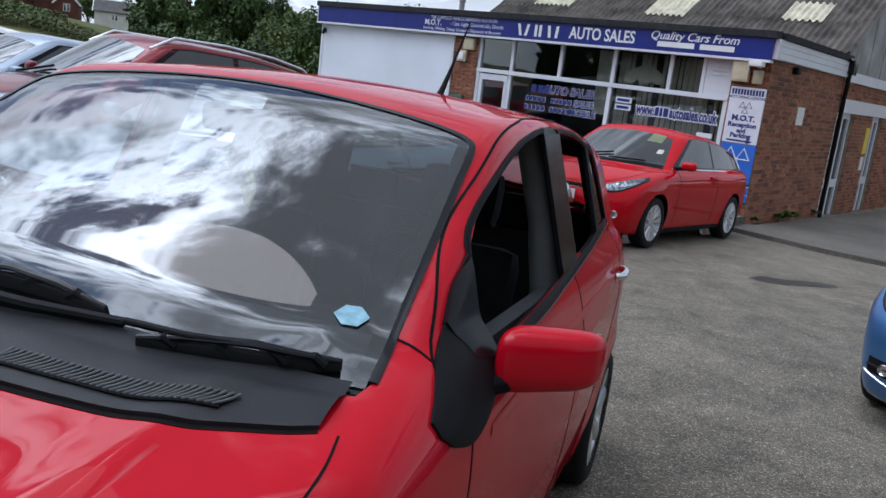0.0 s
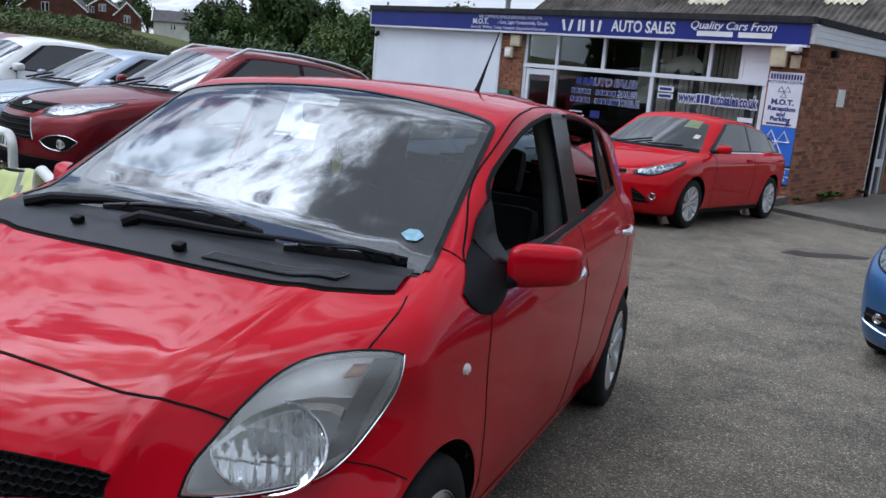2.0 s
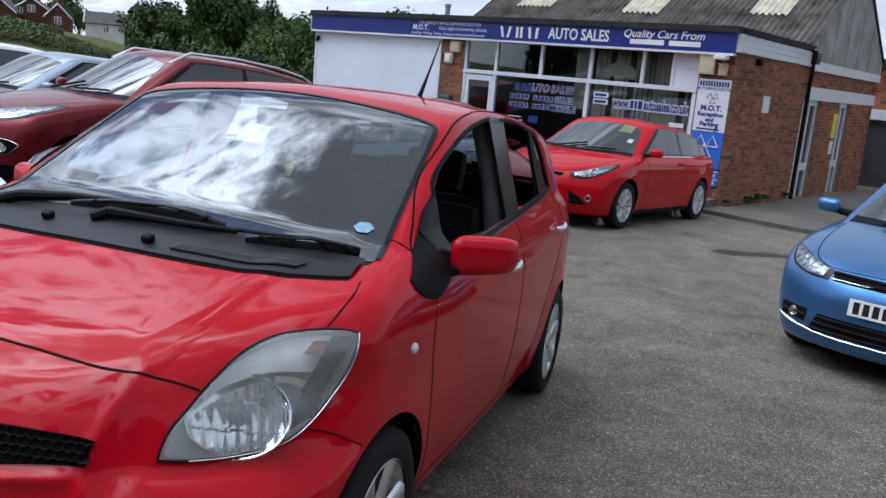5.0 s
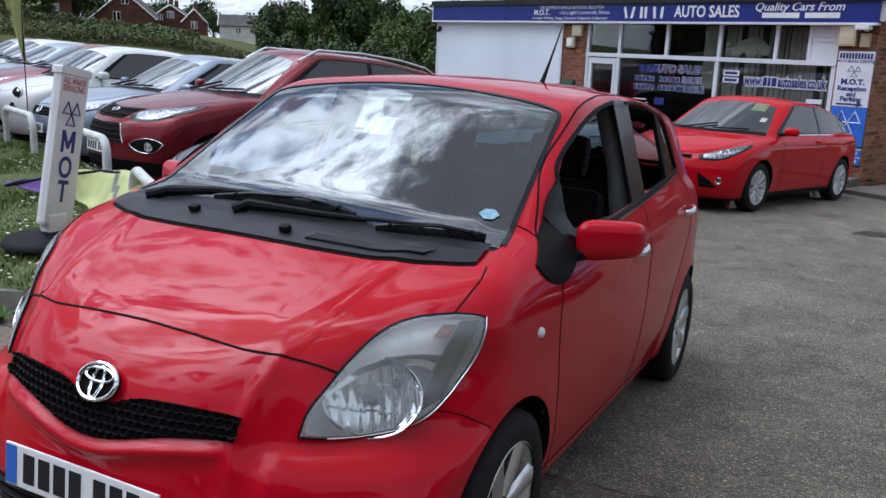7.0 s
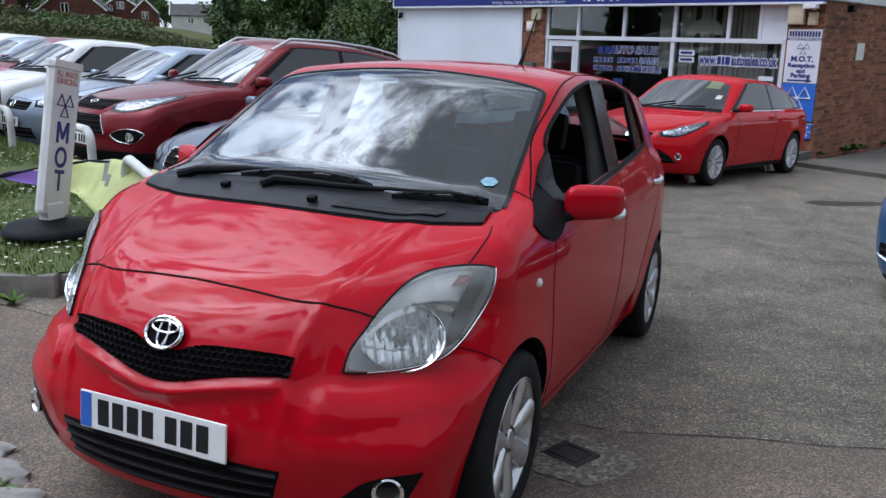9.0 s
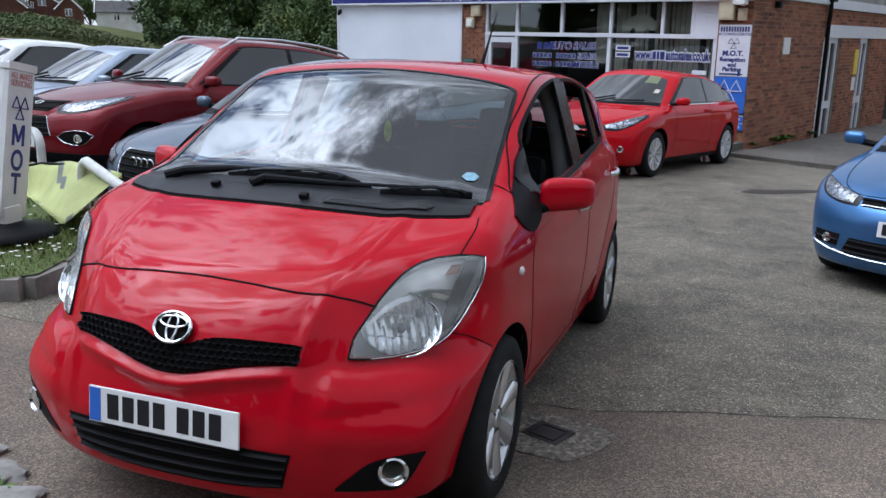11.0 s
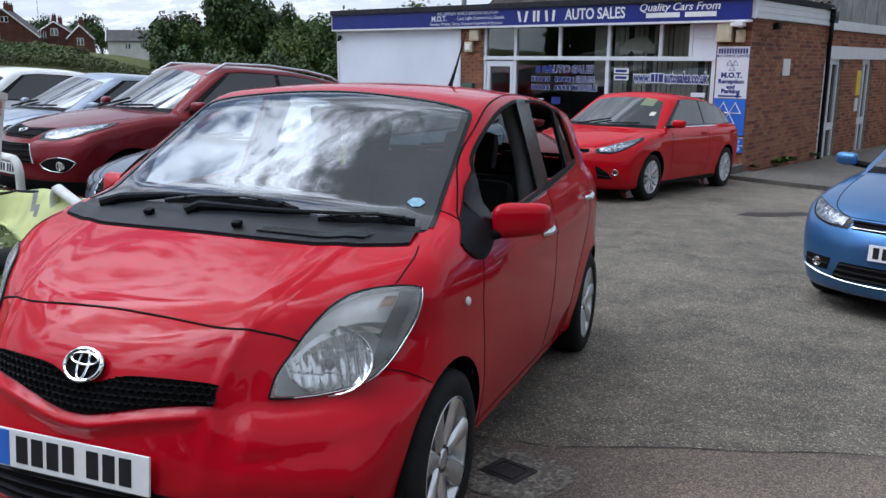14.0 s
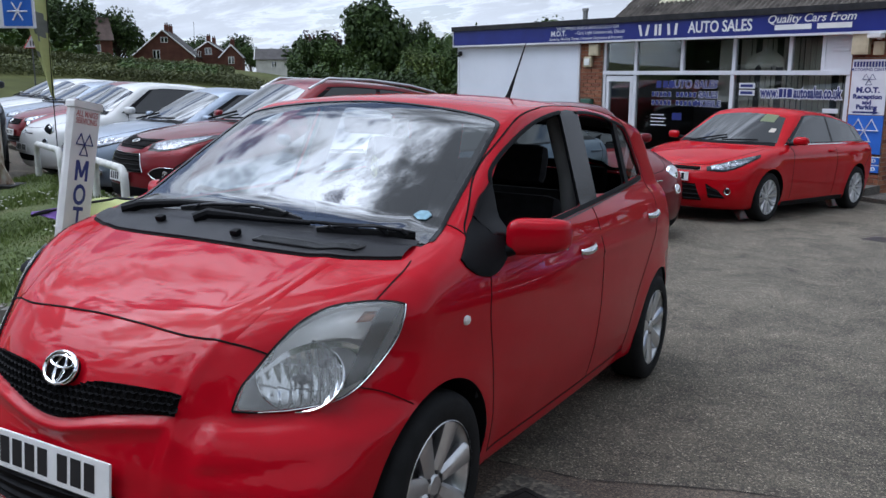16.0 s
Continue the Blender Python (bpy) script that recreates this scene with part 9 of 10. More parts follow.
def hoop(x0, y0, x1, y1, h):
    z0, z1 = verge_z(x0, y0), verge_z(x1, y1)
    n = 7
    pts = [(x0, y0, z0 - 0.1), (x0, y0, z0 + h - 0.13)]
    dx, dy = x1 - x0, y1 - y0
    L_ = math.hypot(dx, dy)
    ux, uy = dx / L_, dy / L_
    for k in range(1, n):
        a = math.pi / 2 * k / n
        pts.append((x0 + ux * 0.13 * (1 - math.cos(a)), y0 + uy * 0.13 * (1 - math.cos(a)), z0 + h - 0.13 + 0.13 * math.sin(a)))
    for k in range(n):
        a = math.pi / 2 * k / n
        pts.append((x1 - ux * 0.13 * (1 - math.sin(a)), y1 - uy * 0.13 * (1 - math.sin(a)), z1 + h - 0.13 + 0.13 * math.cos(a)))
    pts += [(x1, y1, z1 + h - 0.13), (x1, y1, z1 - 0.1)]
    vs, fs = tube_verts(pts, 0.038, 12)
    ob = mesh_from("hoop_barrier", vs, fs, M["hoop_white"], None, "", True, 40)
    return tagged(ob, "white-painted tubular steel hoop barrier in the grass", "barrier", "hoop barriers")


hoop(-7.85, 5.72, -6.6, 5.12, 0.42)
hoop(-5.4, 4.62, -4.36, 4.1, 0.40)
hoop(-3.1, 3.2, -2.2, 2.76, 0.38)

# fallen feather flag: a sagging sheet
vs, fs = [], []
nu, nv = 30, 9
A_, B_, C_ = Vector((-5.1, 3.63, 0.22)), Vector((-2.55, 2.98, 0.55)), Vector((-2.90, 2.74, 0.20))
for i in range(nu + 1):
    u = i / nu
    p = A_.lerp(B_, u)
    p.z += 0.10 * math.sin(math.pi * u) + 0.012 * math.sin(21 * u)
    p.y += 0.25 * math.sin(math.pi * u)
    q = A_.lerp(C_, u / 0.72) if u < 0.72 else C_.lerp(B_, (u - 0.72) / 0.28)
    q.y += 0.28 * math.sin(math.pi * min(1.0, u / 0.72))
    for j in range(nv + 1):
        v = j / nv
        c = p.lerp(q, v)
        c.z += 0.03 * math.sin(9 * u + 2.5 * v) * math.sin(math.pi * v) - 0.05 * math.sin(math.pi * v) * math.sin(math.pi * u)
        c.y += 0.04 * math.sin(16 * u + 2 * v) * v * (1 - u)
        vs.append(tuple(c))
for i in range(nu):
    for j in range(nv):
        fs.append((i * (nv + 1) + j, (i + 1) * (nv + 1) + j, (i + 1) * (nv + 1) + j + 1, i * (nv + 1) + j + 1))
me_f = mesh_from("feather_flag", vs, fs, M["flag_lime"], None, "", True, None)
me_f.data.materials.append(M["flag_grey"])
me_f.data.materials.append(M["flag_purple"])
for p in me_f.data.polygons:
    c = p.center
    if c.x < -4.3 and c.z < 0.33:
        p.material_index = 2
    elif noise.noise(Vector((c.x * 3, c.z * 4, 2))) > 0.30:
        p.material_index = 1
me_f.modifiers.new("thick", "SOLIDIFY").thickness = 0.003
tagged(me_f, "fallen lime-green feather flag draped over a hoop", "flag")
vs, fs = tube_verts([(-5.1, 3.64, 0.21), (-4.46, 3.65, 0.36), (-3.82, 3.56, 0.475), (-3.19, 3.33, 0.53), (-2.55, 2.99, 0.54)], 0.012, 8)
mesh_from("flag_pole", vs, fs, M["black_plastic"], me_f, "thin pole")

# standing feather flag
ff = tagged(new("feather_flag"), "lime-green feather flag hanging from its pole", "flag")
fx, fy = -7.6, 5.84
fz = verge_z(fx, fy)
ff.matrix_basis = pose(fx, fy, fz, 0, 0, 30)
vs, fs = tube_verts([(0.0, 0.0, 0.0), (0.0, 0, 1.0), (0.02, 0, 2.2), (-0.1, 0, 3.4)], 0.007, 8, taper=[1, 1, 0.8, 0.5])
mesh_from("pole", vs, fs, M["black_plastic"], ff)
vs, fs = [], []
for i in range(33):
    u = i / 32
    z = 0.93 + 2.4 * u
    w = 0.04 + 0.26 * min(1, u * 2.2) ** 0.8
    for j in range(7):
        v = j / 6
        vs.append((-w * v + 0.02, 0.05 * math.sin(8 * v + 5 * u) * v, z + 0.10 * v))
for i in range(32):
    for j in range(6):
        fs.append((i * 7 + j, i * 7 + j + 1, (i + 1) * 7 + j + 1, (i + 1) * 7 + j))
sheet_ = mesh_from("flag_sheet", vs, fs, M["flag_lime"], ff, "lime-green cloth with grey marks", True, None)
sheet_.data.materials.append(M["flag_grey"])
for p in sheet_.data.polygons:
    if noise.noise(Vector((p.center.x * 6, 1, p.center.z * 3))) > 0.22:
        p.material_index = 1
sheet_.modifiers.new("thick", "SOLIDIFY").thickness = 0.002

# rusty post with stays, carrying the high sign
px, py = -7.72, 5.02
pz = verge_z(px, py)
rp = tagged(new("sign_post"), "tall square white post streaked with rust carrying a sign", "sign post")
rp.matrix_basis = pose(px, py, pz, 0, 0, 30)
part("post", bm_box((-0.095, -0.095, -0.1), (0.095, 0.095, 3.6), 0.008), M["rust_post"], rp)
for sx in (-1, 1):
    vs = [(sx * 0.07, -0.012, 0.38), (sx * 0.24, -0.012, 0.05), (sx * 0.07, -0.012, 0.05), (sx * 0.07, 0.012, 0.38), (sx * 0.24, 0.012, 0.05), (sx * 0.07, 0.012, 0.05)]
    mesh_from("gusset", vs, [(0, 1, 2), (5, 4, 3), (0, 3, 4, 1), (1, 4, 5, 2), (2, 5, 3, 0)], M["rust_post"], rp, "", False)
part("base_plate", bm_box((-0.30, -0.2, 0.0), (0.30, 0.2, 0.05), 0.004), M["iron"], rp, "rusty base plate")
hs = part("sign_face", bm_box((-1.2, -0.125, 1.88), (0.72, -0.10, 3.3), 0.005), M["sign_white"], rp, "white sign with a blue snowflake square")
part("blue_square", bm_box((0.36, -0.129, 1.905), (0.69, -0.125, 2.235)), M["sign_blue"], hs)
for k in range(3):
    a = math.pi * k / 3
    vs, fs = tube_verts([(0.525 + 0.115 * math.cos(a), -0.13, 2.07 + 0.115 * math.sin(a)), (0.525 - 0.115 * math.cos(a), -0.13, 2.07 - 0.115 * math.sin(a))], 0.010, 6)
    mesh_from("flake_stroke", vs, fs, M["sign_white"], hs)
text_part("lettering", "G", 0.18, Matrix.Translation((0.26, -0.127, 2.00)) @ ROT, M["sign_blue"], hs, 0.001)
text_part("lettering", ".co.uk", 0.22, Matrix.Translation((-0.1, -0.127, 2.55)) @ ROT, M["ink"], hs, 0.001)
part("red_band", bm_box((-1.2, -0.129, 2.75), (0.65, -0.125, 3.0)), M["sign_red2"] if "sign_red2" in M else M["amber"], hs)

# pavement A-board: white tube frame with a blue panel
ab = tagged(new("pavement_board"), "white tubular frame with a blue panel on the grass", "sign")
ax_, ay_ = -5.30, 2.85
ab.matrix_basis = pose(ax_, ay_, verge_z(ax_, ay_), -8, 0, 35)
n = 6
loop = []
for cx, cz, a0 in ((0.22, 0.1, -90), (0.22, 0.85, 0), (-0.22, 0.85, 90), (-0.22, 0.1, 180)):
    for k in range(n + 1):
        a = radians(a0 + 90 * k / n)
        loop.append((cx + 0.09 * math.cos(a), 0, cz + 0.09 * math.sin(a)))
vs, fs = tube_verts(loop, 0.022, 8, True)
mesh_from("frame", vs, fs, M["hoop_white"], ab, "white tube frame")
part("panel", bm_box((-0.25, -0.008, 0.22), (0.25, 0.008, 0.85), 0.02), M["sign_blue"], ab, "blue panel")
part("bar", bm_box((-0.2, -0.011, 0.30), (0.2, -0.008, 0.36)), M["sign_white"], ab)

# ---- hillside, hedges, houses and trees ----
def polar(az, D):
    """A place by bearing (degrees to the left of +y) and distance."""
    a = radians(az - 0.55)
    return 2.05 - D * math.sin(a), -1.47 + D * math.cos(a)


HILL = [(-90, -1.0), (-20, -1.0), (10, -1.3), (25, -1.3), (34, -0.8), (38, 0.2), (42, 2.2), (46, 3.6), (50, 4.6), (53, 5.6), (56, 7.2), (75, 7.5), (110, 5.0)]


def hill_z(az, D):
    top = float(np.interp(az, [p[0] for p in HILL], [p[1] for p in HILL]))
    t = min(1.0, max(0.0, (D - 34) / 150))
    s = t ** 0.8
    low = -0.6 + 0.75 * min(1.0, max(0.0, (az - 25) / 20))
    return low + (top - low) * s + (1.0 * min(1, max(0, (az - 36) / 8)) * math.exp(-((D - 55) / 14) ** 2))


M["hill"] = plain("hill", (0.082, 0.090, 0.030), 0.95, 0, 0.1, 0.45, 0.35, bumps=0.6, grain=0.8)
azs = np.linspace(-95, 115, 120)
Ds = [33, 36, 40, 45, 50, 56, 62, 70, 80, 95, 115, 140, 170, 190, 230, 300, 500, 900, 2500]
vs = [(*polar(a, D), hill_z(a, min(D, 320)) + 0.25 * noise.noise(Vector((a * 0.5, D * 0.08, 0))) * min(1, (D - 33) / 20)) for D in Ds for a in azs]
fs = [(j * 120 + i, j * 120 + i + 1, (j + 1) * 120 + i + 1, (j + 1) * 120 + i) for j in range(len(Ds) - 1) for i in range(119)]
tagged(mesh_from("hillside", vs, [f[::-1] for f in fs], M["hill"], None, "", True, None), "rough green hillside behind the forecourt", "hill", "", "structure")

M["leaf_dark"] = leaf_mat("leaf_dark", (0.018, 0.038, 0.010), (0.065, 0.105, 0.028))
M["leaf_mid"] = leaf_mat("leaf_mid", (0.028, 0.058, 0.013), (0.095, 0.145, 0.038))
M["leaf_light"] = leaf_mat("leaf_light", (0.045, 0.075, 0.015), (0.13, 0.17, 0.04))
M["leaf_bronze"] = leaf_mat("leaf_bronze", (0.025, 0.010, 0.010), (0.07, 0.028, 0.022))
M["scrub"] = leaf_mat("scrub", (0.050, 0.064, 0.020), (0.120, 0.130, 0.046))
M["bark"] = plain("bark", (0.06, 0.05, 0.04), 0.95, 0, 0.1, 0.3, 4, bumps=0.5, grain=12)


def crown_mesh(seed, blobs, leaves, leaf, flat=0.8):
    """Leaves in clumps round a set of limbs, radius about 1. Returns leaves and limbs."""
    rr = random.Random(seed)
    vs, fs, limbs = [], [], []
    centres = []
    for k in range(blobs):
        a, e = rr.uniform(0, 6.283), rr.uniform(-0.35, 1.0)
        r = rr.uniform(0.35, 0.85)
        c = Vector((math.cos(a) * r * math.cos(e), math.sin(a) * r * math.cos(e), math.sin(e) * r * flat + 0.05))
        centres.append((c, rr.uniform(0.20, 0.40)))
        limbs.append(c)
    for k in range(leaves):
        c, R = centres[rr.randrange(blobs)]
        d = Vector((rr.gauss(0, 1), rr.gauss(0, 1), rr.gauss(0, 1))).normalized()
        p = c + d * R * rr.uniform(0.55, 1.05) ** 0.7
        n = (d + Vector((rr.gauss(0, 0.5), rr.gauss(0, 0.5), rr.gauss(0, 0.5) + 0.3))).normalized()
        t = n.orthogonal().normalized()
        t.rotate(Matrix.Rotation(rr.uniform(0, 6.28), 3, n))
        u = n.cross(t)
        s = leaf * rr.uniform(0.6, 1.3)
        o = len(vs)
        vs += [p - t * s, p + u * s * 0.55 + n * s * 0.1, p + t * s, p - u * s * 0.55 + n * s * 0.1]
        fs.append((o, o + 1, o + 2, o + 3))
    return vs, fs, limbs


def tree(x, y, z, h, r, seed, mat, lab, leaves=2600, blobs=26, leaf=0.055, trunk=0.35, flat=0.9, group=""):
    root = tagged(new("tree"), lab, "tree", group)
    root.matrix_basis = pose(x, y, z)
    vs, fs, limbs = crown_mesh(seed, blobs, leaves, leaf, flat)
    ch = h * (1 - trunk)
    cz = h * trunk + ch * 0.45
    sc = lambda p: (p[0] * r, p[1] * r, cz + p[2] * ch * 0.58)
    mesh_from("crown", [sc(v) for v in vs], fs, M[mat], root, "leafy crown", False)
    lots = [tube_verts([(0, 0, -0.5), (0.02 * h, 0, h * trunk * 0.6), (0, 0.01 * h, h * trunk), (0, 0, cz + ch * 0.2)], 0.028 * h, 8, taper=[1.3, 1, 0.8, 0.3])]
    for c in limbs[:12]:
        e = Vector(sc(c))
        lots.append(tube_verts([(0, 0, h * trunk * 0.8), (e.x * 0.45, e.y * 0.45, h * trunk + (e.z - h * trunk) * 0.5), tuple(e)], 0.011 * h, 5, taper=[1, 0.7, 0.25]))
    mesh_from("trunk", *merge(*lots), M["bark"], root, "brown trunk and limbs")
    return root


# az, distance, height, radius, material
rnd = random.Random(21)
TREES = [(34.0, 112, 12.4, 4.9, "leaf_dark", 7000, "broad dark oak on the slope"), (31.6, 118, 10.0, 3.8, "leaf_dark", 5000, "dark oak beside the larger one"),
         (30.6, 62, 4.4, 2.6, "leaf_light", 4500, "bushy pale green willow behind the showroom"), (27.8, 60, 5.6, 2.4, "leaf_mid", 4500, "leafy tree at the end of the showroom"),
         (26.0, 66, 6.6, 3.0, "leaf_mid", 5000, "tall leafy tree behind the showroom"), (29.2, 95, 7.2, 3.6, "leaf_mid", 3500, "leafy tree behind the showroom"),
         (36.4, 118, 6.0, 3.0, "leaf_light", 2500, "pale green tree on the slope"), (37.5, 150, 9.0, 4.5, "leaf_bronze", 3500, "dark bronze-leaved tree by the houses"),
         (24.0, 75, 8, 4, "leaf_dark", 3500, "dark tree behind the showroom roof"), (22.0, 80, 8, 4, "leaf_mid", 3000, "leafy tree behind the showroom roof")]
for k, (az, D, h, r, mt, nl, lab) in enumerate(TREES):
    x, y = polar(az, D)
    tree(x, y, hill_z(az, D) - 0.3, h, r, 100 + k, mt, lab, nl, 34, 0.065 if D > 90 else 0.05, 0.08)
# woods along the skyline, as separate trees
for k in range(34):
    az = 36.5 + k * 0.78 + rnd.uniform(-0.3, 0.3)
    D = rnd.uniform(235, 290)
    base = hill_z(az, D)
    hpx = {0: 60, 1: 75, 2: 85}.get(k % 3, 70) * (1.25 if 52 < az < 57 else 1.0) * (0.75 if 48 < az < 51.5 else 1.0)
    h = max(6.0, 0.72 * hpx / 1475 * D * rnd.uniform(0.8, 1.15))
    x, y = polar(az, D)
    tree(x, y, base - 1, h, h * 0.45, 300 + k, ("leaf_dark", "leaf_mid", "leaf_dark")[k % 3], "dark leafy tree on the skyline behind the houses", 1500, 22, 0.075, 0.12, 1.0, "skyline trees")
for k, (az, D, h) in enumerate(((49.9, 190, 11.5), (50.9, 200, 9.0), (52.4, 150, 9.5), (54.0, 160, 10.5), (55.6, 145, 10.0), (57.4, 150, 11.0), (59.4, 140, 10.0))):
    x, y = polar(az, D)
    tree(x, y, hill_z(az, D) - 0.8, h, h * 0.5, 800 + k, "leaf_dark", "tall dark tree beside the brick houses", 3000, 26, 0.07, 0.05, 1.0, "trees by the houses")
for k in range(16):
    az = 26.0 + k * 0.78 + rnd.uniform(-0.4, 0.4)
    D = rnd.uniform(95, 150)
    x, y = polar(az, D)
    h = D * rnd.uniform(0.045, 0.066) + 1.2
    tree(x, y, hill_z(az, D) - 0.8, h, h * 0.52, 700 + k, ("leaf_mid", "leaf_dark")[k % 2], "leafy tree in the belt behind the showroom", 2200, 24, 0.07, 0.05, 1.0, "belt of trees")
for k in range(10):
    az = -8 - k * 2.5
    D = rnd.uniform(55, 75)
    x, y = polar(az, D)
    tree(x, y, -0.8, rnd.uniform(5, 8), rnd.uniform(2.5, 3.6), 500 + k, "leaf_mid", "leafy tree beyond the workshop", 1500, 20, 0.07, 0.15, 1.0, "trees beyond the workshop")


def hedge(az0, az1, D, h, mat, lab, n, seed, leaf=0.16):
    rr = random.Random(seed)
    vs, fs = [], []
    for _ in range(n):
        az = rr.uniform(az0, az1)
        d = D + rr.uniform(-2.2, 2.2)
        x, y = polar(az, d)
        top = h * (0.65 + 0.5 * noise.noise(Vector((az * 0.8, seed, 0))) + 0.3 * noise.noise(Vector((az * 3, seed, 5))))
        z = hill_z(az, d) + rr.random() ** 0.7 * max(0.5, top)
        s = leaf * rr.uniform(0.6, 1.4)
        a, b = rr.uniform(0, 6.28), rr.uniform(-0.9, 0.9)
        t = Vector((math.cos(a), math.sin(a), b)).normalized() * s
        u = t.orthogonal().normalized() * s * 0.7
        p = Vector((x, y, z))
        o = len(vs)
        vs += [p - t, p + u, p + t, p - u]
        fs.append((o, o + 1, o + 2, o + 3))
    tagged(mesh_from("hedge", vs, fs, M[mat], None, "", False), lab, "hedge", "", "stuff")


hedge(38.5, 64, 46, 0.42, "scrub", "rough olive scrub along the bank", 30000, 1, 0.05)
hedge(43, 66, 62, 0.8, "scrub", "tall grass and scrub on the bank", 30000, 2, 0.06)
hedge(44, 50, 47.5, 0.75, "leaf_mid", "dark bushes on the bank", 6000, 7, 0.07)
hedge(51.2, 66, 135, 5.0, "leaf_dark", "dark trees and bushes below the brick houses", 6000, 6, 0.35)
hedge(52, 66, 90, 2.4, "leaf_mid", "bushes below the houses", 5000, 3, 0.25)
hedge(20, 39.6, 50, 3.0, "leaf_dark", "dark scrub behind the car row", 24000, 4, 0.095)

def tree_belt(x0, y0, x1, y1, h, lab, n, seed):
    """Leaves of a dense belt of trees between two places, added out of view."""
    rr = random.Random(seed)
    vs, fs = [], []
    for _ in range(n):
        u, w = rr.random(), rr.uniform(-2.0, 2.0)
        x, y = x0 + (x1 - x0) * u + w * 0.7, y0 + (y1 - y0) * u + w * 0.7
        top = h * (0.8 + 0.45 * noise.noise(Vector((x * 0.13, y * 0.13, seed))) + 0.25 * noise.noise(Vector((x * 0.5, y * 0.5, seed))))
        p = Vector((x, y, ground_z(x, y) + top * rr.random() ** 0.8))
        s = rr.uniform(0.22, 0.5)
        a, b = rr.uniform(0, 6.28), rr.uniform(-0.9, 0.9)
        t = Vector((math.cos(a), math.sin(a), b)).normalized() * s
        u2 = t.orthogonal().normalized() * s * 0.7
        o = len(vs)
        vs += [p - t, p + u2, p + t, p - u2]
        fs.append((o, o + 1, o + 2, o + 3))
    tagged(mesh_from("tree_belt", vs, fs, M["leaf_mid"], None, "", False), lab, "trees", "", "stuff")


# made-up belts out of view: they block low sky and darken car reflections
tree_belt(-42, -13, 26, -13, 8.5, "unseen dense green trees added along the far side of the road", 15000, 31)
tree_belt(26, -15, 24, 8, 5.5, "unseen dense green trees added at the end of the forecourt", 5000, 32)
# houses
M["house_brick"] = plain("house_brick", (0.12, 0.052, 0.038), 0.9, 0, 0.2, 0.25, 0.7)
M["slate"] = plain("slate", (0.075, 0.07, 0.068), 0.85, 0, 0.3, 0.25, 0.9)
M["tile_brown"] = plain("tile_brown", (0.085, 0.06, 0.05), 0.85, 0, 0.3, 0.25, 0.9)
M["render"] = plain("render", (0.60, 0.59, 0.55), 0.85, 0, 0.2, 0.12, 0.7)
M["render_yellow"] = plain("render_yellow", (0.36, 0.29, 0.15), 0.85, 0, 0.2, 0.12, 0.7)


def house(az, D, yaw, w, d, eave, ridge, wall, roof, lab, windows=(), chimneys=(), sink=0.0):
    """Gable to -y in its own frame; w across the gable, d deep."""
    root = tagged(new("house"), lab, "house")
    x, y = polar(az, D)
    root.matrix_basis = pose(x, y, hill_z(az, D) - sink, 0, 0, yaw)
    bm = bmesh.new()
    f = bm.faces.new([bm.verts.new((px, 0, pz)) for px, pz in ((-w / 2, -1.5), (w / 2, -1.5), (w / 2, eave), (0, ridge), (-w / 2, eave))])
    r = bmesh.ops.extrude_face_region(bm, geom=[f])
    bmesh.ops.translate(bm, vec=(0, d, 0), verts=[v for v in r["geom"] if isinstance(v, bmesh.types.BMVert)])
    bmesh.ops.recalc_face_normals(bm, faces=bm.faces)
    part("wall", bm, M[wall], root)
    ov = 0.35
    k = (ridge - eave) / (w / 2)
    for sd in (-1, 1):
        vs = []
        for t_ in (0.05, 0.20):
            vs += [(sd * (w / 2 + ov), -ov, eave - k * ov + t_), (sd * (w / 2 + ov), d + ov, eave - k * ov + t_), (0, d + ov, ridge + t_), (0, -ov, ridge + t_)]
        mesh_from("roof", vs, [(0, 1, 2, 3), (7, 6, 5, 4), (0, 4, 5, 1), (1, 5, 6, 2), (2, 6, 7, 3), (3, 7, 4, 0)], M[roof], root, "", False)
        vs, fs = tube_verts([(sd * (w / 2 + ov), -ov - 0.03, eave - k * ov + 0.1), (0, -ov - 0.03, ridge + 0.1)], 0.14, 4)
        mesh_from("bargeboard", vs, fs, M["white_paint"], root, "white bargeboard", False)
    for side, a, z, ww, hh in windows:
        win = new("window")
        win.parent = root
        if side == "front":
            win.matrix_basis = pose(a, -0.03, z)
        else:
            win.matrix_basis = pose(w / 2 + 0.03 if side == "right" else -w / 2 - 0.03, a, z, 0, 0, 90 if side == "right" else -90)
        part("frame", bm_box((-ww / 2, -0.05, -hh / 2), (ww / 2, 0.05, hh / 2)), M["white_paint"], win, "white window frame")
        for sx in (-1, 1):
            part("pane", bm_box((sx * ww / 4 - ww / 4 + 0.12, -0.07, -hh / 2 + 0.12), (sx * ww / 4 + ww / 4 - 0.12, -0.05, hh / 2 - 0.12)), M["glass_dark"], win, "dark pane")
    for cx, cy in chimneys:
        ch = part("chimney", bm_box((cx - 0.45, cy - 0.45, ridge - 1.0), (cx + 0.45, cy + 0.45, ridge + 1.5), 0.03), M["house_brick"], root, "brick chimney")
        for dx in (-0.2, 0.2):
            vs, fs = lathe([(0.14, ridge + 1.5), (0.12, ridge + 1.95), (0.0, ridge + 1.95)], 10, "z")
            mesh_from("chimney_pot", [(v[0] + cx + dx, v[1] + cy, v[2]) for v in vs], fs, M["tile_brown"], ch)
    return root


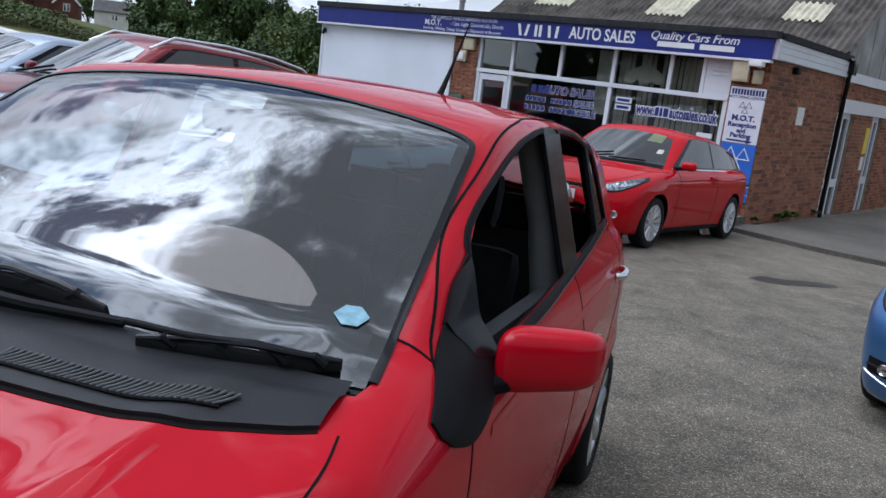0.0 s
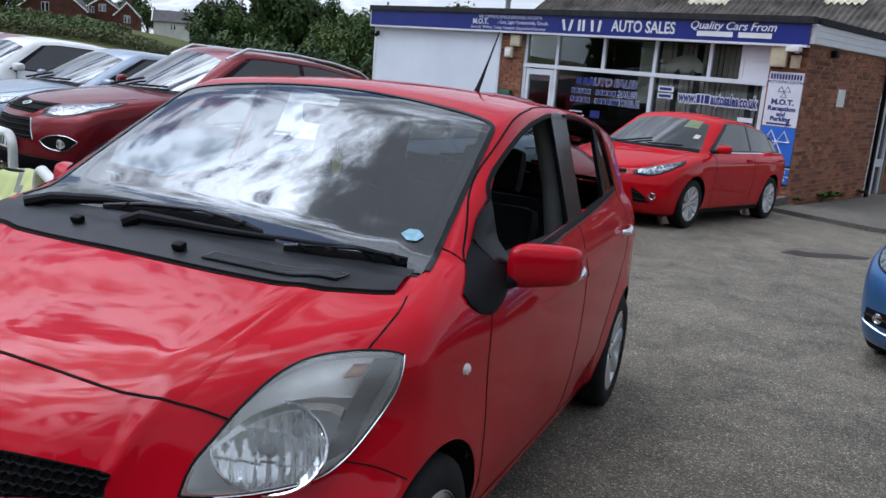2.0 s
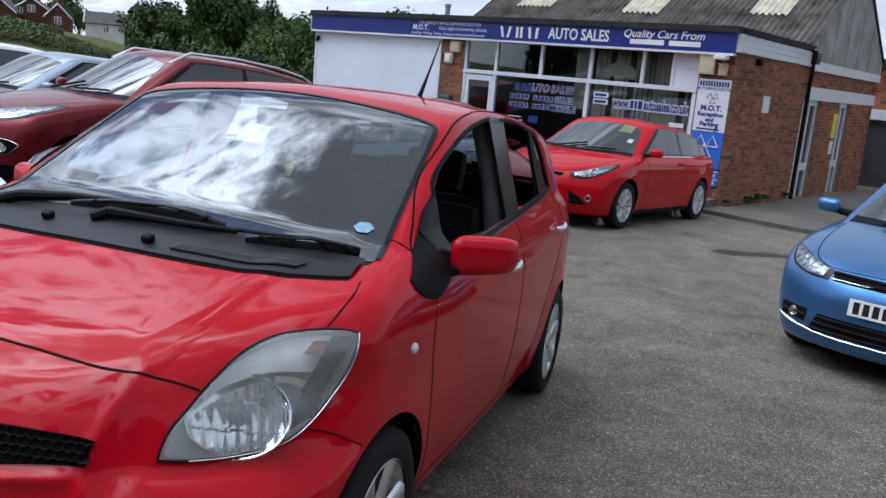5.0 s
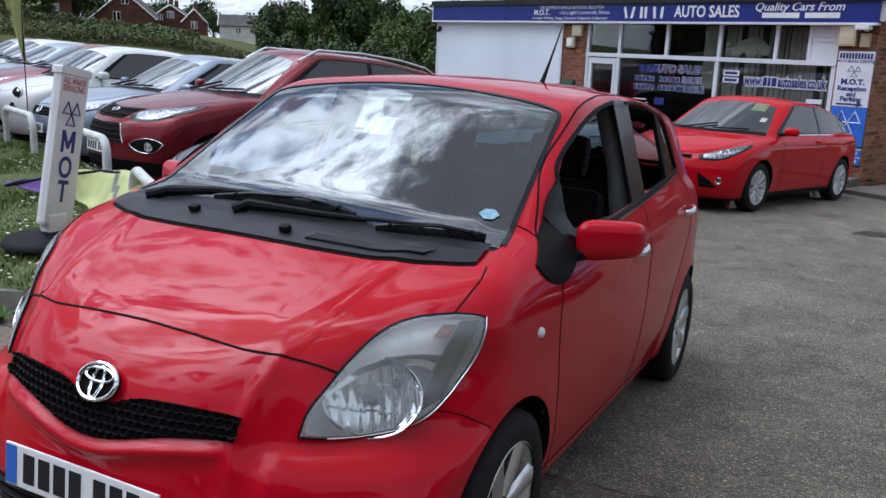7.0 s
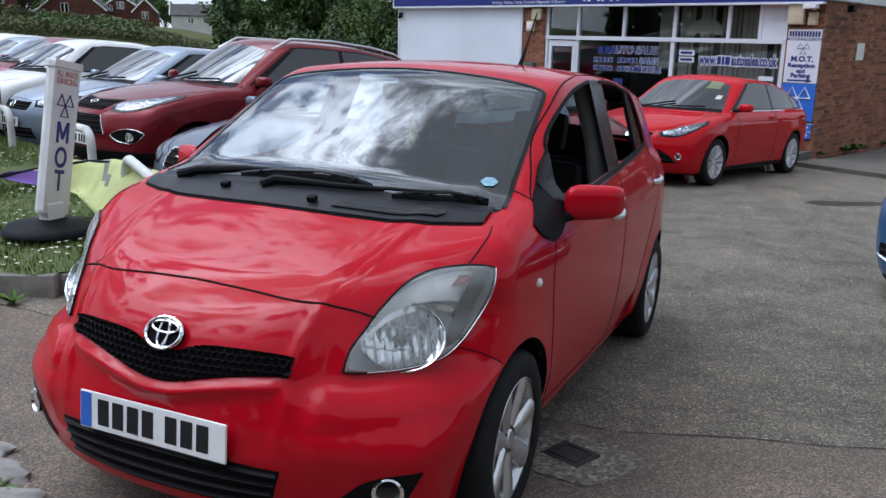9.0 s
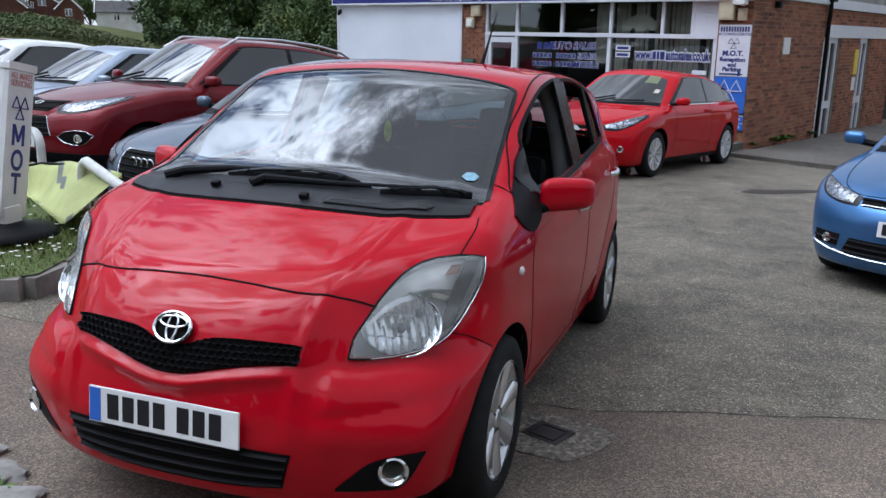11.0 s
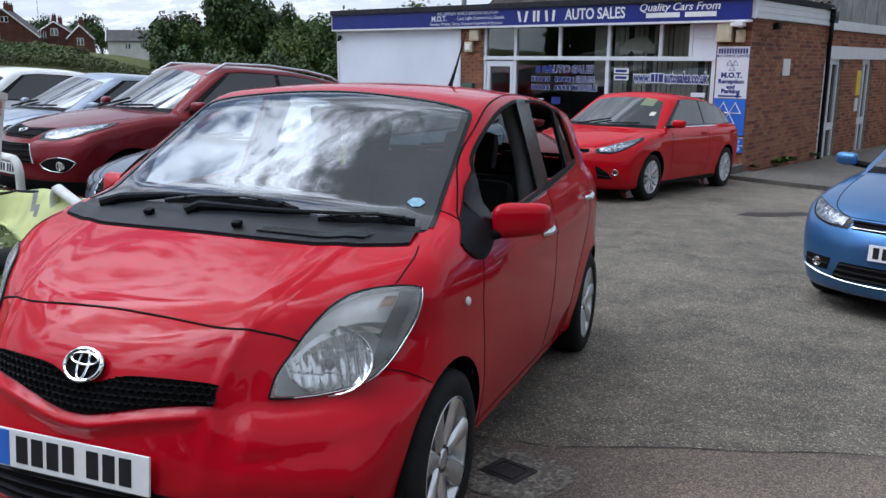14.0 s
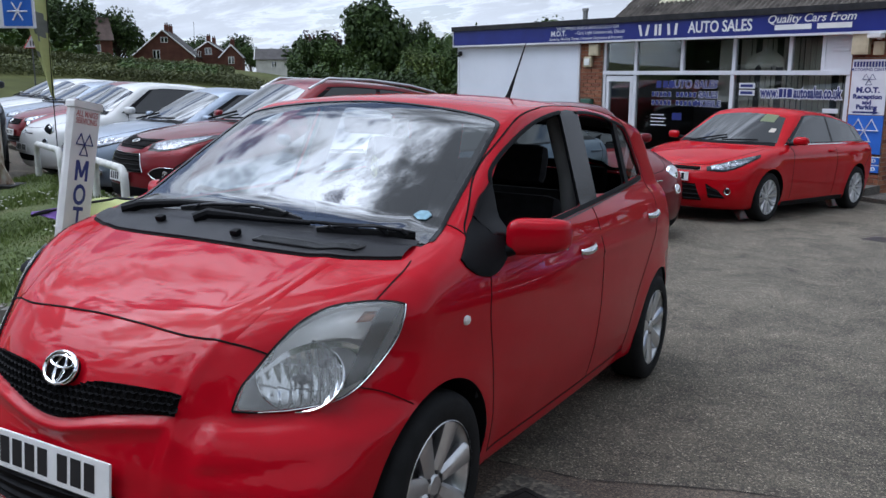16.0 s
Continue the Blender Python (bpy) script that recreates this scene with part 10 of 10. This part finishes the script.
house(47.3, 200, 38, 12.8, 17, 1.6, 7.0, "house_brick", "slate", "red brick gabled house with white bargeboards", (("front", -1.5, 1.9, 1.5, 1.9), ("front", 0.3, 5.0, 1.5, 1.2), ("right", 4, 2.2, 1.6, 1.6), ("right", 9, 2.2, 1.6, 1.6), ("right", 13, 2.2, 1.6, 1.6)), ((0, 6), (0, 12)))
house(44.6, 212, 38, 10, 20, 2.6, 5.9, "house_brick", "slate", "row of red brick cottages with slate roofs", (("front", 0, 3.8, 1.6, 1.6), ("right", 4, 2.2, 1.6, 1.6), ("right", 9, 2.2, 1.6, 1.6), ("right", 14, 2.2, 1.6, 1.6)), ((0, 2), (0, 14)))
house(43.2, 208, 38, 5, 8, 3.0, 5.6, "house_brick", "slate", "small brick cottage wing with white gable", (("front", 0, 2.2, 1.4, 1.6),), ((0, 5),))
house(41.6, 205, -52, 9, 13, 2.9, 5.2, "render", "slate", "white rendered cottage with grey roof", (("right", 4, 1.9, 1.2, 1.4), ("right", 8, 1.9, 1.2, 1.4), ("front", 0, 2.2, 1.3, 1.5)), ((0, 12),))
house(40.4, 205, 38, 6.5, 9, 2.9, 5.1, "render", "slate", "white rendered cottage end", (("front", -1.2, 1.8, 1.1, 1.4), ("front", 1.2, 1.8, 1.1, 1.4)))
house(56.6, 185, -30, 9, 20, 3.6, 7.8, "house_brick", "tile_brown", "long brick house with brown tiled roof among trees", (("right", 3, 1.9, 1.6, 1.4), ("right", 8, 1.9, 1.6, 1.4), ("right", 13, 1.9, 1.6, 1.4), ("right", 17, 1.9, 1.6, 1.4)), ((0, 4),), 2.6)
house(58.5, 170, -25, 9, 16, 4.2, 8.2, "house_brick", "tile_brown", "brick house with brown roof on the hill", (("right", 3, 2.2, 1.6, 1.6), ("right", 8, 2.2, 1.6, 1.6)), ((0, 4),))
house(36.6, 165, 30, 7, 8, 2.6, 5.0, "render_yellow", "tile_brown", "small ochre cottage behind trees", (("front", 0, 1.4, 1.2, 1.2),))
house(60.2, 120, 20, 4, 6, 2.6, 4.6, "white_paint", "tile_brown", "white gabled outbuilding on the bank")

# road sign and poles
rs = tagged(new("road_sign"), "red-bordered triangular warning sign on a grey post", "road sign")
x, y = polar(54.6, 38)
rs.matrix_basis = pose(x, y, hill_z(54.6, 38) - 0.15, 0, 0, 54) @ Matrix.Scale(0.70, 4)
vs, fs = tube_verts([(0, 0, -0.3), (0, 0, 3.6)], 0.04, 8)
mesh_from("post", vs, fs, M["alloy_dark"], rs)
mesh_from("plate", [(-0.42, -0.06, 2.75), (0.42, -0.06, 2.75), (0, -0.06, 3.5), (-0.42, -0.04, 2.75), (0.42, -0.04, 2.75), (0, -0.04, 3.5)], [(0, 1, 2), (5, 4, 3), (0, 3, 4, 1), (1, 4, 5, 2), (2, 5, 3, 0)], M["sign_white"], rs, "", False)
vs, fs = tube_verts([(-0.40, -0.065, 2.77), (0.40, -0.065, 2.77), (0, -0.065, 3.47)], 0.045, 4, True)
mesh_from("border", vs, fs, M["sign_border"], rs, "red border", False)
for dx in (-0.07, 0.07):
    vs, fs = tube_verts([(dx, -0.07, 2.88), (dx, -0.07, 3.15)], 0.035, 6)
    mesh_from("plain_mark", vs, fs, M["ink"], rs)
for az, D, h in ((45.4, 200, 9.5), (38.8, 120, 5.0)):
    x, y = polar(az, D)
    vs, fs = tube_verts([(0, 0, -0.5), (0, 0, h)], 0.07, 6, taper=[1, 0.6])
    tagged(mesh_from("pole", [(v[0] + x, v[1] + y, v[2] + hill_z(az, D)) for v in vs], fs, M["bark"], None, ""), "thin dark wooden pole on the slope", "pole")

# ---- bricks of the side wall, each a piece of its own ----
def brick_data(length, depth):
    vs = [(-0.003, 0.004, 0.005), (-0.003, length - 0.006, 0.005), (-0.003, length - 0.006, 0.072), (-0.003, 0.004, 0.072),
          (depth, 0.006, 0.007), (depth, length - 0.008, 0.007), (depth, length - 0.008, 0.070), (depth, 0.006, 0.070)]
    me = bpy.data.meshes.new("brick")
    me.from_pydata(vs, [], [(4, 5, 6, 7), (0, 1, 5, 4), (1, 2, 6, 5), (2, 3, 7, 6), (3, 0, 4, 7)])
    me.materials.append(M["brick_single"])
    return me


rnd = random.Random(41)
FULL = [brick_data(0.225, d) for d in (0.010, 0.012, 0.015)]
HALF = [brick_data(0.1125, d) for d in (0.011, 0.014)]
row, z = 0, -1.1
while z < 2.24:
    y = 0.0 - (row % 2) * 0.1125
    while y < 4.3:
        a = max(y, 0.0)
        mid, mz = (a + min(y + 0.225, 4.3)) / 2, z + 0.039
        if 0.0 < mid < 2.0 and 0.25 < mz < 1.45:
            ob = new("brick", rnd.choice(HALF if y < 0 else FULL))
            ob.parent = w4
            ob.matrix_basis = Matrix.Translation((0, a, z))
        y += 0.225
    row, z = row + 1, z + 0.078
